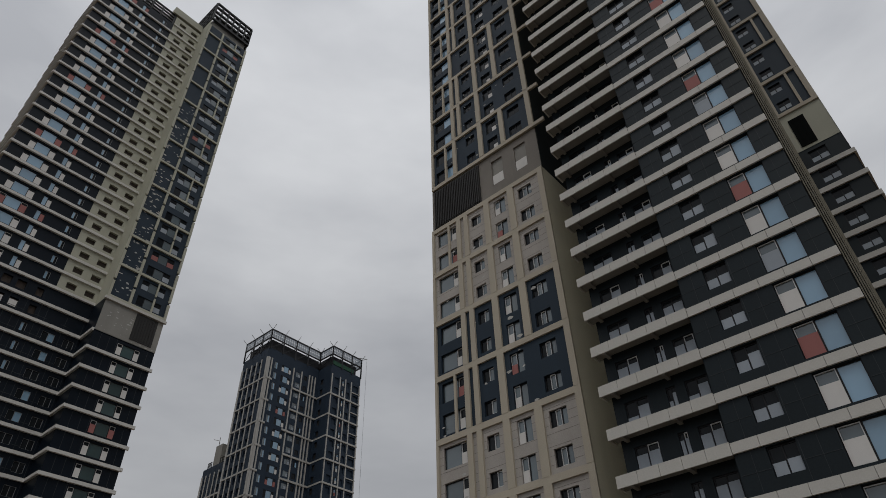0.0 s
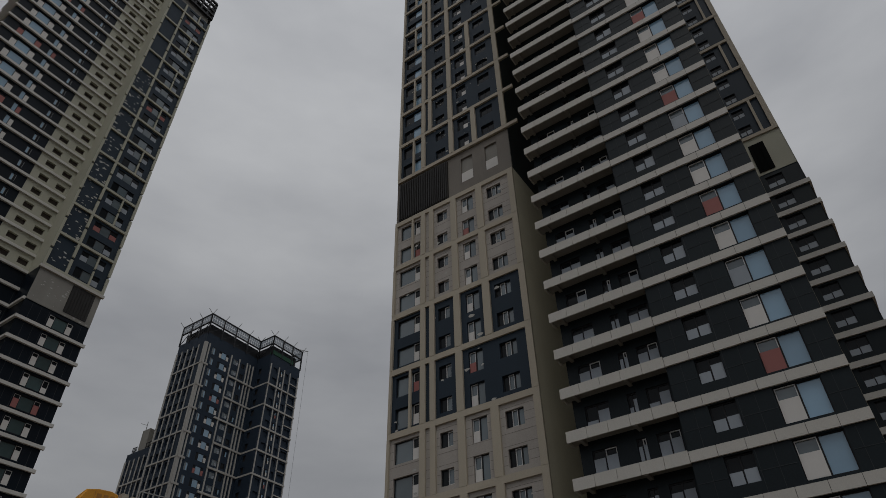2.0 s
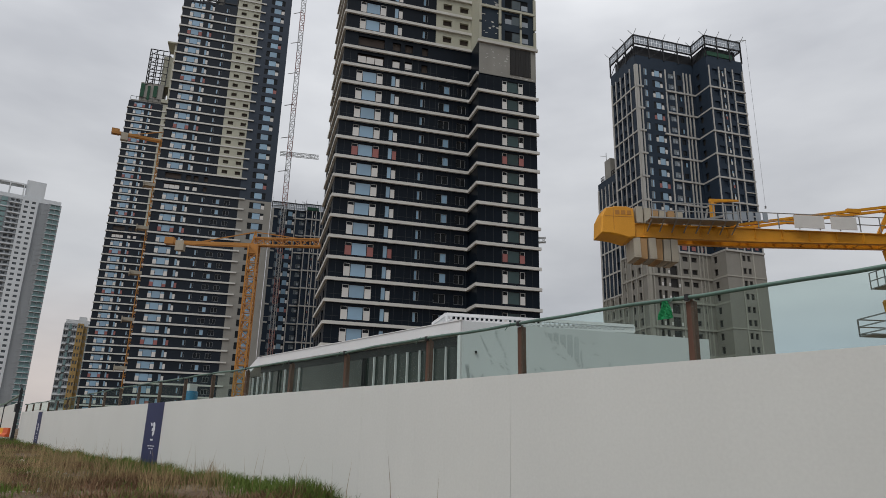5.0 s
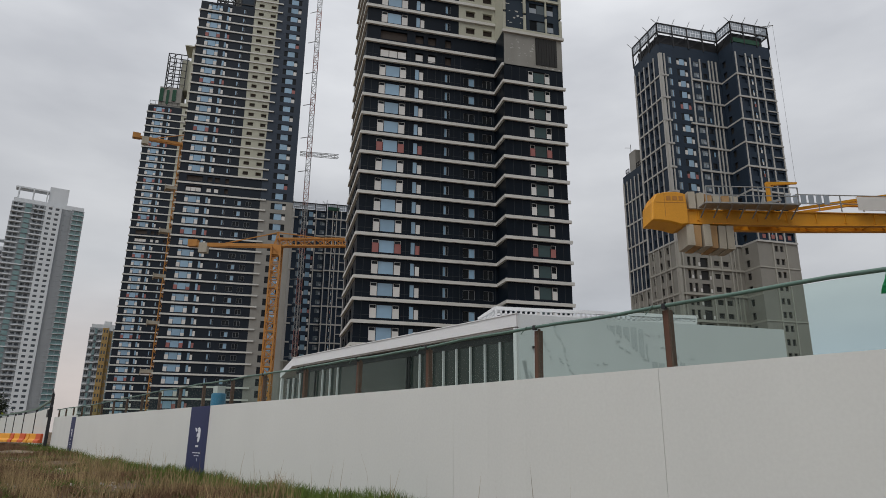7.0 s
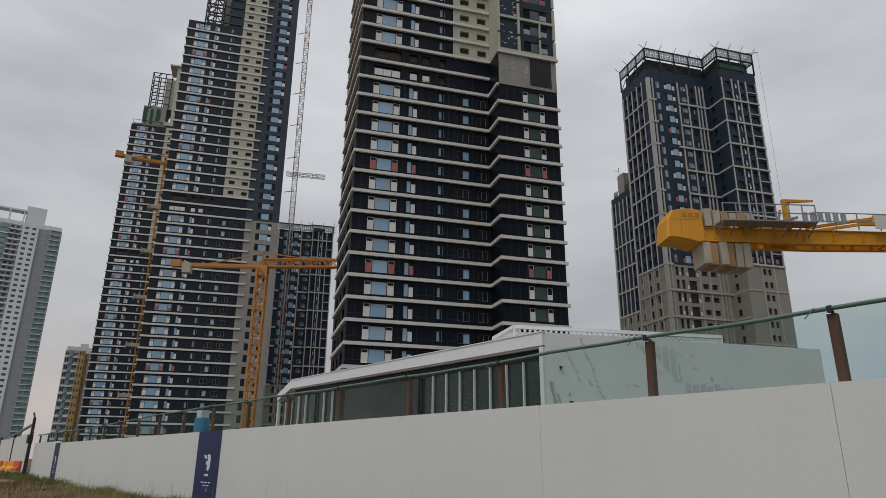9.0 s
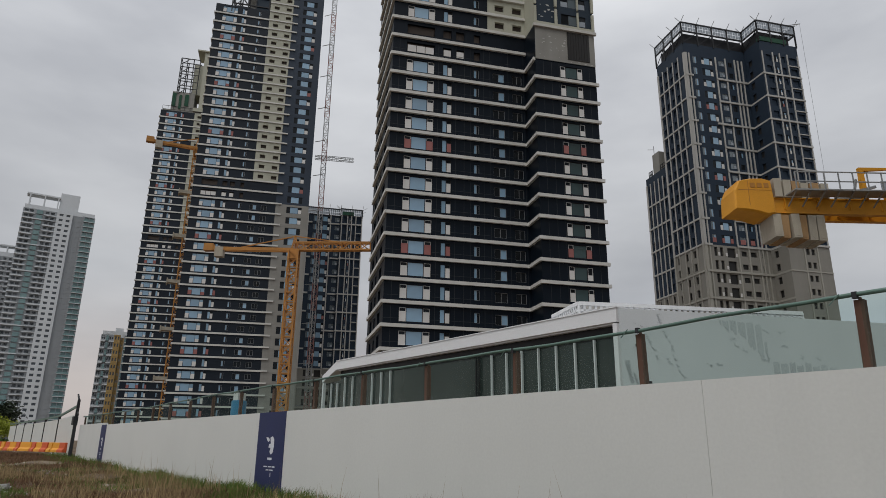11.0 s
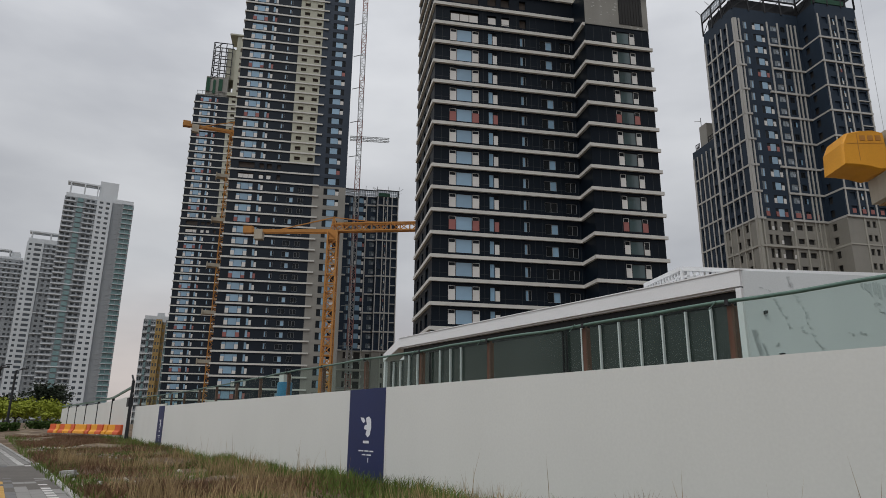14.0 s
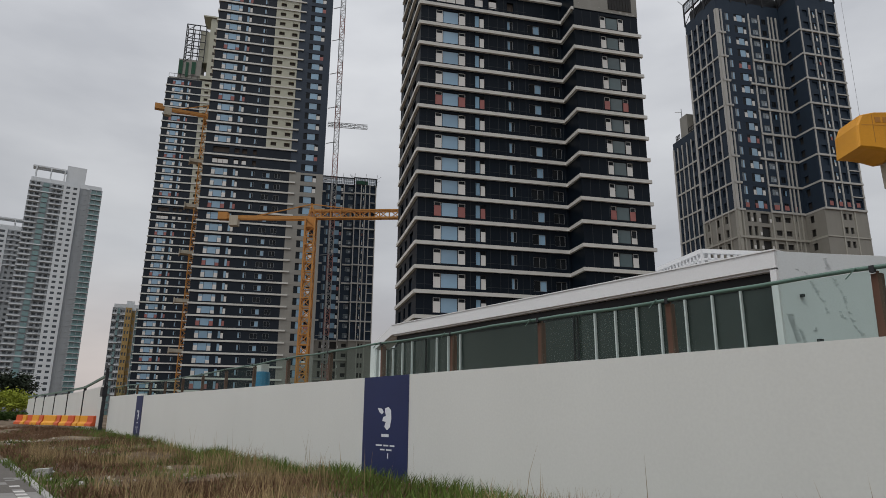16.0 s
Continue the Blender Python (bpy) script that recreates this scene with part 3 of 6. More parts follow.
        if z < PLANT - 0.4:
            rear.wall(34.9, RX, z, z + FL, [(35.8, 37.6, z + 0.9, z + 2.6)], RY + 0.1, 0.25, 5)
            put_window(A, 35.8, RY + 0.3, z + 0.9, 1.8, 1.7, (0.5,), (0.36, 0.4), (1, 1), BOARD_AND_SHEEN)
        elif z < PLANT + 4.0:
            rear.wall(34.9, RX, z, z + FL, [], RY + 0.05, 0.2, 2)
        else:
            rear.wall(34.9, RX, z, z + FL, [(35.5, 36.9, z + 0.7, z + 2.2)], RY + 0.1, 0.25, 1)
            if z < 105:
                put_window(A, 35.5, RY + 0.3, z + 0.7, 1.4, 1.5, (0.5,), (0.40, 0.42), (1, 1), BOARD_AND_SHEEN)
            grid_piece(34.95, 35.2, RY - 0.1, RY + 0.2, z, z + FL)
            grid_piece(38.9, RX, RY - 0.1, RY + 0.2, z, z + FL)
            if k % 4 < 2:
                grid_piece(37.7, 38.0, RY - 0.1, RY + 0.2, z, z + FL)
            if k % 2 == 0:
                grid_piece(34.95, RX, RY - 0.12, RY + 0.2, z - 0.25, z + 0.25)
    rear.quad((RX, RY, 0), (RX, 28, 0), (RX, 28, TOP), (RX, RY, TOP), 7)
    vent = Shape(MATTE_DARK)
    vent.box(35.6, 37.3, RY - 0.03, RY + 0.06, PLANT + 0.7, PLANT + 5.2)
    for i in range(2):
        vent.box(36.1 + i * 0.6, 36.2 + i * 0.6, RY - 0.08, RY, PLANT + 0.7, PLANT + 5.2)
    part("louvre", vent, A, "dark ventilation opening")
    part("wall", walls, A, "grey stone and navy walls of the narrow block")
    part("wall", wide, A, "charcoal walls of the balcony block")
    part("wall", rear, A, "charcoal walls of the rear block")
    tagged(part("stone_joint", courses, A, "open joints between stone courses"), kind="stuff")
    tagged(part("upper_band", bands, A, "pale floor bands high up"), kind="stuff")
    dabs(A, 32, 120, 0.4, 14.4, 58.0, 104.0, 0.214, PLASTER, 0.16)
    dabs(A, 31, 46, 0.3, 13.8, 6.0, 50.0, 0.176, PLASTER, 0.28)
    roof = Shape(CONCRETE)
    roof.box(0, 34.9, -3.0, 21, TOP + 5.8, TOP + 6.8)
    part("roof", roof, A)
    return A


tower_a()


# ---- dark banded towers ----
def banded_tower(name, m, label, cfg):
    """A dark tower with pale floor bands; its right part grows into a beige-framed grid above the plant floor."""
    T = thing(name, m, label, "apartment tower")
    FL = 3.1
    L, STEP, W, DEP = cfg["left"], cfg["step"], cfg["width"], cfg["depth"]
    z_first, mech0, mech1, top, top_l = cfg["first"], cfg["mech0"], cfg["mech1"], cfg["top"], cfg["top_left"]
    BX, top_b = cfg["beige"], cfg.get("top_beige", cfg["top_left"])
    body = Shape(CONCRETE)
    body.box(0.4, L, 0.5, DEP, 0, top_l)
    body.box(L + 0.3, W - 0.4, -STEP + 0.5, DEP, 0, top)
    if top_b > top_l:
        body.box(BX + 0.1, L, 0.5, DEP, top_l, top_b)
    part("core", body, T, "dark core behind the cladding")
    walls, side, end = [Shape(CHARCOAL if cfg["right"] == "grid" else CHARCOAL_HAZED, BEIGE, CONCRETE, NAVY, BROWN_HOLE, END_BLUE) for i in range(3)]
    grid = Shape(BEIGE)
    n = int((top - z_first) / FL)
    for k in range(n):
        z = z_first + FL * k
        bands = Shape(BAND_PALE)
        high = z > mech0 - 0.5
        red = k % 5 == cfg["red"]
        board = BOARD_RED if red else BOARD
        plant = mech0 - 0.6 < z < mech1 - 0.5
        if z < top_l - 1.0:
            # left section
            left = [(2.1, 6.3, 0.55, 2.5), (7.6, 9.0, 0.6, 2.5), (12.4, 13.2, 0.9, 2.3)]
            if z < mech1 - 0.5:
                left += [(15.4, 17.2, 0.8, 2.2), (18.5, 20.0, 0.8, 2.2)] if L > 20 else []
                x_end = L
            else:
                x_end = BX
            holes = [(a, b, z + c, z + d) for a, b, c, d in left if b < x_end]
            if plant:
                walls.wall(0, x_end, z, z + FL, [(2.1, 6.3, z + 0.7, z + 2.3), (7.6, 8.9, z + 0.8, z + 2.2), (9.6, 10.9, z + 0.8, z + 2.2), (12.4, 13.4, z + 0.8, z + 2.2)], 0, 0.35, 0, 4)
                if z < mech0 + 2:
                    for a, w in ((2.2, 1.25), (3.55, 1.25), (4.9, 1.25), (7.7, 1.1), (9.7, 1.1)):
                        bd = Shape(BOARD)
                        bd.box(0, w, 0, 0.06, 0, 1.1)
                        part("board", bd, T, "white guard board", pose(a, 0.02, z + 0.75))
            else:
                walls.wall(0, x_end, z, z + FL, holes, 0, 0.25, 0)
                if cfg["right"] == "grid":
                    put_window(T, 2.1, 0.14, z + 0.55, 4.2, 1.95, (0.24, 0.76), (0.7, 0, 0.7), (1, 2, 1), board, sash=(0, 2) if z < 75 else ())
                else:
                    put_window(T, 2.1, 0.14, z + 0.55, 4.2, 1.95, (0.24, 0.76), (0.62, 0, 0.62 if k % 4 else 0.4), (2, 2, 2), board)
                put_window(T, 7.6, 0.14, z + 0.6, 1.4, 1.9, (0.5,), (0, 0.7), (2, 1), board)
                if 13.2 < x_end:
                    put_window(T, 12.4, 0.14, z + 0.9, 0.8, 1.4, (0.5,), (0, 0), (2, 1), BOARD, frame=FRAME_PALE)
                if z < mech1 - 0.5 and L > 20:
                    put_window(T, 15.4, 0.14, z + 0.8, 1.8, 1.4, (0.5,), (0, 0), (1, 2 if k % 3 else 1), BOARD, frame=FRAME_PALE)
                    put_window(T, 18.5, 0.14, z + 0.8, 1.5, 1.4, (0.5,), (0, 0), (1, 1), BOARD, frame=FRAME_PALE)
        if mech1 - 0.5 <= z < top_b - 1.0:
            bh = [(BX + 1.2, BX + 2.7, z + 0.9, z + 2.0), (L - 2.0, L - 0.5, z + 0.9, z + 2.0)]
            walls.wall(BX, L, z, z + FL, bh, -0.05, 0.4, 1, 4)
            bands.box(BX, L + 0.05, -0.28, -0.05, z - 0.2, z + 0.2)
        if z < top_l - 1.0:
            bands.box(-0.3, L + (0.0 if STEP else 0.05), -cfg.get("lip", 0.35), 0.0, z - 0.23, z + 0.23)
            bands.box(-0.35, 0.0, 0.0, DEP - 1, z - 0.23, z + 0.23)
            if STEP > 0.5:
                bands.box(L - 0.35, L, -STEP - 0.0, -0.35, z - 0.23, z + 0.23) if z < mech0 + 0.6 else None
            # side wall towards -x
            sw = Shape(*walls.mats)
            sh = [(2.5, 4.4, z + 0.6, z + 2.3), (6.5, 7.8, z + 0.8, z + 2.2), (10.0, 12.2, z + 0.6, z + 2.3)]
            sw.wall(0, DEP, z, z + FL, sh, 0, 0.3, 0, 3)
            sw.turned(pose(0, DEP, 0, 0, 0, -90))
            kk = len(side.v)
            side.v += sw.v
            side.f += [tuple(kk + i for i in f) for f in sw.f]
            side.m += sw.m
        # right section
        y = -STEP
        if cfg["right"] == "grid":
            if z < mech0 - 0.5:
                end.wall(L, W, z, z + FL, [(L + 3.9, W - 2.2, z + 0.6, z + 2.5)], y, 0.25, 0)
                put_window(T, L + 3.9, y + 0.14, z + 0.6, W - L - 6.1, 1.9, (0.24, 0.76), (0.65, 0, 0.65 if k % 7 else 0.4), (1, 3, 1), board, sash=(0, 2) if z < 75 else ())
                bands.box(L - 0.35, W + 0.3, y - 0.35, y, z - 0.23, z + 0.23)
            elif plant:
                end.wall(L, W, z, z + FL, [], y - 0.1, 0.2, 2)
            else:
                end.wall(L, W, z, z + FL, [(L + 4.4, W - 1.2, z + 0.6, z + 2.4)], y, 0.25, 3)
                put_window(T, L + 4.4, y + 0.14, z + 0.6, W - L - 5.6, 1.8, (0.3, 0.7), (0.5 if k % 2 else 0, 0, 0.5), (1, 5, 1), BOARD_RED if k % 10 == 3 else BOARD_AND_SHEEN)
                if k % 2 == 0:
                    grid.box(L - 0.1, W + 0.1, y - 0.3, y, z - 0.22, z + 0.22)
                for a in (L - 0.1, L + 3.3, W - 0.3):
                    grid.box(a, a + 0.4, y - 0.28, y, z + 0.22, z + FL - 0.2)
                if k % 4 < 2:
                    grid.box(L + 7.0, L + 7.25, y - 0.28, y, z + 0.22, z + FL - 0.2)
        else:
            lo = z < mech0
            wl_ = [(L + 3.0, L + 7.2, z + 0.6, z + 2.5)]
            end.wall(L, W, z, z + FL, wl_, y, 0.25, 2 if lo and cfg["low_beige"] else 5)
            put_window(T, L + 3.0, y + 0.14, z + 0.6, 4.2, 1.9, (0.24, 0.76), (0, 0, 0.6 if k % 3 else 0), (1, 2, 1), board)
            bands.box(L - 0.2, L + 1.6, y - 0.3, y, z - 0.2, z + 0.2)
        part("floor_band", bands, T, "")
    if cfg["right"] == "grid":
        jt = Shape(JOINT_GREY)
        for k in range(int((mech0 - z_first) / FL) + 1):
            z = z_first + FL * k
            for x in (1.0, 6.9, 9.6, 10.9, 11.9, 13.9, 14.9, 17.8, 20.3):
                jt.box(x, x + 0.05, -0.012, 0.002, z + 0.24, z + FL - 0.24)
            for a, b in ((0.0, 2.0), (6.4, 7.5), (9.1, 12.3), (13.3, 15.3), (17.3, 18.4)):
                jt.box(a, b, -0.012, 0.002, z + 0.95, z + 1.0)
            for x in (L + 1.2, L + 2.5, L + 3.7, W - 1.1):
                jt.box(x, x + 0.05, -STEP - 0.012, -STEP + 0.002, z + 0.24, z + FL - 0.24)
        tagged(part("panel_joint", jt, T, "grey joints of the dark glazing"), kind="stuff")
        dabs(T, 7, 150, L + 0.4, L + 3.2, mech1 + 0.5, mech1 + 50, -STEP - 0.006, PLASTER, 0.32)
        dabs(T, 8, 60, L + 0.6, W - 0.6, mech0, mech1, -STEP - 0.106, PLASTER, 0.18)
    # inner side of the step
    if STEP > 0.5:
        end.quad((L, 0, 0), (L, -STEP, 0), (L, -STEP, mech1), (L, 0, mech1), 0)
        end.quad((L, 0, mech1), (L, -STEP, mech1), (L, -STEP, top), (L, 0, top), 1)
    end.quad((W, -STEP, 0), (W, DEP, 0), (W, DEP, top), (W, -STEP, top), 2)
    if cfg["right"] == "grid":
        v = Shape(VENT_AND_HOLE)
        v.box(L + 5.2, W - 0.9, -STEP - 0.16, -STEP - 0.08, mech0 + 0.6, mech1 - 0.6)
        for i in range(8):
            x = L + 5.3 + i * (W - L - 6.2) / 8
            v.box(x, x + 0.07, -STEP - 0.22, -STEP - 0.15, mech0 + 0.6, mech1 - 0.6)
        part("louvre", v, T, "dark ventilation louvre in the concrete block")
        box_part("ledge", T, BEIGE_LIGHT, L - 0.3, W + 0.3, -STEP - 0.4, -STEP, mech1 - 0.45, mech1)
    part("wall", walls, T, "charcoal panels and a beige strip")
    part("wall", side, T, "charcoal side wall")
    part("wall", end, T, "dark end wall with its plant floor")
    tagged(part("frame_grid", grid, T, "beige frames"), kind="stuff") if grid.f else None
    # open steel crown over the right section
    cr = Shape(STEEL_DARK, GALV, CONCRETE)
    z0, z1 = top, cfg["crown"]
    for lvl in (z0 + 0.3, z0 + (z1 - z0) * 0.28, (z0 + z1) / 2, z0 + (z1 - z0) * 0.78, z1):
        cr.beam((L, -STEP, lvl), (W, -STEP, lvl), 0.24)
        cr.beam((L, -STEP, lvl), (L, 5, lvl), 0.2)
        cr.beam((W, -STEP, lvl), (W, 8, lvl), 0.2)
        cr.beam((L, 5, lvl), (W, 8, lvl), 0.15)
    k = 7
    for i in range(k):
        x = L + (W - L) * i / (k - 1)
        cr.beam((x, -STEP, z0), (x, -STEP, z1), 0.18)
        if i:
            cr.beam((x - (W - L) / (k - 1), -STEP, z0), (x, -STEP, z1), 0.08)
        y = -STEP + (8 + STEP) * i / (k - 1)
        cr.beam((W, y, z0), (W, y, z1), 0.18)
        cr.beam((L, -STEP + (5 + STEP) * i / (k - 1), z0), (L, -STEP + (5 + STEP) * i / (k - 1), z1), 0.14)
    cr.box(L + 1, W - 0.6, -STEP + 1.0, 6, z0, z0 + (z1 - z0) * 0.45, 0)
    cr.box(L + 2, W - 1, 0.5, 6, z0 + (z1 - z0) * 0.45, z0 + (z1 - z0) * 0.7, 2)
    part("crown", cr, T, "open dark steel crown frame")
    pent = Shape(BEIGE, CONCRETE, STEEL_DARK)
    pent.box(BX - 1.0, L + 0.2, -0.3, 9, top_b, cfg["pent"], 0)
    pent.box(BX - 6, BX, 2, 9, top_l, top_b if top_b > top_l else (top_l + cfg["pent"]) / 2, 1)
    for i in range(7):
        x = 0.4 + i * (BX - 0.4) / 6
        pent.beam((x, 0.2, top_l), (x, 0.2, top_l + 1.3), 0.06, 2)
    pent.beam((0.4, 0.2, top_l + 1.3), (BX, 0.2, top_l + 1.3), 0.06, 2)
    part("penthouse", pent, T, "beige roof storey with a railing")
    if top_b > top_l:
        fr = Shape(STEEL_DARK, NAVY)
        zs = [top_l + (top_b - top_l) * i / 5 for i in range(6)]
        for y in (0.3, 6.0):
            for x in (4.5, 6.8, 9.1, 11.4, BX - 0.3):
                fr.beam((x, y, top_l), (x, y, top_b), 0.17)
            for za, zb in zip(zs, zs[1:]):
                fr.beam((4.5, y, zb), (BX - 0.3, y, zb), 0.17)
                fr.beam((4.5, y, za), (6.8, y, zb), 0.09)
                fr.beam((9.1, y, za), (6.8, y, zb), 0.09)
        for zb in zs[1:]:
            for x in (4.5, 9.1):
                fr.beam((x, 0.3, zb), (x, 6.0, zb), 0.13)
        fr.box(11.4, BX - 0.4, 0.35, 5.9, top_l, top_b - 2.6, 1)
        part("roof_frame", fr, T, "dark steel frame with navy panels")
    return T


banded_tower("apartment_tower", pose(-76.9, 57.6, 0, 0, 0, 57), "black-panelled tower with pale floor bands and concrete plant floor",
             dict(left=20.7, step=4.1, width=30.4, depth=15.0, first=25.65 - 3.1 * 8, mech0=56.65, mech1=62.6, top=142.6, top_left=136.0, top_beige=141.0, beige=14.6, red=3,
                  right="grid", crown=149.5, pent=143.2, low_beige=False))
banded_tower("apartment_tower", pose(-178.5, 76.5, 0, 0, 0, 57), "dark banded tower with a beige strip and blue-grey end",
             dict(left=22.4, step=0.0, width=31.5, depth=13.0, first=0.8, mech0=64.0, mech1=70.0, top=146.8, top_left=126.0, top_beige=141.2, beige=15.6, red=2,
                  right="plain", crown=152.3, pent=143.0, low_beige=True, lip=0.2))
banded_tower("apartment_tower", pose(-261.0, 96.8, 0, 0, 0, 57), "dark banded tower under construction with a steel roof frame",
             dict(left=24.0, step=0.0, width=34.0, depth=14.0, first=0.5, mech0=72.0, mech1=78.0, top=147.0, top_left=131.5, beige=13.0, red=1,
                  right="plain", crown=154.0, pent=133.0, low_beige=True, lip=0.2))


def roof_works():
    """Scaffold, net and a beige lift tower on the far banded tower's roof."""
    R = thing("roof_works", pose(-261.0, 96.8, 131.5, 0, 0, 57), "unfinished roof storey with scaffold, green netting and beige lift tower", "roof works")
    s = Shape(STEEL_DARK)
    for x in (5.0, 7.5, 10.0, 12.5):
        for y in (0.3, 4.0):
            s.beam((x, y, 8), (x, y, 24), 0.16)
    for z in (10, 13.3, 16.6, 20, 24):
        for y in (0.3, 4.0):
            s.beam((5.0, y, z), (12.5, y, z), 0.14)
        s.beam((5.0, 0.3, z), (5.0, 4.0, z), 0.14)
        s.beam((5.0, 0.3, z - 3), (8.5, 0.3, z), 0.1)
    s.beam((12.5, 0.3, 24), (5.0, 0.3, 24), 0.14)
    part("scaffold", s, R, "dark steel scaffold")
    for x0, x1, z0, z1 in ((3.6, 5.0, 1.5, 7.5), (6.2, 7.2, 0.5, 6.8), (8.4, 9.9, 2.0, 7.2)):
        box_part("net", R, NET, x0, x1, 0.1, 0.25, z0, z1, "green safety net")
    box_part("terrace", R, CONCRETE, 3.4, 12.0, 0.4, 9.0, 0.0, 8.2, "grey concrete terrace")
    s = Shape(BEIGE, BROWN_HOLE)
    s.box(10.5, 14.0, 1.0, 9.0, 8.0, 22.0)
    s.wall(14.0, 20.0, 0.0, 28.0, [], 0.0, 0.3, 0)
    # small openings drawn as dark sheets laid on the wall
    for k in range(7):
        s.box(15.6, 16.8, -0.02, 0.02, 2.0 + 3.1 * k, 3.2 + 3.1 * k, 1)
    s.box(14.0, 20.0, 0.1, 9.0, 0.0, 28.0)
    s.box(11.0, 20.5, -0.6, 9.0, 28.0, 28.6)
    part("lift_tower", s, R, "beige lift tower with small openings")


roof_works()


# ---- grid-faced towers ----
def grid_tower(name, m, label, cfg):
    """A navy tower with a pale grid of piers and bands every second floor; its foot is bare beige."""
    T = thing(name, m, label, "apartment tower")
    FL = 3.1
    M, STEP, W, DEP, TOP, FOOT = cfg["main"], cfg["step"], cfg["width"], cfg["depth"], cfg["top"], cfg["foot"]
    body = Shape(CONCRETE)
    body.box(0.5, M, 0.5, DEP - 0.3, 0, TOP)
    body.box(M + 0.4, W - 0.5, -STEP + 0.5, DEP - 0.3, 0, TOP)
    part("core", body, T, "core behind the cladding")
    walls, side, end = [Shape(BLUE_NAVY, FOOT_GREY, VENT_AND_HOLE, BOARD_RED, STONE_GREY) for i in range(3)]
    grid = Shape(GRID_GREY)
    grid_low = Shape(FOOT_RIB)
    z_first = FOOT - FL * int(FOOT / FL)
    n = int((TOP - z_first) / FL)
    for k in range(n):
        z = z_first + FL * k
        low = z < FOOT - 0.5
        plant = FOOT - 0.5 <= z < FOOT + FL - 0.5
        wm = 1 if low else 0
        g = grid_low if low else grid
        board = BOARD_RED if k % 6 == 1 or (plant and cfg["red"]) else BOARD
        # main face
        if low:
            # backed by dark sheets in place of the unlit rooms
            holes = [(2.5, 3.3, 0.5, 2.6), (4.0, 4.8, 0.5, 2.6), (5.9, 8.0, 0.35, 2.6), (9.6, 11.1, 0.9, 2.1), (12.1, 13.6, 0.9, 2.1), (15.0, 15.7, 0.9, 2.1)]
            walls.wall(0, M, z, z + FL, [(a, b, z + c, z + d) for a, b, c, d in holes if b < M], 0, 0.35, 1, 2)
            for a in (3.4, 5.35, 8.05) if k % 3 else (5.35,):
                part("board", sheet("board", 0.5, 0.8, BOARD, 0.06), T, "white guard board", pose(a, -0.01, z + 0.6))
        else:
            hs = [(2.4, 3.4, 0.6, 2.5), (4.8, 7.9, 0.6, 2.5), (9.7, 11.2, 0.9, 2.3), (12.4, 13.6, 0.9, 2.3), (15.0, 15.8, 0.9, 2.3)]
            walls.wall(0, M, z, z + FL, [(a, b, z + c, z + d) for a, b, c, d in hs if b < M], 0, 0.2, 0)
            put_window(T, 2.4, 0.1, z + 0.6, 1.0, 1.9, (0.5,), (0, 0), (5, 2), board, frame=FRAME_PALE)
            put_window(T, 4.8, 0.1, z + 0.6, 3.1, 1.9, (0.25, 0.75), (0.6 if k % 2 else 0, 0, 0.6), (1, 2, 1), board)
            put_window(T, 9.7, 0.1, z + 0.9, 1.5, 1.4, (0.5,), (0, 0.5), (5, 5), BOARD_AND_SHEEN, frame=FRAME_PALE)
            put_window(T, 12.4, 0.1, z + 0.9, 1.2, 1.4, (0.5,), (0, 0), (1, 2 if k % 3 == 0 else 1), board)
        if plant and cfg["red"]:
            for a, w in ((2.45, 0.9), (4.9, 0.7), (7.1, 0.7), (9.75, 1.3), (12.45, 1.1), (15.05, 0.7)):
                part("red_board", sheet("red_board", w, 1.1, BOARD_RED, 0.05), T, "red guard board in the plant floor", pose(a, -0.01, z + 0.65))
            for q in (0.15, 0.37, 0.56, 0.78):
                part("red_board", sheet("red_board", 0.9, 1.0, BOARD_RED, 0.05), T, "red guard board in the plant floor", pose(M + (W - M) * q, -STEP - 0.01, z + 0.75))
        ends = z > cfg["grid_top"] - 0.5          # the piers stop below the roof storeys
        for a in (0.0, 1.15, 8.6, 11.4, 14.1, 15.1, 16.2) if M > 14 else (0.0, 4.0, 8.0):
            if a < M and not ends:
                g.box(a, a + (0.7 if a == 0 else 0.34), -0.22, 0.0, z, z + FL - 0.001)
        if k % 2 == 0 and z < cfg["grid_top"] + 0.5:
            g.box(2.0 if low else 8.6 if k % 6 else 7.4, M, -0.33, 0.0, z - 0.24, z + 0.24)
            g.box(0.0, 2.0, -0.33, 0.0, z - 0.24, z + 0.24)
        # left side, towards -x
        sw = Shape(*walls.mats)
        sh = [(1.1, 2.0), (3.2, 4.2), (5.4, 6.5), (7.8, 8.9)] if not low else [(1.4, 2.5), (4.6, 5.6), (7.6, 8.6)]
        sw.wall(0, DEP, z, z + FL, [(a, b, z + 0.7, z + 2.4) for a, b in sh if b < DEP], 0, 0.35, wm, 2 if low else 0)
        gs = Shape(BEIGE)
        for i in range(6):
            a = i * (DEP - 0.5) / 5
            if ends:
                continue
            gs.box(a, a + (0.32 if i % 5 else 0.6), -0.16, 0.0, z, z + FL - 0.001)
        if k % 2 == 0 and z < cfg["grid_top"] + 0.5:
            gs.box(0, DEP, -0.2, 0, z - 0.2, z + 0.2)
        for src, dst in ((sw, side), (gs, g)):
            src.turned(pose(0, DEP, 0, 0, 0, -90))
            kk = len(dst.v)
            dst.v += src.v
            dst.f += [tuple(kk + i for i in f) for f in src.f]
            dst.m += src.m
        # projecting right block
        y = -STEP
        L2 = W - M
        if low:
            end.wall(M, W, z, z + FL, [(M + L2 * 0.42, M + L2 * 0.50, z + 0.8, z + 2.2), (M + L2 * 0.55, M + L2 * 0.63, z + 0.8, z + 2.2)], y, 0.3, 1, 2)
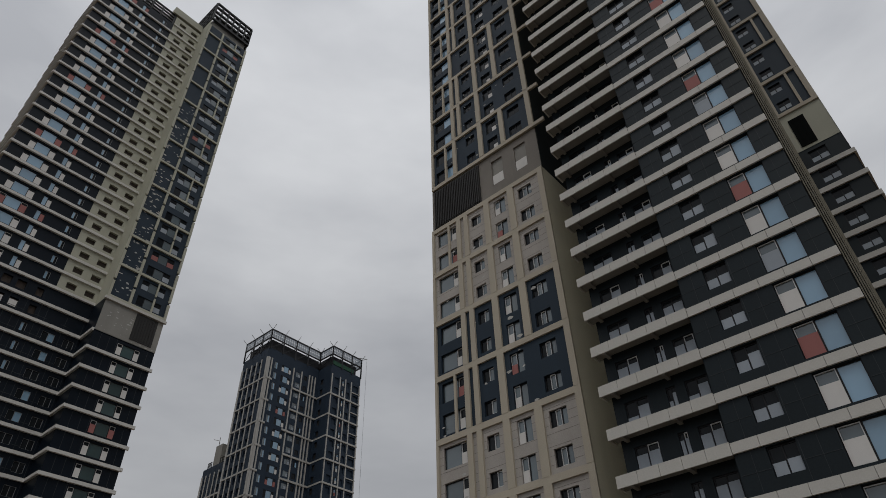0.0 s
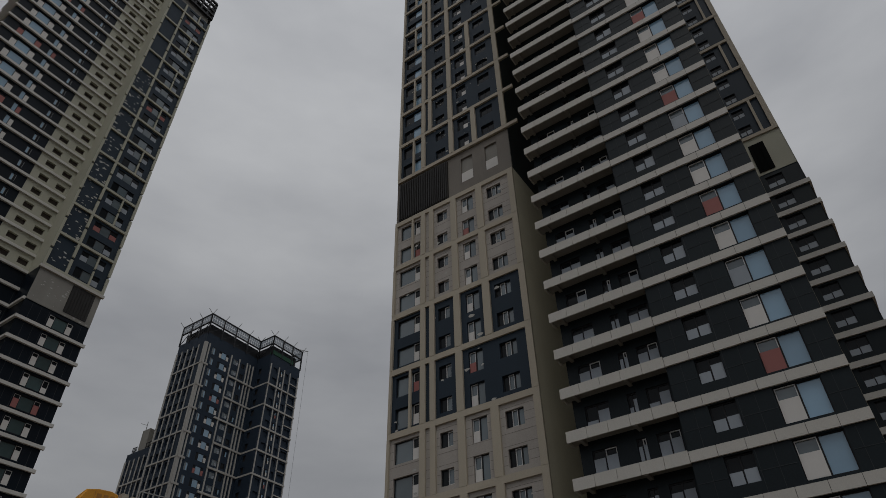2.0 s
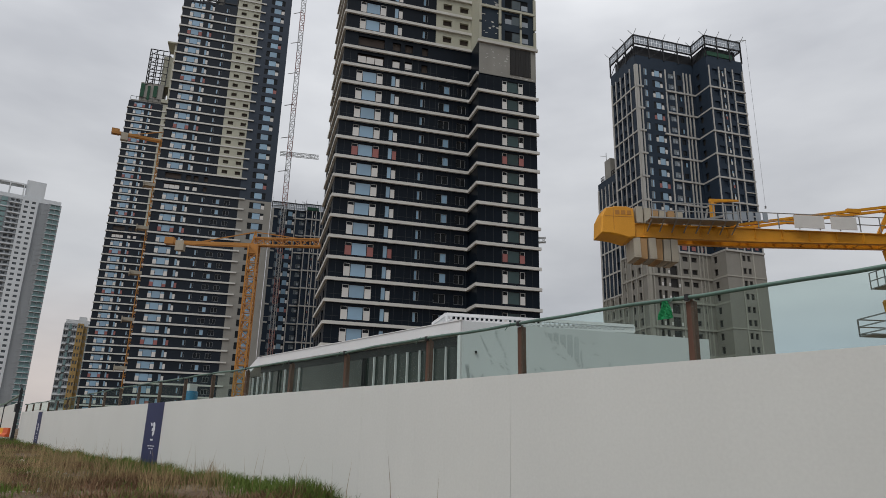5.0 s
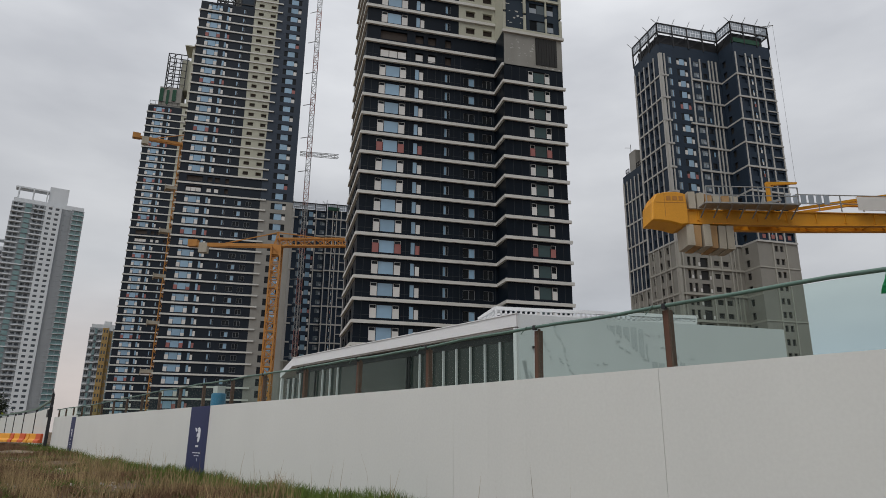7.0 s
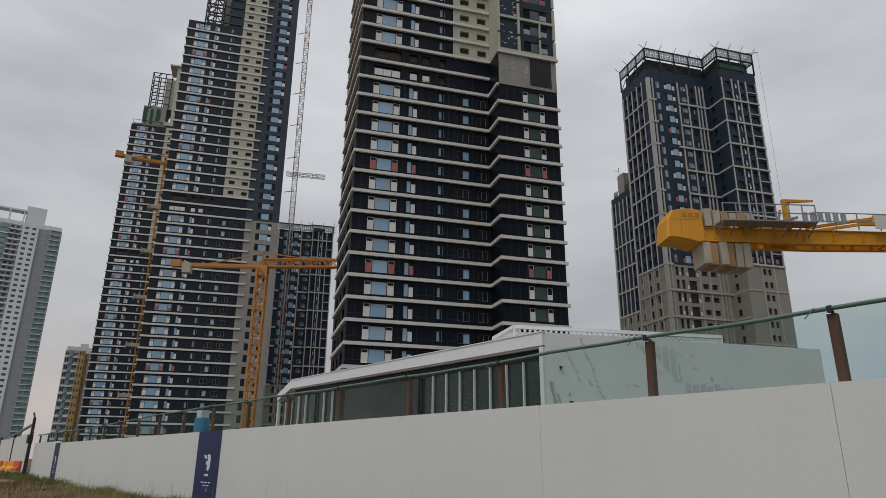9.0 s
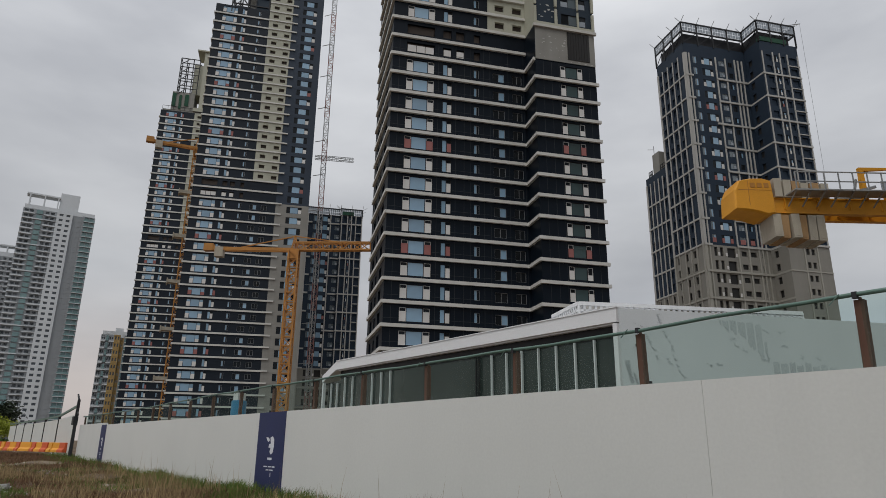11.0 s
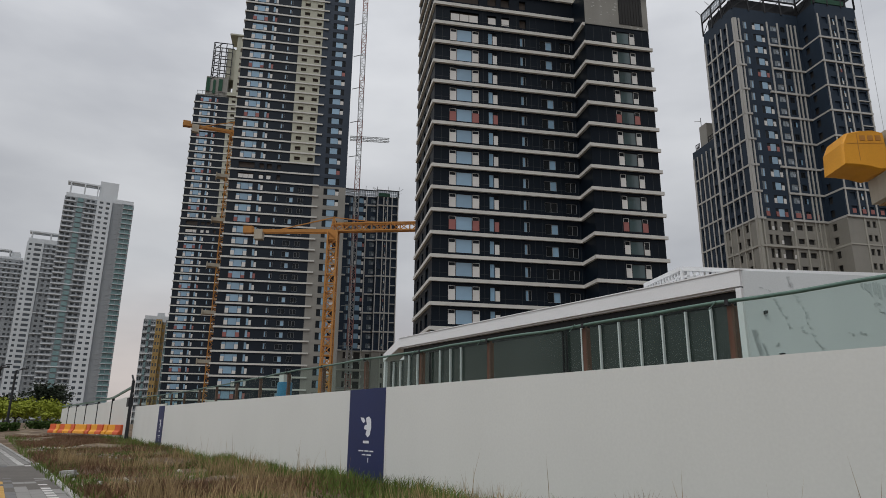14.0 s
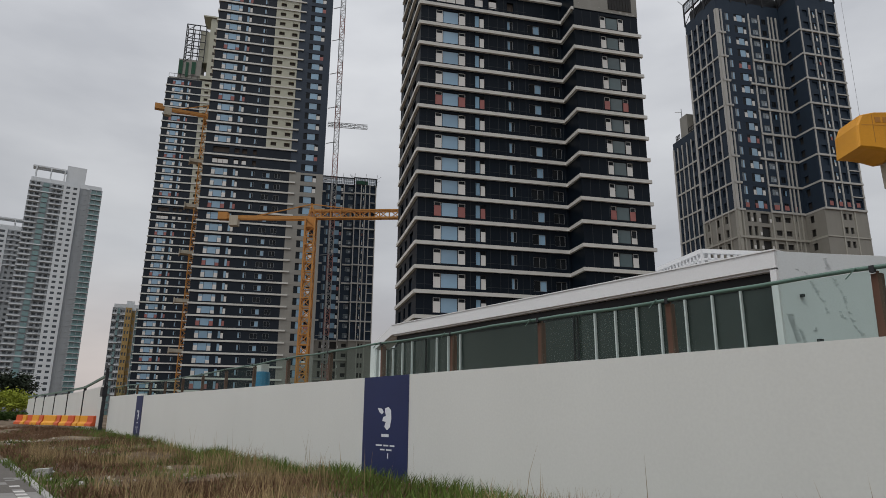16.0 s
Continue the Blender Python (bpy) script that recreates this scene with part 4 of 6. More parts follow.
            if k % 4 == 0:
                grid_low.box(M, W, y - 0.12, y, z - 0.15, z + 0.15)
            for q in (0.36, 0.68):
                grid_low.box(M + L2 * q, M + L2 * q + 0.3, y - 0.15, y, z, z + FL - 0.001)
        else:
            rh = [(M + L2 * 0.14, M + L2 * 0.27), (M + L2 * 0.36, M + L2 * 0.45), (M + L2 * 0.55, M + L2 * 0.64), (M + L2 * 0.76, M + L2 * 0.93)]
            end.wall(M, W, z, z + FL, [(a, b, z + 0.7, z + 2.4) for a, b in rh], y, 0.3, 0, 0)
            put_window(T, M + L2 * 0.36, y + 0.15, z + 0.7, L2 * 0.09, 1.7, (0.5,), (0, 0.5), (1, 2), board)
            for q in (0.03, 0.3, 0.48, 0.68, 0.96) if not ends else ():
                g.box(M + L2 * q, M + L2 * q + 0.3, y - 0.2, y, z, z + FL - 0.001)
            if z > cfg["grid_top"] + 0.5:
                pass
            elif k % 2 == 0:
                g.box(M, W, y - 0.28, y, z - 0.22, z + 0.22)
            elif not ends:
                g.box(M + L2 * 0.68, W, y - 0.2, y, z - 0.12, z + 0.12)
        # inner face of the step, towards -x
        sw = Shape(*walls.mats)
        if STEP > 2:
            sw.wall(0, STEP, z, z + FL, [(1.2, 2.4, z + 0.7, z + 2.3)], 0, 0.3, wm, 2)
            sw.turned(pose(M, 0, 0, 0, 0, -90))
            kk = len(end.v)
            end.v += sw.v
            end.f += [tuple(kk + i for i in f) for f in sw.f]
            end.m += sw.m
            g.box(M - 0.05, M, -STEP, 0, z - 0.22, z + 0.22) if k % 2 == 0 else None
    end.quad((W, -STEP, 0), (W, DEP, 0), (W, DEP, TOP), (W, -STEP, TOP), 0)
    cap = Shape(BLUE_NAVY)
    cap.box(0.02, M + 0.02, 0.02, DEP - 0.02, z_first + FL * n, TOP + 0.1)
    cap.box(M + 0.02, W - 0.02, -STEP + 0.02, DEP - 0.02, z_first + FL * n, TOP + 0.08)
    part("parapet", cap, T, "dark blue roof parapet")
    part("wall", walls, T, "navy cladding over a bare beige foot")
    part("wall", side, T, "navy side wall")
    part("wall", end, T, "navy projecting end")
    tagged(part("pier_grid", grid, T, "pale grid of piers and bands"), kind="stuff")
    tagged(part("foot_grid", grid_low, T, "beige ribs and bands"), kind="stuff")
    if cfg["crown"] > TOP:
        # working deck and edge guard round the roof
        cr = Shape(STEEL_DARK, BOARD_AND_SHEEN, NET, GALV)
        z1 = cfg["crown"]
        path = ((0, DEP), (0, 0), (M, 0), (M, -STEP), (W, -STEP), (W, DEP * 0.7))
        for (xa, ya), (xb, yb) in zip(path, path[1:]):
            a, b = Vector((xa, ya, 0)), Vector((xb, yb, 0))
            ln = (b - a).length
            k = max(1, round(ln / 4.2))
            for lvl in (z1 - 2.6, z1 - 0.1):
                cr.beam(a + Vector((0, 0, lvl)), b + Vector((0, 0, lvl)), 0.16)
            d = (b - a).normalized()
            nrm = Vector((d.y, -d.x, 0))
            for i in range(k + 1):
                p = a + d * (ln * i / k)
                cr.beam(p + Vector((0, 0, TOP - 0.3)), p + Vector((0, 0, z1)), 0.15)
                cr.beam(p + Vector((0, 0, z1 - 0.2)), p + nrm * 1.5 + Vector((0, 0, z1 + 0.9)), 0.05, 3)
                if i < k:
                    q = a + d * (ln * (i + 1) / k)
                    cr.beam(p + Vector((0, 0, TOP)), q + Vector((0, 0, z1 - 2.6)), 0.07)
                    nx = 5
                    for j in range(nx):
                        for r in range(2):
                            u0, u1 = (j + 0.06) / nx, (j + 0.94) / nx
                            p0, p1 = p.lerp(q, 0.06 + 0.88 * u0) + nrm * 0.06, p.lerp(q, 0.06 + 0.88 * u1) + nrm * 0.06
                            za, zb = z1 - 2.3 + r * 1.05, z1 - 2.3 + r * 1.05 + 0.95
                            cr.quad((p0.x, p0.y, za), (p1.x, p1.y, za), (p1.x, p1.y, zb), (p0.x, p0.y, zb), 1)
        cr.box(1.2, M + 0.5, 1.2, DEP - 0.6, TOP, z1 - 2.4)
        cr.box(M + 1.0, W - 1.0, -STEP + 1.2, DEP - 2, TOP, z1 - 2.4)
        cr.box(2, M, 2, 3, TOP, z1 - 3, 0)
        cr.box(M + 0.5, W - 3, -STEP - 0.1, -STEP + 1.2, TOP + 0.2, TOP + 1.4, 2)
        part("roof_guard", cr, T, "dark steel deck with pale guard panels and poles")
    return T


grid_tower("apartment_tower", pose(-67.4, 144.85, 0, 0, 0, 57), "navy tower with a pale pier grid over a beige foot",
           dict(main=17.5, step=5.5, width=28.6, depth=11.8, top=98.2, foot=45.8, crown=104.2, grid_top=95.4, red=True))
wing = grid_tower("apartment_tower", pose(-77.2, 151.7, 0, 0, 0, 57), "lower navy wing tower with a pale pier grid",
                  dict(main=8.0, step=0.0, width=12.0, depth=10.0, top=70.0, foot=37.2, crown=70.0, grid_top=200.0, red=False))
lift = Shape(CONCRETE, STEEL_DARK, GALV)
lift.box(0.6, 3.6, 4.0, 7.0, 70.0, 76.0, 0)
for a, b in (((0.5, 0.3), (0.5, 3.6)), ((0.5, 7.4), (0.5, 9.0))):
    for zz in (70.9, 71.8):
        lift.beam((*a, zz), (*b, zz), 0.07, 1)
    for i in range(4):
        q = Vector((*a, 70)).lerp(Vector((*b, 70)), i / 3)
        lift.beam(q, q + Vector((0, 0, 1.9)), 0.07, 1)
lift.beam((1.0, 6.6, 76), (1.0, 6.6, 78.6), 0.06, 2)
lift.beam((1.0, 6.6, 77.6), (-0.2, 7.6, 77.9), 0.05, 2)
part("roof_house", lift, wing, "concrete lift house and roof railing")


def roof_cable():
    """Hoist cable that hangs from an outrigger over the roof's edge."""
    K = thing("hoist_cable", pose(-67.4, 144.85, 0, 0, 0, 57), "thin steel hoist cable hanging beside the grid tower", "cable")
    s = Shape(GALV)
    s.beam((26.5, -5.0, 104.4), (30.0, -6.4, 104.7), 0.08)
    part("outrigger", s, K, "steel outrigger")
    s = Shape(GALV)
    s.beam((29.9, -6.35, 104.7), (29.9, -6.35, 58.0), 0.022)
    s.box(29.75, 30.05, -6.5, -6.2, 57.4, 58.0)
    part("cable", s, K)


roof_cable()
grid_tower("apartment_tower", pose(-193.5, 124.5, 0, 0, 0, 57), "distant dark grid-faced tower with a grey foot",
           dict(main=11.5, step=1.0, width=19.0, depth=10.0, top=77.5, foot=24.8, crown=80.0, grid_top=200.0, red=False))


# ---- finished apartment blocks far off ----
def finished_block(m, label, w, d, top, tan=False, strip_first=False):
    T = thing("apartment_block", m, label, "apartment block", "finished blocks")
    s = Shape(APT_GREY, APT_WHITE, APT_GLASS, APT_GREEN, APT_TAN)
    FL = 2.9
    n = int(top / FL)
    s.box(0.4, w - 0.4, 0.4, d, 0, top - 2)
    tn = 4 if tan else 0
    cols = ((0.0, 0.46, 0), (0.46, 0.68, tn or 1), (0.68, 0.82, tn), (0.82, 1.0, 0))
    if strip_first:
        # a white window strip at the near corner, then plain grey storeys between pale ledges
        for k in range(n):
            z = k * FL
            s.wall(0, w * 0.3, z, z + FL, [(w * 0.04, w * 0.09, z + 0.9, z + 2.2), (w * 0.14, w * 0.26, z + 0.8, z + 2.3)], -0.6, 0.4, 1, 2)
            s.wall(w * 0.3, w, z, z + FL, [(w * q, w * (q + 0.05), z + 0.9, z + 2.2) for q in (0.36, 0.46, 0.60, 0.70, 0.84, 0.93)], 0, 0.4, 0, 2)
            if k % 4 == 1 or k > n - 8:
                s.box(w * 0.3, w, -0.5, 0.0, z - 0.15, z + 0.35, 1)
        s.quad((w * 0.3, 0, 0), (w * 0.3, -0.6, 0), (w * 0.3, -0.6, n * FL), (w * 0.3, 0, n * FL), 1)
        s.quad((0, 0, 0), (0, -0.6, 0), (0, -0.6, n * FL), (0, 0, n * FL), 0)
    for k in range(n if not strip_first else 0):
        z = k * FL
        for a, b, mi in cols:
            x0, x1 = a * w, b * w
            ww = x1 - x0
            if a == 0.0:
                hs = [(x0 + ww * p, x0 + ww * (p + 0.11), z + 1.0, z + 2.3) for p in (0.05, 0.2, 0.44, 0.66, 0.82)]
                s.wall(x0, x1, z, z + FL, hs, 0, 0.4, 0, 2)
                s.box(x0 + ww * 0.4, x0 + ww * 0.58, -0.5, 0.0, z + 0.3, z + 2.4, 3)
                s.box(x0, x0 + ww * (0.36 if k % 5 else 1.0), -0.8, 0.0, z - 0.12, z + 0.45, 1)
                s.box(x0 + ww * 0.62, x1, -0.8, 0.0, z - 0.12, z + (0.3 if k % 3 else 0.55), 1)
            elif a == 0.46:
                s.wall(x0, x1, z, z + FL, [(x0 + ww * 0.16, x0 + ww * 0.4, z + 0.9, z + 2.2), (x0 + ww * 0.6, x0 + ww * 0.84, z + 0.9, z + 2.2)], -0.9, 0.4, mi, 2)
            elif a == 0.68:
                s.wall(x0, x1, z, z + FL, [(x0 + ww * 0.25, x0 + ww * 0.45, z + 0.9, z + 2.1), (x0 + ww * 0.62, x0 + ww * 0.8, z + 0.9, z + 2.1)], 0.3, 0.4, mi, 2)
            else:
                s.wall(x0, x1, z, z + FL, [(x0 + ww * 0.16, x1 - ww * 0.12, z + 0.7, z + 2.6)], -0.4, 0.5, 0, 3)
                s.box(x0 + ww * 0.1, x1, -0.9, -0.4, z + 0.1, z + 0.9, 3)
                s.box(x0 + ww * 0.1, x1, -0.95, -0.4, z - 0.12, z + 0.1, 1)
                s.box(x0 + ww * 0.5, x0 + ww * 0.54, -0.6, -0.4, z, z + FL, 0)
    if not strip_first:
        s.quad((0.46 * w, 0.0, 0), (0.46 * w, -0.9, 0), (0.46 * w, -0.9, n * FL), (0.46 * w, 0.0, n * FL), 1)
        s.quad((0.68 * w, -0.9, 0), (0.68 * w, 0.3, 0), (0.68 * w, 0.3, n * FL), (0.68 * w, -0.9, n * FL), 1)
    s.quad((w, 0, 0), (w, d, 0), (w, d, top - 2), (w, 0, top - 2), 0)
    s.quad((0, d, 0), (0, 0, 0), (0, 0, top - 2), (0, d, top - 2), 0 if strip_first else 1)
    part("facade", s, T, "grey and white facade with balconies")
    lift = 6.0 if not strip_first else 3.6
    far = 0.47 if not strip_first else 0.72
    box_part("lift_house", T, APT_WHITE, w * (0.72 if strip_first else 0.47), w * (0.9 if strip_first else 0.74), 1, d - 1, top - 2.5, top + (1.5 if tan else 3.5 if strip_first else 9.5), "plain lift house on the roof")
    box_part("parapet", T, APT_WHITE, 0.4, w - 0.4, 0.2, 0.5, top - 2.5, top)
    if not tan:
        box_part("pergola", T, APT_WHITE, 0.4, w * far, 0.3, 6.0, top + lift, top + lift + 0.8, "open white roof slab on columns")
        for x in (w * 0.06, w * far * 0.55, w * far * 0.95):
            for y in (0.6, 5.6):
                box_part("column", T, APT_WHITE, x - 0.3, x + 0.3, y - 0.29, y + 0.3, top - 2.5, top + lift)
    return T


finished_block(pose(-406.2, 89.0, 0, 0, 0, 75), "tall pale finished apartment block with green balcony glass", 34.6, 14, 124)
finished_block(pose(-444.0, 82.5, 0, 0, 0, 76), "pale finished apartment block with white strips", 28, 14, 104, False, True)
finished_block(pose(-476.0, 64.0, 0, 0, 0, 76), "pale finished apartment block, lower than its neighbours", 24, 14, 97, False, True)
finished_block(pose(-298.8, 101.3, 0, 0, 0, 68), "slim apartment block with an ochre strip", 10.5, 9, 45, True)


# ---- cranes ----
def lattice(s, p, q, w, n, r=0.09, mi=0, h=None):
    """A square lattice boom from p to q, w wide, in n bays."""
    p, q = Vector(p), Vector(q)
    d = (q - p).normalized()
    up = Vector((0, 0, 1)) if abs(d.z) < 0.9 else Vector((0, 1, 0))
    a = d.cross(up).normalized()
    b = a.cross(d)
    h = w if h is None else h
    cs = [a * sx * w / 2 + b * sy * h / 2 for sx, sy in ((-1, -1), (1, -1), (1, 1), (-1, 1))]
    for c in cs:
        s.beam(p + c, q + c, r, mi)
    for i in range(n):
        t0, t1 = p.lerp(q, i / n), p.lerp(q, (i + 1) / n)
        for j in range(4):
            c0, c1 = cs[j], cs[(j + 1) % 4]
            s.beam(t0 + (c0 if i % 2 else c1), t1 + (c1 if i % 2 else c0), r * 0.6, mi)
            s.beam(t0 + c0, t0 + c1, r * 0.6, mi)


def big_crane():
    """The yellow tower crane whose counter-jib reaches over the fence."""
    C = thing("tower_crane", pose(-10.75, 57.45, -0.15, 0, 0, 44.23), "yellow tower crane with concrete counterweights on its rear jib", "crane")
    Z = 16.35
    mast = Shape(CRANE_YELLOW)
    lattice(mast, (0, 0, 0), (0, 0, 11.2), 2.0, 7, 0.13)
    part("mast", mast, C, "yellow lattice mast")
    slew = bmesh.new()
    for r0, r1, z0, z1 in ((1.0, 1.4, 11.65, 12.0), (1.4, 1.35, 12.0, 12.3), (1.2, 1.2, 12.3, 12.5), (1.42, 1.38, 12.5, 12.68), (1.32, 0.98, 12.68, 14.15), (1.05, 1.05, 14.15, 14.28)):
        bmesh.ops.create_cone(slew, cap_ends=True, segments=14, radius1=r0, radius2=r1, depth=z1 - z0, matrix=pose(0, 0, (z0 + z1) / 2))
    me = bpy.data.meshes.new("slewing_ring")
    slew.to_mesh(me)
    slew.free()
    me.materials.append(CRANE_YELLOW)
    part("slewing_ring", me, C, "round yellow slewing ring")
    ring = Shape(CRANE_YELLOW)
    for p, q in (((-1.25, -1.2), (1.25, -1.2)), ((1.25, -1.2), (1.25, 1.2)), ((1.25, 1.2), (-1.25, 1.2)), ((-1.25, 1.2), (-1.25, -1.2))):
        ring.beam((*p, 11.85), (*q, 11.85), 0.12)
    neck = part("neck", ring, C, "open yellow lattice neck")

    def neck_bar(p, q, w):
        bar = Shape(CRANE_YELLOW)
        bar.beam(p, q, w)
        part("brace", bar, neck)

    for sx in (-1, 1):
        for sy in (-1, 1):
            neck_bar((sx * 0.8, sy * 0.65, 14.1), (sx * 1.1, sy * 0.62, Z - 0.75), 0.11)
            neck_bar((sx * 1.05, sy * 1.05, 9.6), (sx * 1.25, sy * 1.2, 11.9), 0.13)
            neck_bar((sx * 1.05, sy * 1.05, 10.2), (-sx * 1.2, sy * 1.2, 11.8), 0.06)
        neck_bar((sx * 0.8, -0.65, 14.2), (sx * 1.1, 0.62, Z - 0.8), 0.06)
        neck_bar((-0.8, sx * 0.65, 14.2), (1.1, sx * 0.62, Z - 0.8), 0.06)
        neck_bar((0.8, sx * 0.65, 14.2), (-1.1, sx * 0.62, Z - 0.8), 0.06)
    plat = Shape(GALV)
    for z in (9.6, 10.15, 10.7):
        for a, b in (((-2.7, -2.4), (2.7, -2.4)), ((2.7, -2.4), (2.7, 2.4)), ((2.7, 2.4), (-2.7, 2.4)), ((-2.7, 2.4), (-2.7, -2.4))):
            plat.beam((*a, z), (*b, z), 0.04)
    for a in ((-2.7, -2.4), (2.7, -2.4), (2.7, 2.4), (-2.7, 2.4), (0, -2.4), (0, 2.4), (-1.3, -2.4), (1.3, -2.4)):
        plat.beam((*a, 9.45), (*a, 10.7), 0.04)
    plat.box(-2.7, 2.7, -2.4, -1.1, 9.4, 9.5)
    plat.box(-2.7, 2.7, 1.1, 2.4, 9.4, 9.5)
    part("platform", plat, C, "grey railed platform round the mast")
    step = Shape(GALV)
    step.box(-2.6, -1.3, -0.9, 0.6, 12.6, 12.68)
    for x, y in ((-2.6, -0.9), (-1.95, -0.9), (-1.35, -0.9), (-2.6, 0.6), (-2.6, -0.15)):
        step.beam((x, y, 12.6), (x, y, 13.8), 0.03)
    for z in (13.2, 13.8):
        step.beam((-2.6, -0.9, z), (-1.35, -0.9, z), 0.03)
        step.beam((-2.6, -0.9, z), (-2.6, 0.6, z), 0.03)
    part("platform", step, C, "small grey railed step beside the ring")
    head = part("tower_head", Shape(CRANE_YELLOW).boxed(-0.7, 0.7, -0.7, 0.7, Z + 2.2, Z + 2.6), C, "yellow tower head")
    for sx in (-1, 1):
        for sy in (-1, 1):
            for p, q, r in (((sx * 1.5, sy * 0.8, Z), (sx * 0.35, sy * 0.5, Z + 2.3), 0.13), ((sx * 1.5, sy * 0.8, Z), (0, sy * 0.6, Z + 1.1), 0.08)):
                st = Shape(CRANE_YELLOW)
                st.beam(p, q, r)
                part("strut", st, head)
    for y in (0.7, -0.7):
        st = Shape(CRANE_YELLOW)
        st.beam((-1.0, y, Z + 1.1), (1.0, y, Z + 1.1), 0.08)
        part("strut", st, head)
    rear = Shape(CRANE_YELLOW)
    for y in (-0.62, 0.62):
        for x0, x1, d0, d1 in ((-20.3, -12.0, 0.88, 0.88), (-12.0, -0.5, 0.88, 0.62)):
            k = len(rear.v)
            rear.box(x0, x1, y - 0.1, y + 0.1, Z - 1, Z)
            for q in range(4):
                vx, vy, vz = rear.v[k + q]
                rear.v[k + q] = (vx, vy, Z - (d0 if vx == x0 else d1))
            rear.box(x0, x1, y - 0.2, y + 0.2, Z, Z + 0.06)
            k = len(rear.v)
            rear.box(x0, x1, y - 0.2, y + 0.2, Z - 0.06, Z)
            for q in range(8):
                vx, vy, vz = rear.v[k + q]
                rear.v[k + q] = (vx, vy, vz - (d0 if vx == x0 else d1))
    for i in range(10):
        x = -19.6 + i * 2.0
        rear.beam((x, -0.75, Z - 0.6), (x, 0.75, Z - 0.6), 0.08)
        rear.box(x, x + 0.06, -0.8, -0.7, Z - 0.7, Z)
        rear.beam((x + 0.3, -0.6, Z - 0.6), (x + 1.6, 0.6, Z - 0.6), 0.05)
    part("rear_jib", rear, C, "yellow rear jib of two girders")
    way = Shape(GALV)
    way.box(-19.6, -13.3, -2.1, -0.98, Z + 0.08, Z + 0.17)
    for i in range(8):
        x = -19.5 + i * 0.87
        way.beam((x, -2.08, Z + 0.12), (x, -2.08, Z + 1.25), 0.03)
        way.beam((x, -2.05, Z + 0.1), (x, -0.95, Z - 0.55), 0.035)
    for z in (0.65, 1.25):
        way.beam((-19.5, -2.08, Z + z), (-13.4, -2.08, Z + z), 0.03)
        way.beam((-13.0, -1.15, Z + z - 0.1), (-2.2, -1.15, Z + z - 0.1), 0.028)
    for i in range(8):
        x = -13.0 + i * 1.5
        way.beam((x, -1.15, Z), (x, -1.15, Z + 1.15), 0.028)
    part("walkway", way, C, "grey railed walkway")
    for y in (-0.55, 0.55):
        t = Shape(CRANE_YELLOW)
        t.beam((0, y, Z + 2.45), (-8.0, y, Z + 1.15), 0.09)
        t.beam((-8.0, y, Z + 1.15), (-13.2, y, Z + 0.25), 0.09)
        t.box(-8.4, -7.2, y - 0.12, y + 0.12, Z + 1.0, Z + 1.32)
        t.box(-4.4, -3.4, y - 0.12, y + 0.12, Z + 1.65, Z + 1.95)
        part("tie_bar", t, C, "yellow tie bar")
    front = Shape(CRANE_YELLOW)
    lattice(front, (1.4, 0, Z + 0.4), (13.0, 0, Z + 0.4), 1.7, 7, 0.1, 0, 2.0)
    front.beam((0.2, 0, Z + 2.4), (12.5, 0, Z + 1.5), 0.09)
    part("front_jib", front, C, "yellow lattice front jib")
    hood = bmesh.new()
    prof = ((-22.8, 15.55), (-22.72, 16.8), (-22.42, 17.42), (-21.7, 17.58), (-20.9, 17.6), (-20.4, 17.45), (-20.32, 16.2), (-20.34, 15.3), (-20.8, 15.22), (-21.5, 15.42), (-22.2, 15.52))
    loops = []
    for y, k in ((-1.05, 0.93), (-0.95, 0.985), (-0.8, 1.0), (0.8, 1.0), (0.95, 0.985), (1.05, 0.93)):
        cx, cz = -21.5, 16.6
        loops.append([hood.verts.new((cx + (px - cx) * k, y, cz + (pz - cz) * k)) for px, pz in prof])
    for la, lb in zip(loops, loops[1:]):
        for i in range(len(prof)):
            j = (i + 1) % len(prof)
            hood.faces.new((la[i], la[j], lb[j], lb[i]))
    hood.faces.new(loops[0][::-1])
    hood.faces.new(loops[-1])
    bmesh.ops.recalc_face_normals(hood, faces=hood.faces)
    me = bpy.data.meshes.new("winch_hood")
    hood.to_mesh(me)
    hood.free()
    me.materials.append(CRANE_YELLOW)
    hd_ = part("winch_hood", me, C, "rounded yellow hood at the tail of the jib")
    for i in range(3):
        box_part("maker_mark", hd_, CRANE_ORANGE, -21.75 + i * 0.42, -21.46 + i * 0.42, -1.07, -1.03, 16.95, 17.25, "faded orange mark")
    seam = Shape(CRANE_ORANGE)
    seam.box(-22.5, -20.45, -1.062, -1.03, 16.78, 16.81)
    seam.box(-21.9, -21.87, -1.062, -1.03, 15.8, 17.4)
    part("seam", seam, hd_, "dark seam between the sheets")
    rng = random.Random(4)
    for i in range(6):
        b = Shape(BALLAST_RUST if i in (2, 4) else BALLAST)
        b.box(0, 0.47, -0.88, 0.88, 0.0, 1.2 - 0.06 * i)
        part("ballast_block", b, C, "rust-stained concrete ballast" if i == 2 else "", pose(-20.2 + i * 0.57, rng.uniform(-0.12, 0.12), Z + 0.08, 0, rng.uniform(-2, 2), 0))
        b = Shape(BALLAST_RUST if i in (1, 3) else BALLAST)
        b.box(0, 0.48, -0.88, 0.88, -1.42 - 0.04 * i, 0.0)
        b.box(0.14, 0.34, -0.9, 0.9, -1.3 - 0.04 * i, -1.18 - 0.04 * i)
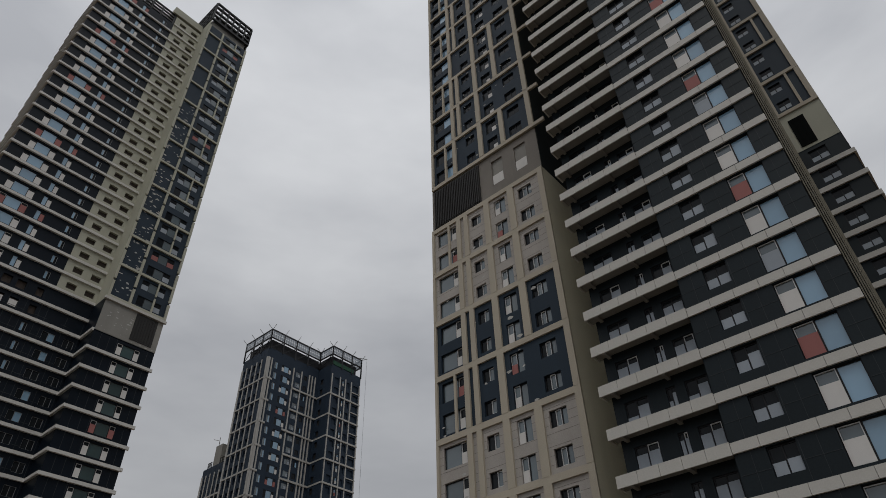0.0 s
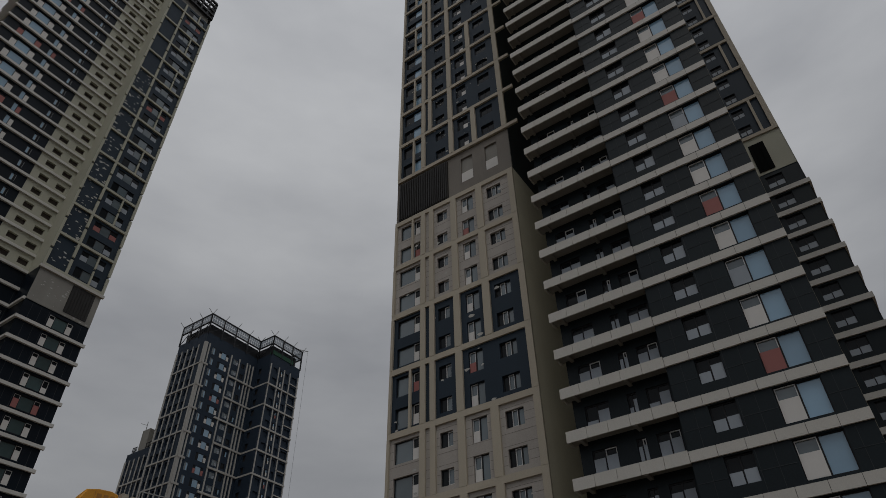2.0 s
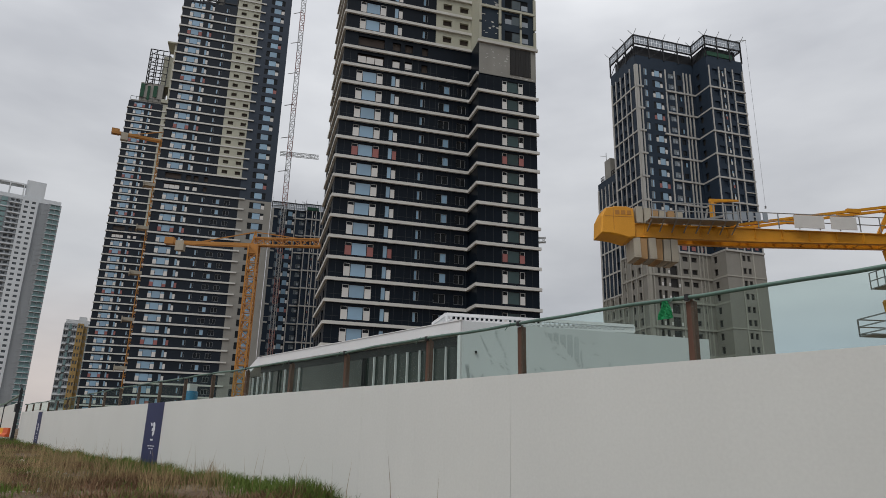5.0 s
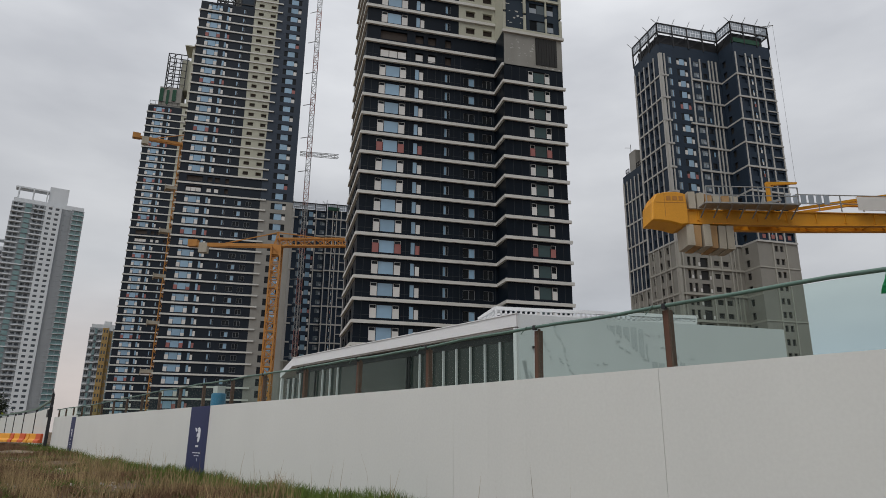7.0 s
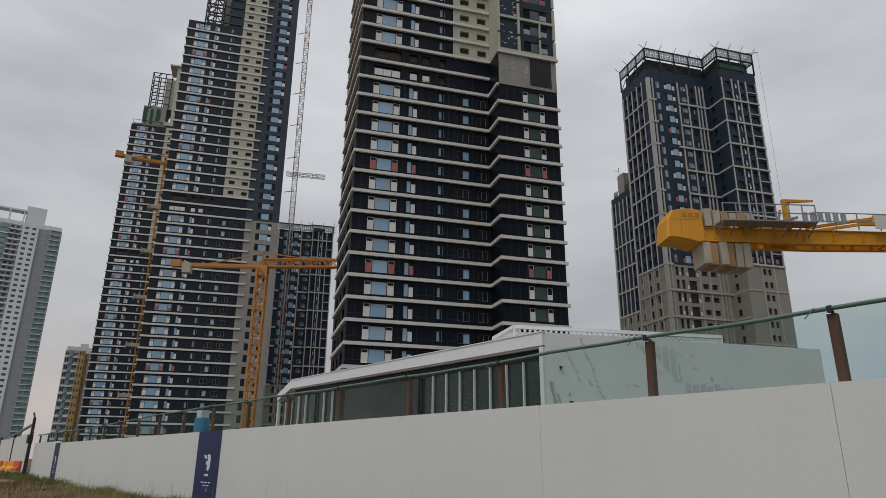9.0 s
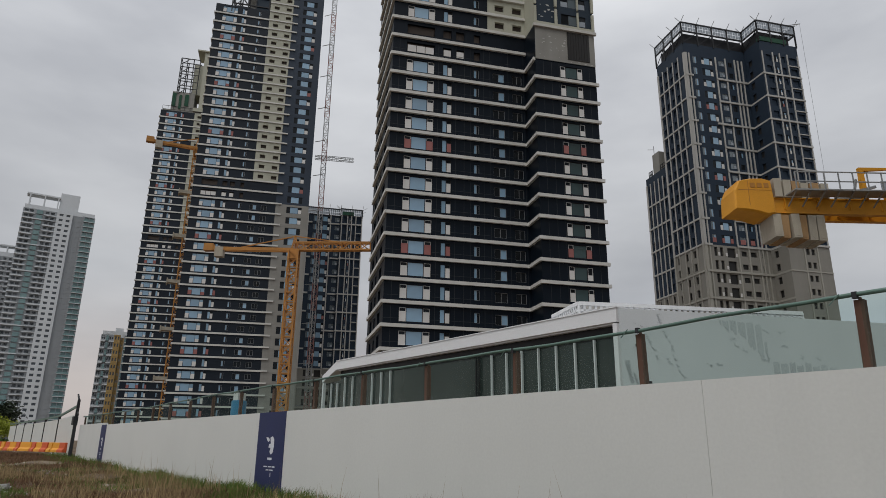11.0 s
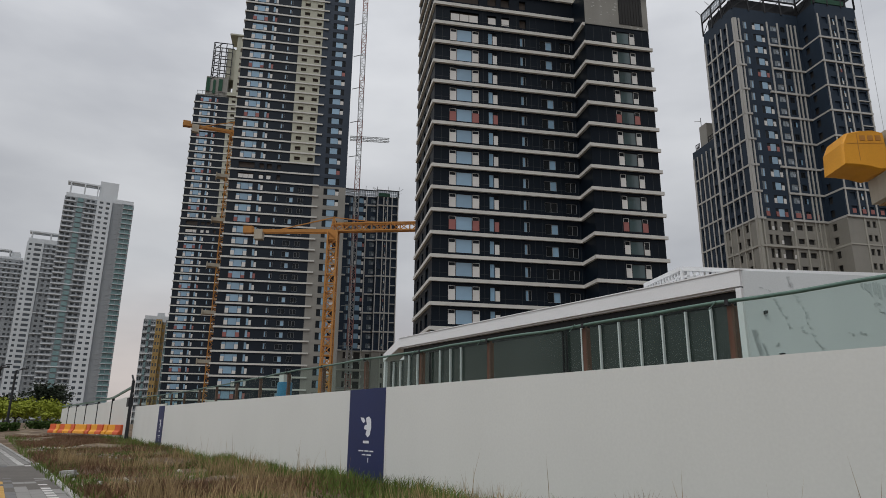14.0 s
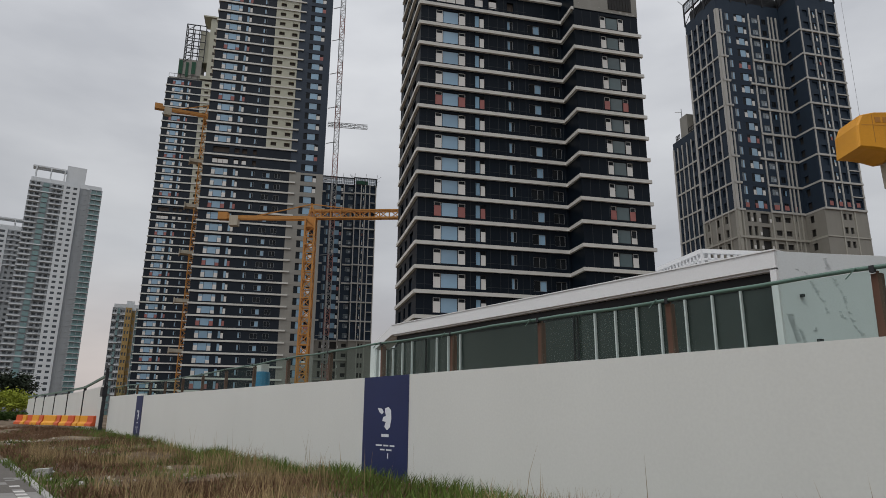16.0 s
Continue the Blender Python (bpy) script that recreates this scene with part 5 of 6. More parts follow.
        part("ballast_block", b, C, "rust-stained concrete ballast" if i == 3 else "", pose(-20.5 + i * 0.54, rng.uniform(-0.15, 0.15), Z - 1.03, 0, rng.uniform(-2, 2), rng.uniform(-1.5, 1.5)))
    hoist = Shape(CRANE_YELLOW)
    hoist.beam((-14.6, -0.8, Z), (-14.6, -0.8, Z + 2.1), 0.15, 0, 0.12)
    hoist.beam((-14.75, -0.8, Z + 2.0), (-12.6, -0.8, Z + 2.1), 0.12, 0, 0.06)
    hoist.beam((-14.6, -0.8, Z + 1.6), (-14.1, -0.8, Z + 2.0), 0.05)
    part("service_davit", hoist, C, "small yellow davit")
    for i in range(6):
        box_part("sign_bar", C, BOARD_AND_SHEEN, -13.75 + i * 0.52, -13.4 + i * 0.52, -1.24, -1.19, Z + 0.45, Z + 1.1, "pale plain bar of a sign")
    for x, w in ((-8.9, 2.2), (-6.2, 1.9)):
        b = Shape(BOARD)
        b.box(0, w, 0, 0.05, 0, 0.95)
        part("sign_board", b, C, "blank white board", pose(x, -1.25, Z + 0.1))
    reel = Shape(GALV)
    reel.box(-15.6, -14.2, -0.6, 0.6, Z + 0.1, Z + 0.7)
    reel.beam((-15.9, -0.9, Z + 0.3), (-13.9, -0.9, Z + 0.85), 0.08)
    reel.beam((-15.2, -0.7, Z + 0.2), (-14.9, -0.7, Z + 1.4), 0.06)
    part("winch", reel, C, "grey hoist winch")
    return C


big_crane()


def far_crane(m, label, height, rear, front, mat, w=1.8):
    C = thing("tower_crane", m, label, "crane", "far cranes")
    s = Shape(mat)
    lattice(s, (0, 0, 0), (0, 0, height), w, int(height / 2.0), 0.13 if height > 60 else 0.17)
    part("mast", s, C, "lattice mast")
    for z in range(18, int(height) - 12, 14) if height > 60 else ():
        tie = Shape(BALLAST)
        tie.box(-3.6, 1.2, -1.2, 1.2, z, z + 1.0)
        tie.box(-3.8, -3.5, -1.4, 1.4, z - 0.4, z + 1.3)
        part("tie_frame", tie, C, "pale tie frame round the mast")
    s = Shape(mat, BALLAST, BOARD)
    s.box(-0.9, 0.9, -0.9, 0.9, height - 2.5, height, 0)
    lattice(s, (0, 0, height + 1.0), (front, 0, height + 1.6), 1.4, max(4, int(front / 2.2)), 0.16, 0, 1.8)
    part("front_jib", s, C)
    s = Shape(mat, BALLAST, BOARD)
    s.box(-rear, 0, -0.7, -0.45, height - 0.3, height + 0.5)
    s.box(-rear, 0, 0.45, 0.7, height - 0.3, height + 0.5)
    s.box(-rear - 0.3, -rear + 1.9, -0.8, 0.8, height - 0.4, height + 1.3, 0)
    s.beam((0, 0, height + 3.6), (-rear * 0.6, 0, height + 0.6), 0.12)
    s.beam((0, 0, height + 3.6), (front * 0.4, 0, height + 2.0), 0.1)
    s.beam((-0.8, 0, height), (0, 0, height + 3.8), 0.16)
    s.beam((0.8, 0, height), (0, 0, height + 3.8), 0.16)
    part("rear_jib", s, C)
    s = Shape(BALLAST)
    s.box(-rear + 2.4, -rear + 4.4, -0.8, 0.8, height - 1.9, height + 0.5)
    part("ballast_block", s, C, "grey counterweights")
    return C


far_crane(pose(-143.0, 87.2, 0, 0, 0, 44), "orange tower crane before the banded towers", 45.8, 21.2, 34.0, CRANE_ORANGE, 2.2)
far_crane(pose(-198.9, 85.8, 0, 0, 0, 67.0), "weathered orange tower crane beside the far towers", 89.5, 14.5, 16.0, CRANE_ORANGE, 2.0)


far_crane(pose(-157.4, 197.8, 0, 0, 0, 32), "pale tower crane behind the black tower, its jib tip showing", 75.0, 12.0, 25.0, GALV, 1.8)


def hoist_mast():
    C = thing("hoist_mast", pose(-174.75, 116.5, 0, 0, 0, 57), "slender red and white lattice mast tied to the tower", "crane")
    for i in range(20):
        s = Shape(MAST_RED if i % 2 else GALV)
        lattice(s, (0, 0, 8 * i), (0, 0, 8 * i + 8), 1.5, 4, 0.085, 0)
        part("mast_section", s, C)
    for i in range(12):
        s = Shape(GALV)
        s.beam((0, 0, 12 + i * 12), (-3.0, 2.0, 12 + i * 12), 0.09)
        part("tie_bar", s, C)
    s = Shape(GALV)
    lattice(s, (-2.8, 0, 89.6), (9.6, 0, 90.0), 1.1, 9, 0.06)
    part("jib", s, C, "short pale lattice jib")
    return C


hoist_mast()


# ---- exhibition pavilion behind the fence ----
def pavilion():
    P = thing("pavilion", pose(-26.86, 26.3, 0, 0, 0, -10.4), "low white pavilion with tinted glazing and a wall map", "pavilion")
    LEN = 26.6
    T0, T1 = 6.45, 7.1
    body = Shape(PAV_WHITE, PAV_GLASS)
    body.box(-LEN + 2.1, -0.5, 0.9, 9.0, 0, T0 + 0.1)
    part("body", body, P, "white rear body")
    fas = Shape(PAV_WHITE)
    fas.box(-LEN + 2.0, 0.0, -0.15, 0.9, T0 + 0.06, T1)
    fas.v += [(-LEN - 0.1, -0.15, T0 - 0.72), (-LEN + 2.0, -0.15, T0 + 0.06), (-LEN + 2.0, -0.15, T1), (-LEN - 0.1, -0.15, T0 - 0.22), (-LEN - 0.1, 0.9, T0 - 0.72), (-LEN + 2.0, 0.9, T0 + 0.06), (-LEN + 2.0, 0.9, T1), (-LEN - 0.1, 0.9, T0 - 0.22)]
    k = len(fas.v) - 8
    for f in ((0, 1, 2, 3), (3, 2, 6, 7), (0, 4, 5, 1), (4, 0, 3, 7)):
        fas.f.append(tuple(k + i for i in f))
        fas.m.append(0)
    fas.box(-LEN - 0.1, -LEN + 0.1, -0.1, 0.1, 0, T0 - 0.7)
    fas.box(-0.22, 0.0, -0.15, 0.3, 0, T0)
    part("fascia", fas, P, "white sheet-metal fascia")
    box_part("coping", P, PAV_WHITE, -LEN + 2.0, 0.03, -0.19, 0.9, T1 + 0.002, T1 + 0.05)
    box_part("soffit_strip", P, PAV_WHITE, -LEN + 2.0, -0.24, -0.02, 0.9, T0 - 0.02, T0 + 0.058)
    gl = Shape(PAV_GLASS)
    gl.box(-LEN + 2.0, -0.22, 0.28, 0.36, 0, T0 - 0.02)
    gl.box(-LEN + 0.1, -LEN + 2.0, 0.28, 0.36, 0, T0 - 0.7)
    part("glazing", gl, P, "dark green tinted glass")
    # black band for the transom and the shadow gap below the fascia
    mull = Shape(FRAME)
    mull.box(-LEN + 2.0, -0.22, 0.22, 0.29, T0 - 0.5, T0 - 0.02)
    part("transom", mull, P)
    xs = (-1.52, -2.64, -3.78, -4.92, -6.05, -7.15, -8.27, -9.31, -9.52, -17.93, -19.01, -20.14, -21.25, -22.73, -23.8, -24.9, -25.8)
    for i, x in enumerate(xs):
        m = Shape(FRAME if i in (7, 8, 12) else PAV_WHITE)
        m.box(-0.03, 0.03, 0, 0.12, 0, T0 - 0.5 if i < 15 else T0 - 0.8)
        part("mullion", m, P, "", pose(x, 0.12, 0))
    return P


def pavilion_end(P):
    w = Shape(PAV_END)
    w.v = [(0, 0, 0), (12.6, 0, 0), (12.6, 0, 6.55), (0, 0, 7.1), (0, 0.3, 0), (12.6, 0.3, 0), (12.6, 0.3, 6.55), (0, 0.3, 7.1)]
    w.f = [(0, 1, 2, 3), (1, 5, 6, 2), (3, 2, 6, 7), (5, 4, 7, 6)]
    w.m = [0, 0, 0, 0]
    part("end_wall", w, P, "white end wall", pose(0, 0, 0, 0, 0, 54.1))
    # map mural: ragged strokes along two coasts, columns of land and a few islands
    rng = random.Random(7)
    mu = Shape(PAV_MAP)

    def dab(x, z, a, b):
        mu.box(x, x + a, -0.012, -0.004, z, z + b)

    def coast(points, gap):
        for (xa, za), (xb, zb) in zip(points, points[1:]):
            steps = int(abs(za - zb) / 0.045) + 2
            for i in range(steps):
                if rng.random() > gap:
                    q = i / steps
                    dab(xa + (xb - xa) * q + rng.uniform(-0.03, 0.03), za + (zb - za) * q, rng.uniform(0.02, 0.13), rng.uniform(0.02, 0.045))

    coast(((0.6, 6.46), (0.89, 6.35), (1.1, 5.83), (1.38, 5.31), (1.45, 4.87), (1.62, 4.72)), 0.25)
    coast(((1.63, 6.5), (1.85, 5.98), (2.06, 5.53), (2.1, 5.13), (2.32, 4.5), (2.53, 4.19)), 0.35)
    for i in range(14):
        dab(1.57 + 0.008 * i, 6.85 - i * 0.03, rng.uniform(0.05, 0.16), 0.018)
    for i in range(34):
        dab(0.12 + 0.006 * i, 4.92 - i * 0.027, rng.uniform(0.12, 0.22), 0.014)
        if i > 15:
            dab(0.33 + 0.007 * i, 4.86 - i * 0.027, rng.uniform(0.06, 0.12), 0.014)
    for x0, x1, top, low in ((4.12, 4.25, 6.67, 6.5), (4.3, 4.54, 6.64, 6.26), (4.6, 4.86, 6.68, 6.1), (4.93, 5.22, 6.6, 5.9), (5.29, 5.57, 6.57, 5.45), (5.64, 5.88, 6.5, 5.1), (5.94, 6.04, 5.79, 5.09),
                             (6.2, 6.45, 4.95, 4.4), (6.5, 6.8, 4.93, 4.4), (6.86, 7.1, 4.96, 4.4), (7.15, 7.42, 4.85, 4.4), (7.5, 7.75, 4.95, 4.4), (7.8, 8.08, 4.82, 4.4), (8.14, 8.4, 4.9, 4.4), (8.5, 8.8, 4.8, 4.4)):
        for i in range(5):
            w0 = x0 + (x1 - x0) * i / 5
            t0 = top - rng.uniform(0, 0.07)
            b0 = low + rng.uniform(-0.04, 0.1) + (0.16 - 0.06 * i if low > 5 else 0.0)
            dab(w0, b0, (x1 - x0) / 5 - 0.002, max(0.05, t0 - b0))
    for x, z in ((4.6, 5.85), (4.75, 5.56), (5.05, 5.37), (5.8, 5.03), (6.0, 4.98), (6.06, 6.16), (6.68, 6.16), (6.7, 5.57), (7.4, 5.1), (8.0, 5.1), (3.6, 4.75), (3.9, 4.78), (1.95, 4.87), (1.0, 4.4)):
        for i in range(6):
            dab(x + rng.gauss(0, 0.07), z + rng.gauss(0, 0.05), rng.uniform(0.03, 0.1), rng.uniform(0.02, 0.06))
    part("map_mural", mu, P, "grey map painted on the wall", pose(0, 0, 0, 0, 0, 54.1))
    sp = Shape(STEEL_DARK)
    sp.box(0.62, 0.72, -0.14, 0, 5.5, 5.6)
    sp.box(1.0, 1.14, -0.16, 0, 3.98, 4.1)
    part("wall_lamp", sp, P, "small dark wall fitting", pose(0, 0, 0, 0, 0, 54.1))


def roof_screen(P):
    """White perforated screen set back on the roof."""
    def run(m, length, z0, z1, drop):
        s = Shape(PAV_WHITE)
        n = int(length / 0.27)
        for i in range(n + 1):
            x = length * i / n
            zz = z1 - drop * i / n
            s.box(x - 0.06, x + 0.06, -0.05, 0.05, z0, zz)
            # every slot leans, so its head and foot are cut slanting
            if i < n:
                for q in (0.08, 0.5, 0.92):
                    s.beam((x + 0.05, 0, z0 + (q - 0.05) * (zz - z0)), (x + length / n - 0.05, 0, z0 + (q + 0.05) * (zz - z0)), 0.04)
        s.beam((0, 0, z1), (length, 0, z1 - drop), 0.09)
        s.beam((0, 0, (z0 + z1) / 2), (length, 0, (z0 + z1 - drop) / 2), 0.05)
        s.beam((0, 0, z0), (length, 0, z0), 0.07)
        s.box(0, length, 0.25, 0.32, z0, z1 - drop)
        s.box(-0.1, length, 0.0, 0.6, 6.6, z0 - 0.02)
        part("roof_screen", s, P, "white perforated roof screen", m)

    run(pose(-4.24, 2.37, 0, 0, 0, 54.1), 11.0, 7.62, 8.3, 0.35)
    run(pose(-7.47, 3.9, 0, 0, 0, -25.4), 3.57, 7.62, 8.3, 0.0)


pav = pavilion()
pavilion_end(pav)
roof_screen(pav)


def site_office():
    """Low hut whose shallow roof shows over the fence."""
    H = thing("site_hut", pose(-12.6, 36.0, 0, 0, 0, 4), "low grey site hut with a shallow roof and dark eaves", "hut")
    b = Shape(CONCRETE)
    b.box(0.3, 10.0, 0.3, 5.0, 0, 5.3)
    part("body", b, H, "grey wall")
    r = Shape(BEIGE_LIGHT)
    r.v = [(-0.2, 0, 5.4), (5.0, 0, 5.95), (5.0, 5.3, 5.95), (-0.2, 5.3, 5.4), (-0.2, 0, 5.25), (5.0, 0, 5.25), (5.0, 5.3, 5.25), (-0.2, 5.3, 5.25)]
    r.f = [(0, 1, 2, 3), (4, 5, 1, 0), (7, 4, 0, 3), (5, 6, 2, 1)]
    r.m = [0] * 4
    part("roof", r, H, "pale sloping roof sheet")
    e = Shape(STEEL_DARK)
    e.box(5.0, 10.2, -0.1, 5.3, 5.25, 5.8)
    part("eaves", e, H, "dark eaves")


site_office()


# ---- site fence ----
FENCE_N, WALL_TOP, RAIL_TOP = 8.36, 2.5, 3.40
S0, S1 = -34.0, 68.6


def rail_lift(s):
    """The rail rides a little high over the first posts and sinks towards the far end."""
    return 0.03 - 0.06 * max(0.0, min(1.0, (s - 17.0) / 6.0)) - 0.18 * max(0.0, min(1.0, (s - 40.0) / 14.0))


def fence():
    F = thing("site_fence", along(0, 0), "white painted site fence topped by clear sheets on rusty posts", "fence")
    # panels of about eight metres, butted with hairline joints
    cuts = [S0, 3.9, 14.63, 19.4, 60.0, S1]
    for a, b in zip(cuts, cuts[1:]):
        p = Shape(WHITE_PAINT)
        ln = b - a - 0.006
        k = 24
        for i in range(k):
            x0, x1 = -ln * i / k, -ln * (i + 1) / k
            y0, y1 = 0.012 * math.sin(a + i * 1.3), 0.012 * math.sin(a + (i + 1) * 1.3)
            if i == 0:
                y0 = 0.0
            if i == k - 1:
                y1 = 0.0
            p.quad((x1, y1, -0.4), (x0, y0, -0.4), (x0, y0, WALL_TOP), (x1, y1, WALL_TOP))
            p.quad((x1, y1, WALL_TOP), (x0, y0, WALL_TOP), (x0, 0.14, WALL_TOP), (x1, 0.14, WALL_TOP))
            p.quad((x0, 0.14, -0.4), (x1, 0.14, -0.4), (x1, 0.14, WALL_TOP), (x0, 0.14, WALL_TOP))
        p.quad((0, 0, -0.4), (0, 0.14, -0.4), (0, 0.14, WALL_TOP), (0, 0, WALL_TOP))
        p.quad((-ln, 0.14, -0.4), (-ln, 0, -0.4), (-ln, 0, WALL_TOP), (-ln, 0.14, WALL_TOP))
        mid = rise((a + b) / 2) * 0.4
        part("panel", p, F, "", pose(-a, FENCE_N, mid))
    # posts
    ps = Shape(RUST)
    ps.box(-0.058, 0.058, 0, 0.1, -0.3, RAIL_TOP - 0.06 - WALL_TOP)
    ps.box(-0.012, 0.012, 0.04, 0.09, RAIL_TOP - 0.06 - WALL_TOP, RAIL_TOP - 0.02 - WALL_TOP)
    me = ps.mesh("post")
    posts = [5.23 - 3.0 * i for i in range(13, 0, -1)] + [5.23, 8.12, 11.17, 14.53, 17.24, 20.54, 23.52, 26.5, 29.4, 32.2] + [35.2 + 3.0 * i for i in range(12)]
    for s in posts:
        if S0 < s < S1:
            part("post", me, F, "", pose(-s, FENCE_N + 0.17, WALL_TOP + rail_lift(s), 0, 1.2 * math.sin(s * 3), 0))
    # rail, bending a little between posts
    rail = bpy.data.curves.new("rail", "CURVE")
    rail.dimensions, rail.bevel_depth, rail.bevel_resolution = "3D", 0.03, 2
    sp = rail.splines.new("POLY")
    n = 160
    sp.points.add(n)
    for i in range(n + 1):
        s = S0 + (S1 - S0) * i / n
        sp.points[i].co = (-s, FENCE_N + 0.14, RAIL_TOP + rail_lift(s) + 0.012 * math.sin(s * 1.1) + 0.008 * math.sin(s * 2.7), 1)
    rail.materials.append(GREEN_RAIL)
    r = new("rail", rail)
    r.parent = F
    tagged(r, "green tube along the top with tape ends")
    for s in posts:
        if S0 < s < S1:
            clips = Shape(STEEL_DARK)
            clips.box(-0.03, 0.03, -0.034, 0.034, -0.05, 0.036)
            part("rail_clamp", clips, F, "", pose(-s, FENCE_N + 0.14, RAIL_TOP + rail_lift(s)))
            tape = Shape(GREEN_RAIL)
            tape.beam((-0.17, -0.04, 0.03), (-0.3, -0.06, -0.10), 0.006)
            part("tape_end", tape, F, "", pose(-s, FENCE_N + 0.14, RAIL_TOP + rail_lift(s)))
    for a, b in zip(posts, posts[1:]):
        if S0 < a and b < S1:
            g = Shape(FENCE_GLASS)
            ha, hb = [RAIL_TOP + rail_lift(q) - WALL_TOP - 0.02 for q in (a, b)]
            g.quad((-b + 0.04, 0, 0.0), (-a - 0.04, 0, 0.0), (-a - 0.04, 0, ha), (-b + 0.04, 0, hb))
            o = part("clear_sheet", g, F, "", pose(0, FENCE_N + 0.15, WALL_TOP))
            o.visible_shadow = False
    return F


fence()


def banner(s, w, label):
    B = thing("banner", along(s, FENCE_N - 0.022, 0.0), label, "banner", "fence banners")
    c = Shape(BANNER)
    c.box(-w, 0, 0, 0.008, 0.02, WALL_TOP - 0.002)
    part("cloth", c, B, "navy printed sheet")
    m = Shape(PRINT)

    def blob(pts):
        k = len(m.v)
        m.v += [(-w * x, -0.003, z) for x, z in pts]
        m.f.append(tuple(range(k, k + len(pts))))
        m.m.append(0)

    blob(((0.62, 1.62), (0.66, 1.72), (0.56, 1.70), (0.52, 1.62), (0.56, 1.56)))
    blob(((0.50, 1.70), (0.42, 1.74), (0.36, 1.66), (0.35, 1.45), (0.38, 1.25), (0.44, 1.18), (0.50, 1.26), (0.47, 1.38), (0.55, 1.40), (0.53, 1.50), (0.47, 1.52), (0.49, 1.62)))
    part("emblem", m, B, "plain white emblem shape")
    t = Shape(PRINT)
    for x, z, ww, h in ((0.40, 1.02, 0.16, 0.07), (0.27, 0.80, 0.10, 0.035), (0.40, 0.80, 0.11, 0.035), (0.54, 0.80, 0.14, 0.035), (0.33, 0.70, 0.12, 0.035), (0.48, 0.70, 0.10, 0.035), (0.40, 0.52, 0.02, 0.12)):
        t.box(-w * (x + ww), -w * x, -0.004, -0.002, z, z + h)
    part("lettering", t, B, "small white bars of lettering")
    return B


banner(33.62, 2.1, "navy vertical banner with a white emblem on the white fence")
banner(59.55, 1.45, "navy vertical banner far along the white fence")


def second_fence():
    F = thing("site_fence", along(69.2, 8.1, 0.3), "white panel fence with dark posts and a sagging rail", "fence")
    L = 46.0
    n = 6
    for i in range(n):
        x0, x1 = -L * i / n, -L * (i + 1) / n
        s = Shape(WHITE_PAINT)
        h0, h1 = 3.3 - 0.9 * (i / n) ** 0.6, 3.3 - 0.9 * ((i + 1) / n) ** 0.6
        b0, b1 = 0.7 * i / n, 0.7 * (i + 1) / n
        for y in (0, 0.1):
            s.quad((x1 + 0.1, y, b1 - 0.4), (x0 - 0.1, y, b0 - 0.4), (x0 - 0.1, y, h0 + b0 - 0.25), (x1 + 0.1, y, h1 + b1 - 0.25))
        s.quad((x1 + 0.1, 0, h1 + b1 - 0.25), (x0 - 0.1, 0, h0 + b0 - 0.25), (x0 - 0.1, 0.1, h0 + b0 - 0.25), (x1 + 0.1, 0.1, h1 + b1 - 0.25))
        part("panel", s, F)
        p = Shape(STEEL_DARK)
        p.box(x0 - 0.08, x0 + 0.08, -0.06, 0.12, b0 - 0.4, b0 + h0 + (0.5 if i == 0 else 0.1))
        part("post", p, F)
        r = Shape(GREEN_RAIL)
        r.beam((x0, 0, b0 + h0 + (0.35 if i == 0 else 0.0)), (x1, 0, b1 + h1), 0.07)
        part("rail", r, F)
    g = Shape(STEEL_DARK)
    g.beam((0.5, -0.1, -0.3), (0.15, 0.0, 4.1), 0.09)
    g.beam((0.15, 0.0, 4.1), (-0.6, 0.0, 4.5), 0.05)
    g.box(-0.3, 0.4, -0.2, 0.1, 2.3, 2.9)
    g.beam((0.1, 0.0, 3.3), (0.7, 0.0, 3.0), 0.05)
    part("gate_post", g, F, "leaning dark gate post with a lamp")
    return F


second_fence()


def cloth():
    bm = bmesh.new()
    rows = []
    for i in range(7):
        z = -i * 0.045
        w = 0.08 + 0.024 * i
        rows.append([bm.verts.new((-w * 0.6 + w * 1.2 * j / 6, 0.02 * math.sin(j * 1.9 + i), z)) for j in range(7)])
    for a, b in zip(rows, rows[1:]):
        for j in range(6):
            bm.faces.new((a[j], a[j + 1], b[j + 1], b[j]))
    bmesh.ops.solidify(bm, geom=bm.faces[:], thickness=0.01)
    me = bpy.data.meshes.new("green_cloth")
    bm.to_mesh(me)
    bm.free()
    me.materials.append(GREEN_CLOTH)
    ob = new("cloth_scrap", me)
    ob.matrix_basis = along(11.5, FENCE_N + 0.08, RAIL_TOP + 0.01)
    tagged(ob, "green cloth scrap tied to the fence rail", "cloth")


cloth()


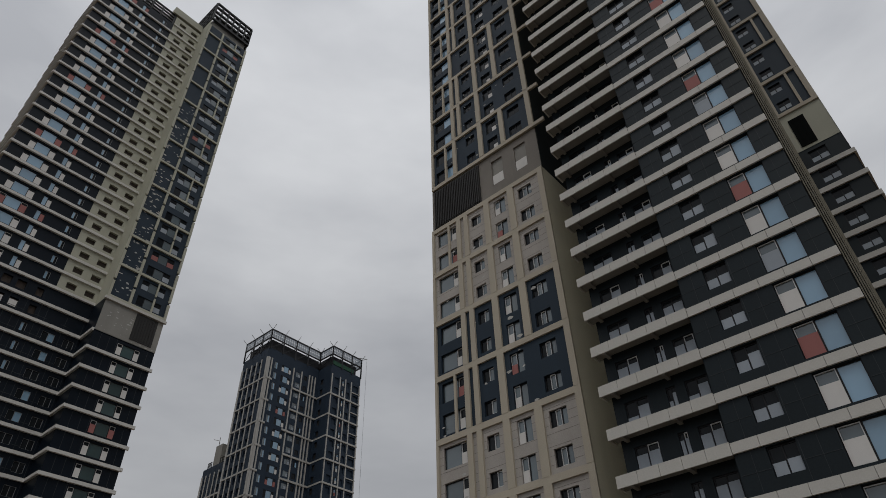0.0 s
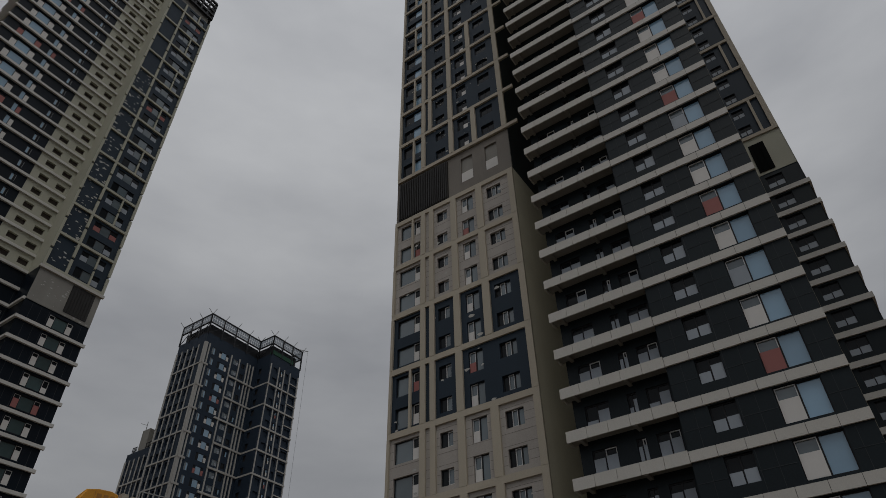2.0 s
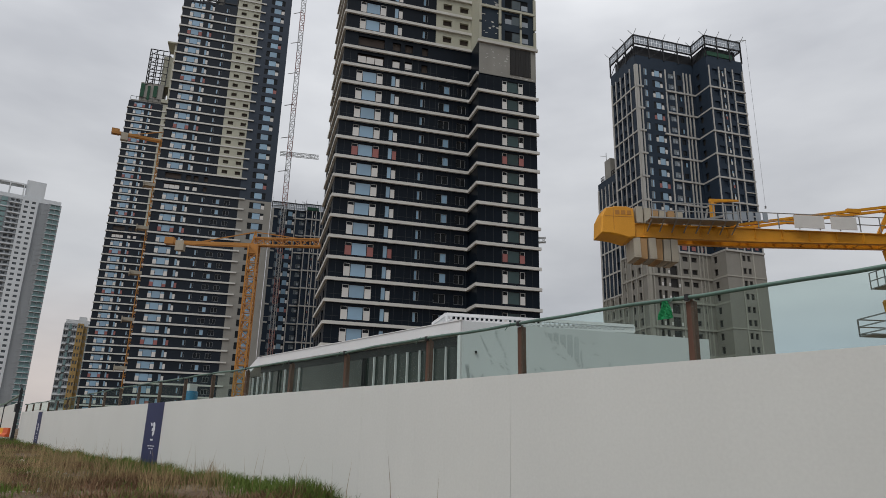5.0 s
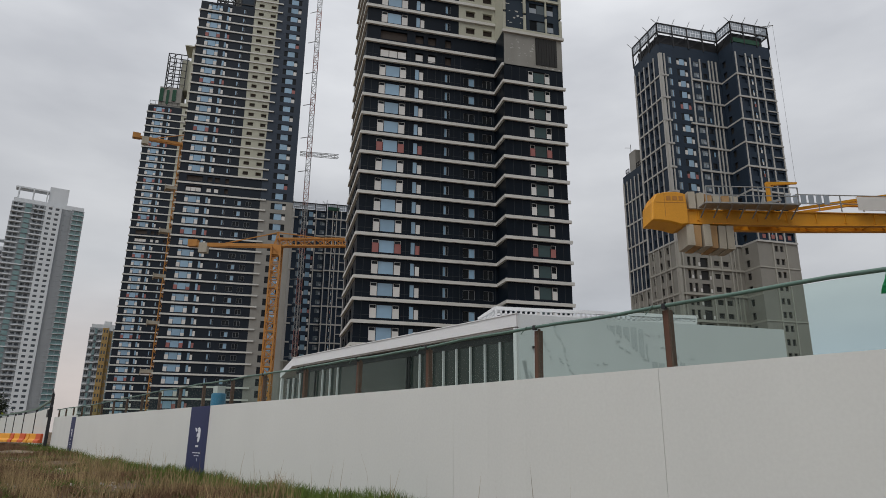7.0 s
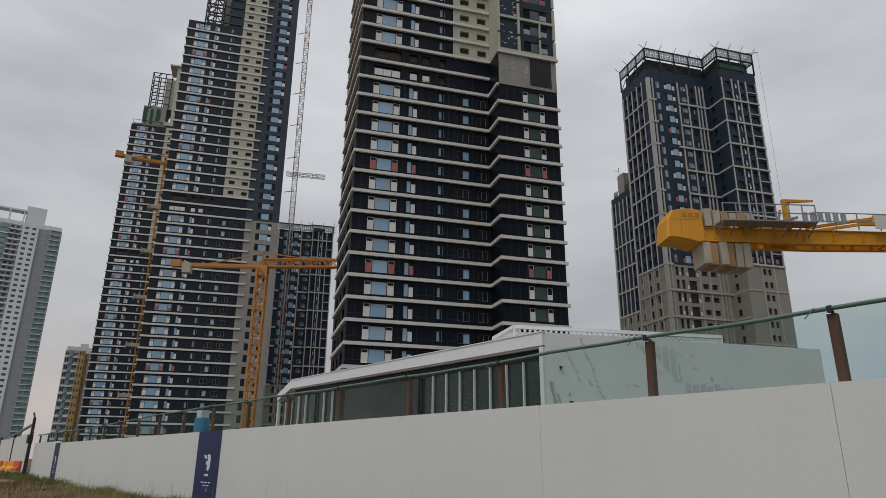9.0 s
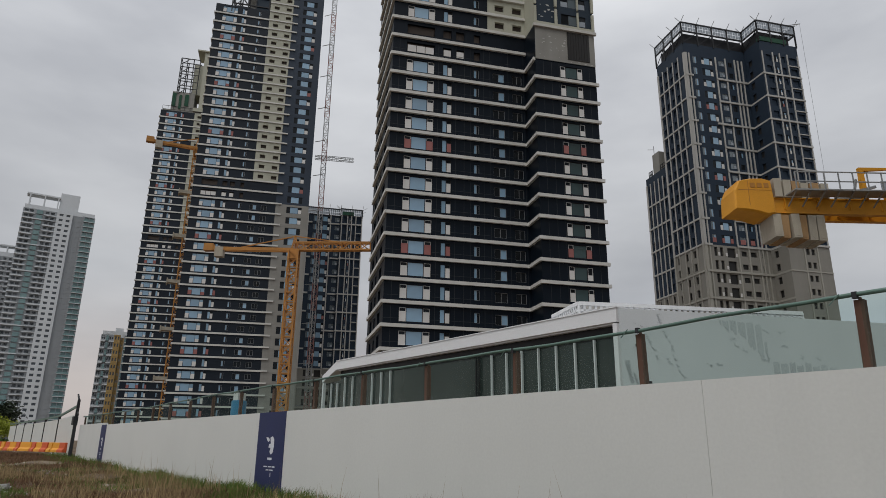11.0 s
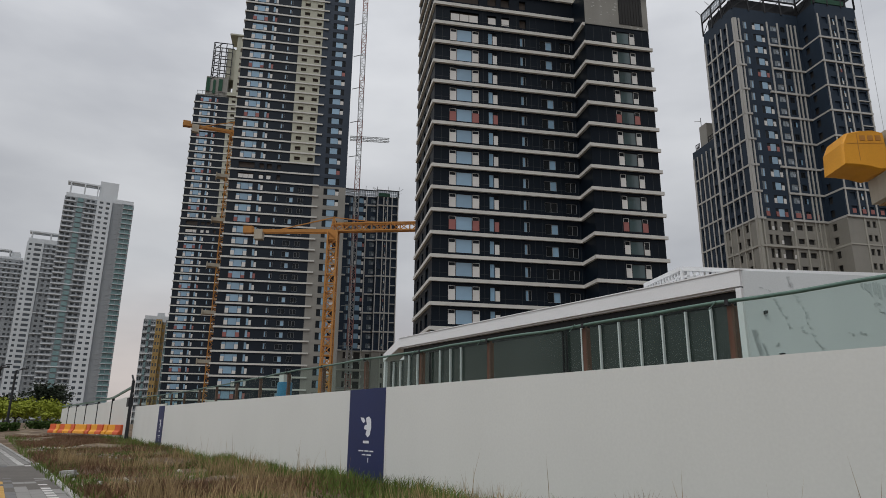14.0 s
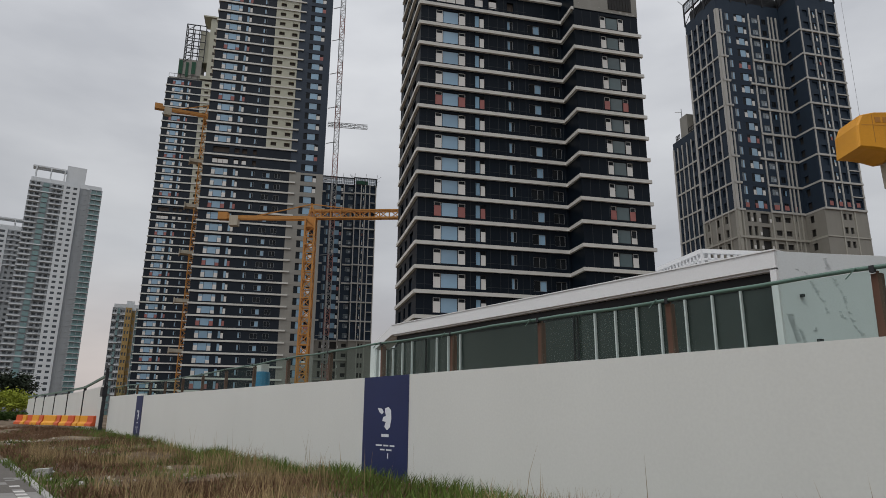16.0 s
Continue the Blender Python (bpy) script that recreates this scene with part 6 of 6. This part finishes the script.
def tank():
    T = thing("water_tank", pose(-111.7, 58.4, 0), "blue plastic water tank on a stand behind the fence", "tank")
    bm = bmesh.new()
    bmesh.ops.create_cone(bm, segments=24, radius1=1.2, radius2=1.17, depth=3.1, cap_ends=True)
    bmesh.ops.bevel(bm, geom=[e for e in bm.edges if abs(e.verts[0].co.z - e.verts[1].co.z) < 0.01], offset=0.1, segments=2, affect="EDGES")
    bmesh.ops.translate(bm, verts=bm.verts, vec=(0, 0, 6.46))
    me = bpy.data.meshes.new("barrel")
    bm.to_mesh(me)
    bm.free()
    me.materials.append(BLUE_TANK)
    part("barrel", me, T)
    lid = Shape(BOARD)
    lid.box(-0.7, 0.7, -0.7, 0.7, 8.0, 9.2)
    part("lid", lid, T, "pale cover")
    st = Shape(GALV)
    st.box(-1.6, 1.6, -1.6, 1.6, 4.75, 4.91)
    for sx in (-1.0, 1.0):
        for sy in (-1.0, 1.0):
            st.beam((sx, sy, 0), (sx, sy, 4.8), 0.1)
    part("stand", st, T, "steel stand")


tank()


# ---- plastic barriers by the far fence ----
def barrier(m, mat, label):
    bm = bmesh.new()
    prof = ((-0.28, 0), (0.28, 0), (0.26, 0.25), (0.12, 0.4), (0.09, 0.95), (-0.09, 0.95), (-0.12, 0.4), (-0.26, 0.25))
    a = [bm.verts.new((-0.40, y, z * 0.74)) for y, z in prof]
    b = [bm.verts.new((0.40, y, z * 0.74)) for y, z in prof]
    for i in range(len(prof)):
        j = (i + 1) % len(prof)
        bm.faces.new((a[i], a[j], b[j], b[i]))
    bm.faces.new(a[::-1])
    bm.faces.new(b)
    bmesh.ops.recalc_face_normals(bm, faces=bm.faces)
    bmesh.ops.bevel(bm, geom=bm.edges[:], offset=0.02, segments=1, affect="EDGES")
    me = bpy.data.meshes.new("road_barrier")
    bm.to_mesh(me)
    bm.free()
    me.materials.append(mat)
    ob = new("road_barrier", me)
    ob.matrix_basis = m
    return tagged(ob, label, "road barrier", "barriers along the far fence")


for i in range(13):
    red = i in (0, 3, 5, 8, 10, 12)
    p, q = Vector((-68.9, 19.6, 0)), Vector((-79.8, 18.2, 0))
    d = p.lerp(q, i / 12)
    m = pose(d.x, d.y, 0.67, 0, 0, -172 + 9 * math.sin(i * 2.2))
    barrier(m, BAR_RED if red else BAR_ORANGE, "red plastic road barrier" if red else "orange plastic road barrier")


# ---- planting at the road's far end ----
LEAF_LIGHT = material("young_leaves", (0.27, 0.31, 0.04), 0.7, 0, 2, 0.35, 0, 0, 0.2)
LEAF_DARK = material("pine_needles", (0.022, 0.032, 0.018), 0.8, 0, 2, 0.4, 0, 0, 0.2)
LEAF_HEDGE = material("hedge_leaves", (0.04, 0.075, 0.015), 0.7, 0, 2, 0.4, 0, 0, 0.2)
BARK = material("bark", (0.06, 0.045, 0.035), 0.9, 0, 3, 0.3, 0.5)
GRASS_GREEN = material("green_grass", (0.1, 0.148, 0.03), 0.75, 0, 1.5, 0.45, 0, 0, 0.2, 0, 3)
GRASS_DRY = material("dry_stalks", (0.32, 0.235, 0.125), 0.85, 0, 1.5, 0.55, 0, 0, 0.2, 0, 3)
GRASS_WEED = material("low_weed_leaves", (0.085, 0.115, 0.03), 0.8, 0, 1.5, 0.45, 0, 0, 0.2, 0, 3)
GRASS_BROWN = material("brown_weeds", (0.165, 0.098, 0.058), 0.9, 0, 1.5, 0.4, 0, 0, 0.2, 0, 3)
PAVER = material("grey_paving_block", (0.24, 0.235, 0.225), 0.85, 0, 2, 0.15, 0.3, 0, 0.3, 0.5)
PAVER_DARK = material("dark_paving_strip", (0.15, 0.15, 0.15), 0.85, 0, 2, 0.15, 0.3, 0, 0.3, 0.5)
PAVER_WHITE = material("white_marking_block", (0.58, 0.57, 0.55), 0.8, 0, 2, 0.1, 0.2, 0, 0.3, 0.3)
TACTILE = material("ochre_tactile_tile", (0.48, 0.29, 0.085), 0.8, 0, 2, 0.12, 0.2, 0, 0.3, 0.3)
KERB = material("granite_kerb", (0.36, 0.355, 0.34), 0.8, 0, 3, 0.2, 0.3, 0, 0.3, 0.4)
BED = material("sand_bed", (0.11, 0.10, 0.09), 0.95, 0, 3, 0.2, 0.4)
ASPHALT = material("asphalt", (0.05, 0.05, 0.052), 0.9, 0, 2, 0.2, 0.5)
CAR_RED = material("red_car_paint", (0.42, 0.02, 0.02), 0.3, 0, 1, 0.05)


def leaf_cloud(rng, centre, radii, count, size, mat, flat=1.0):
    """Many small tilted leaves in clumps inside an ellipsoid, with gaps."""
    s = Shape(mat)
    clumps = []
    for i in range(max(6, count // 60)):
        v = Vector((rng.gauss(0, 1), rng.gauss(0, 1), rng.gauss(0, 1))).normalized() * rng.uniform(0.35, 1.0)
        clumps.append(Vector((v.x * radii[0], v.y * radii[1], v.z * radii[2])) + Vector(centre))
    for i in range(count):
        c = rng.choice(clumps)
        r = min(radii) * 0.33
        p = c + Vector((rng.gauss(0, r), rng.gauss(0, r), rng.gauss(0, r * 0.7 * flat)))
        a = Vector((rng.uniform(-1, 1), rng.uniform(-1, 1), rng.uniform(-0.5, 0.5))).normalized() * size * rng.uniform(0.6, 1.4)
        b = a.cross(Vector((rng.uniform(-1, 1), rng.uniform(-1, 1), rng.uniform(-1, 1)))).normalized() * size * 0.6
        s.quad(tuple(p - a - b), tuple(p + a - b), tuple(p + a + b), tuple(p - a + b))
    return s


def tree(m, label, seed, trunk, radii, count, size, mat):
    rng = random.Random(seed)
    T = thing("tree", m, label, "tree", "roadside trees")
    s = Shape(BARK)
    s.beam((0, 0, -0.3), (0.1, 0.05, trunk), 0.16, 0, 0.10)
    for i in range(7):
        a = i * 2.4
        s.beam((0.08, 0.04, trunk * (0.7 + 0.04 * i)), (math.cos(a) * radii[0] * 0.6, math.sin(a) * radii[1] * 0.6, trunk + radii[2] * rng.uniform(0.3, 1.2)), 0.07, 0, 0.02)
    part("trunk", s, T, "brown trunk with limbs")
    part("crown", leaf_cloud(rng, (0, 0, trunk + radii[2] * 0.75), radii, count, size, mat), T)
    return T


for i, (x, y, rz, r) in enumerate(((-112.0, 17.0, 1.3, 2.6), (-118.0, 20.5, 1.2, 2.8), (-124.0, 24.6, 1.3, 3.0), (-112.5, 12.5, 1.5, 3.0), (-131.0, 30.2, 1.4, 2.6))):
    tree(pose(x, y, 0.9, 0, 0, 40 * i), "broad low roadside tree with fresh yellow-green leaves", 20 + i, 1.3, (r, r, rz), 2600, 0.13, LEAF_LIGHT)
tree(pose(-142.0, 32.5, 0.9), "dark pine with a wide irregular crown", 40, 3.2, (3.4, 3.4, 1.9), 2600, 0.16, LEAF_DARK)
tree(pose(-143.0, 27.0, 0.9), "small dark pine behind the road", 41, 2.5, (2.2, 2.2, 1.2), 1200, 0.15, LEAF_DARK)


def hedge(m, length, label, seed):
    rng = random.Random(seed)
    s = Shape(LEAF_HEDGE)
    for i in range(int(length * 260)):
        p = Vector((rng.uniform(0, length), rng.uniform(-0.55, 0.55), rng.uniform(0.0, 0.75) ** 0.7))
        a = Vector((rng.uniform(-1, 1), rng.uniform(-1, 1), rng.uniform(-1, 1))).normalized() * 0.09
        b = a.cross(Vector((rng.uniform(-1, 1), rng.uniform(-1, 1), rng.uniform(-1, 1)))).normalized() * 0.06
        s.quad(tuple(p - a - b), tuple(p + a - b), tuple(p + a + b), tuple(p - a + b))
    ob = part("hedge", s, None, "", m)
    return tagged(ob, label, "hedge", "clipped hedges")


hedge(pose(-88.0, 14.5, 0.6, 0, 0, 113), 3.4, "clipped green hedge beside the pavement", 3)
hedge(pose(-96.0, 20.0, 0.75, 0, 0, 125), 4.0, "clipped green hedge before the far fence", 4)


def street_lamp(m, h, label):
    L = thing("street_lamp", m, label, "street lamp", "street lamps")
    s = Shape(STEEL_DARK)
    s.beam((0, 0, -0.2), (0, 0, h), 0.09, 0, 0.06)
    s.beam((0, 0, h), (0.9, 0, h + 0.15), 0.04)
    part("pole", s, L, "dark steel pole")
    s = Shape(STEEL_DARK)
    s.box(0.7, 1.3, -0.12, 0.12, h + 0.1, h + 0.2)
    part("lamp_head", s, L)


street_lamp(pose(-91.5, 17.2, 0.6, 0, 0, 30), 5.6, "dark street lamp pole by the pavement")
street_lamp(pose(-99.5, 17.4, 0.7, 0, 0, 30), 6.4, "dark street lamp pole by the hedge")
street_lamp(pose(-84.0, 14.2, 0.55, 0, 0, 30), 5.2, "thin dark street lamp pole by the verge")


def red_car():
    C = thing("car", pose(-113.0, 14.2, 0.88, 0, 0, 100), "small red parked car behind the hedge", "car")
    bm = bmesh.new()
    prof = ((-1.9, 0.35), (-1.95, 0.75), (-1.2, 0.9), (-0.6, 1.4), (0.8, 1.42), (1.4, 0.95), (1.9, 0.85), (1.95, 0.35))
    loops = [[bm.verts.new((x, y, z if abs(y) < 0.8 or z < 1 else z - 0.05)) for x, z in prof] for y in (-0.82, -0.7, 0.7, 0.82)]
    for a, b in zip(loops, loops[1:]):
        for i in range(len(prof)):
            j = (i + 1) % len(prof)
            bm.faces.new((a[i], a[j], b[j], b[i]))
    bm.faces.new(loops[0][::-1])
    bm.faces.new(loops[-1])
    bmesh.ops.recalc_face_normals(bm, faces=bm.faces)
    me = bpy.data.meshes.new("body")
    bm.to_mesh(me)
    bm.free()
    me.materials.append(CAR_RED)
    part("body", me, C, "red body")
    for x in (-1.2, 1.2):
        for y in (-0.8, 0.8):
            bm = bmesh.new()
            bmesh.ops.create_cone(bm, segments=16, radius1=0.32, radius2=0.32, depth=0.2, cap_ends=True, matrix=Matrix.Rotation(radians(90), 4, "X"))
            me = bpy.data.meshes.new("wheel")
            bm.to_mesh(me)
            bm.free()
            me.materials.append(STEEL_DARK)
            part("wheel", me, C, "", pose(x, y, 0.32))
    box_part("window", C, GLASS, -0.55, 0.75, -0.835, -0.825, 0.98, 1.3)


red_car()


# ---- verge plants ----
def blades(name, label, mat, spots, seed, h0, h1, w, lean):
    rng = random.Random(seed)
    s = Shape(mat)
    for sx, nx, k in spots:
        z = verge_height(sx, nx) - 0.03
        p = at(sx, nx, z)
        h = rng.uniform(h0, h1) * k
        a = rng.uniform(0, 6.283)
        t = Vector((math.cos(a), math.sin(a), 0)) * w
        l = Vector((rng.gauss(0, lean), rng.gauss(0, lean), 0)) * h
        mid = p + l * 0.35 + Vector((0, 0, h * 0.55))
        tip = p + l + Vector((0, 0, h))
        kk = len(s.v)
        s.v += [tuple(p - t), tuple(p + t), tuple(mid + t * 0.7), tuple(mid - t * 0.7), tuple(tip)]
        s.f += [(kk, kk + 1, kk + 2, kk + 3), (kk + 3, kk + 2, kk + 4)]
        s.m += [0, 0]
    ob = part(name, s)
    return tagged(ob, label, "grass", "", "stuff")


def patch(x, y, f, seed):
    return noise.noise(Vector((x * f, y * f, seed)))


rng = random.Random(11)
green, brown, dry, tall = [], [], [], []
while len(green) < 17000:
    s, n = 20 + 56 * rng.random() ** 1.25, rng.uniform(1.2, 8.3)
    want = max(0.0, (n - 6.2) / 1.6) + max(0.0, (2.6 - n) / 2.2) * 0.55 + max(0.0, patch(s, n, 0.35, 1.0)) * 0.9
    if rng.random() < want * (1.0 if s < 46 else 0.3):
        green.append((s, n, 1.0 if n > 6.5 else 0.7))
while len(brown) < 44000:
    s, n = 20 + 56 * rng.random() ** 1.2, rng.uniform(1.5, 8.2)
    bare = patch(s, n, 0.28, 7.0)
    if bare > -0.12 and rng.random() < 0.9 - max(0.0, (n - 6.8)) * 0.5:
        brown.append((s, n, 0.6 + max(0, bare)))
while len(dry) < 4200:
    s, n = 22 + 30 * rng.random() ** 1.1, rng.uniform(1.9, 6.9)
    if patch(s, n, 0.62, 12.0) > 0.12 + 0.3 * rng.random():
        dry.append((s, n, 1.0))
for i in range(14000):
    s, n = rng.uniform(-16, 21), rng.uniform(1.3, 8.3)
    (green if patch(s, n, 0.35, 1.0) > 0.1 or n > 7 else brown).append((s, n, 0.8))
for i in range(70):
    tall.append((rng.uniform(15, 48), rng.uniform(5.5, 8.0), 1.0))
blades("green_grass", "green grass tufts along the fence foot", GRASS_GREEN, green, 1, 0.12, 0.42, 0.011, 0.38)
blades("brown_weeds", "brown withered weeds on the verge", GRASS_BROWN, brown, 2, 0.10, 0.34, 0.012, 0.5)
blades("dry_stalks", "pale dry upright stalks", GRASS_DRY, dry, 3, 0.25, 0.75, 0.007, 0.24)
weeds = []
while len(weeds) < 5200:
    s, n = 24 + 34 * rng.random(), rng.uniform(1.6, 7.6)
    if patch(s, n, 0.9, 31.0) > 0.22:
        weeds.append((s, n, 0.7 + 0.5 * rng.random()))
blades("low_weeds", "broad low green weeds in clumps", GRASS_WEED, weeds, 6, 0.06, 0.22, 0.02, 0.9)
litter = []
while len(litter) < 9000:
    s, n = 22 + 40 * rng.random(), rng.uniform(1.5, 8.0)
    if patch(s, n, 0.7, 44.0) > -0.05:
        litter.append((s, n, 1.0))
blades("straw_litter", "broken straw lying on the soil", GRASS_DRY, litter, 7, 0.03, 0.12, 0.006, 2.6)
blades("tall_stalks", "single tall dry stalks before the fence", GRASS_DRY, tall, 4, 0.7, 1.25, 0.006, 0.12)

def rubble():
    """Small stones and mortar crumbs in the bare patches."""
    rng = random.Random(17)
    s = Shape(KERB, BALLAST)
    made = 0
    while made < 420:
        a, b = rng.uniform(24, 64), rng.uniform(1.7, 5.2)
        if patch(a, b, 0.28, 7.0) > -0.02:
            continue
        p = at(a, b, verge_height(a, b) - 0.01)
        r = 0.02 + 0.07 * rng.random() ** 3
        k = len(s.v)
        s.box(-r, r, -r * 0.7, r * 0.7, 0, r * 0.8, made % 2)
        for q in range(8):
            v = s.v[k + q]
            f = 1.0 if v[2] == 0 else 0.6
            s.v[k + q] = (p.x + v[0] * f * rng.uniform(0.7, 1.3), p.y + v[1] * f * rng.uniform(0.7, 1.3), p.z + v[2] * rng.uniform(0.7, 1.2))
        made += 1
    tagged(part("rubble", s), "grey stones and crumbs in bare soil", "rubble", "", "stuff")


rubble()
p, q = at(37.6, 3.5, verge_height(37.6, 3.5) + 0.03), at(36.0, 4.6, verge_height(36.0, 4.6) + 0.05)
plank = Shape(BARK)
plank.beam(p, q, 0.035)
tagged(part("plank", plank), "weathered brown plank lying among dry stalks", "plank")

# loose block on the verge
for bs, bn, bz, turn in ((40.4, 1.75, 0.0, 35), (40.8, 1.9, 0.0, 80), (40.55, 1.8, 0.1, 50)):
    box_ = Shape(KERB)
    box_.box(-0.2, 0.2, -0.1, 0.1, 0, 0.1)
    p = at(bs, bn, verge_height(bs, bn))
    tagged(part("loose_block", box_, None, "", pose(p.x, p.y, p.z - 0.01 + bz, 3, -4, turn)), "loose grey paving block piled in the grass", "paving block", "piled blocks")

# ---- pavement ----
road = Shape(ASPHALT)
for a, b in ((-60, 45), (45, 116), (116, 500)):
    q = [at(a, -14, rise(a) - 0.03), at(b, -14, rise(b) - 0.03), at(b, -3.6, rise(b) - 0.03), at(a, -3.6, rise(a) - 0.03)]
    road.quad(*[tuple(v) for v in q[::-1]])
tagged(part("road", road), "dark asphalt road beside the pavement", "road", "", "structure")

def bend(s):
    """The pavement drifts towards the fence, jogs back at a joint and bends away."""
    if s > 46.5:
        return max(-1.0, 0.15 - 0.035 * (s - 46.5))
    return max(0.0, 0.07 + 0.017 * (s - 30))


pave = thing("pavement", pose(0, 0, 0), "grey block pavement with an ochre tactile strip", "pavement", "", "structure")
bed = Shape(BED)
for a, b in ((-60, 26), (26, 46.5), (46.501, 60), (60, 80)):
    q = [at(a, -3.4, rise(a) - 0.012), at(b, -3.4, rise(b) - 0.012), at(b, 1.22 + bend(b), rise(b) - 0.012), at(a, 1.22 + bend(a), rise(a) - 0.012)]
    bed.quad(*[tuple(v) for v in q[::-1]])
part("sand_bed", bed, pave, "dark jointing sand")
rest = Shape(PAVER, PAVER_DARK, PAVER_WHITE, TACTILE, KERB)
MATS = (PAVER, PAVER_DARK, PAVER_WHITE, TACTILE, KERB)
rows = [(-3.05 + 0.3 * i, 0.3, 0) for i in range(8)] + [(-0.65 + 0.3 * i, 0.3, 3) for i in range(2)] + [(-0.05, 0.20, 1), (0.15, 0.26, 0), (0.41, 0.26, 0), (0.67, 0.20, 2), (0.87, 0.20, 0), (1.07, 0.14, 4)]
made = 0
rng = random.Random(5)
tiles = {}
for n0, w, mi in rows:
    ln = 1.0 if mi == 4 else 0.3 if mi in (2, 3) else 0.6
    s = -16.0 + rng.uniform(0, 0.3)
    i = 0
    while s < 80:
        mat_i = mi if mi != 2 or i % 2 == 0 else 0
        top = 0.03 if mi == 4 else rng.uniform(-0.002, 0.004)
        m = along(s, n0 + bend(s), rise(s) + 0.0)
        if 26 < s < 40 and n0 > -0.7 and made < 300:
            key = (mat_i, w, ln)
            if key not in tiles:
                t = Shape(MATS[mat_i])
                t.box(-ln + 0.008, 0, 0.004, w - 0.004, -0.05, 0.0)
                tiles[key] = t.mesh("paving_block")
            part("kerb_stone" if mi == 4 else "paving_block", tiles[key], pave, "", m @ pose(0, 0, top))
            made += 1
        else:
            t = Shape()
            t.box(-ln + 0.008, 0, 0.004, w - 0.004, -0.05, top, mat_i)
            t.turned(m)
            kk = len(rest.v)
            rest.v += t.v
            rest.f += [tuple(kk + j for j in f) for f in t.f]
            rest.m += t.m
        s += ln
        i += 1
tagged(part("paving", rest, pave, "paving blocks further along"), kind="stuff")
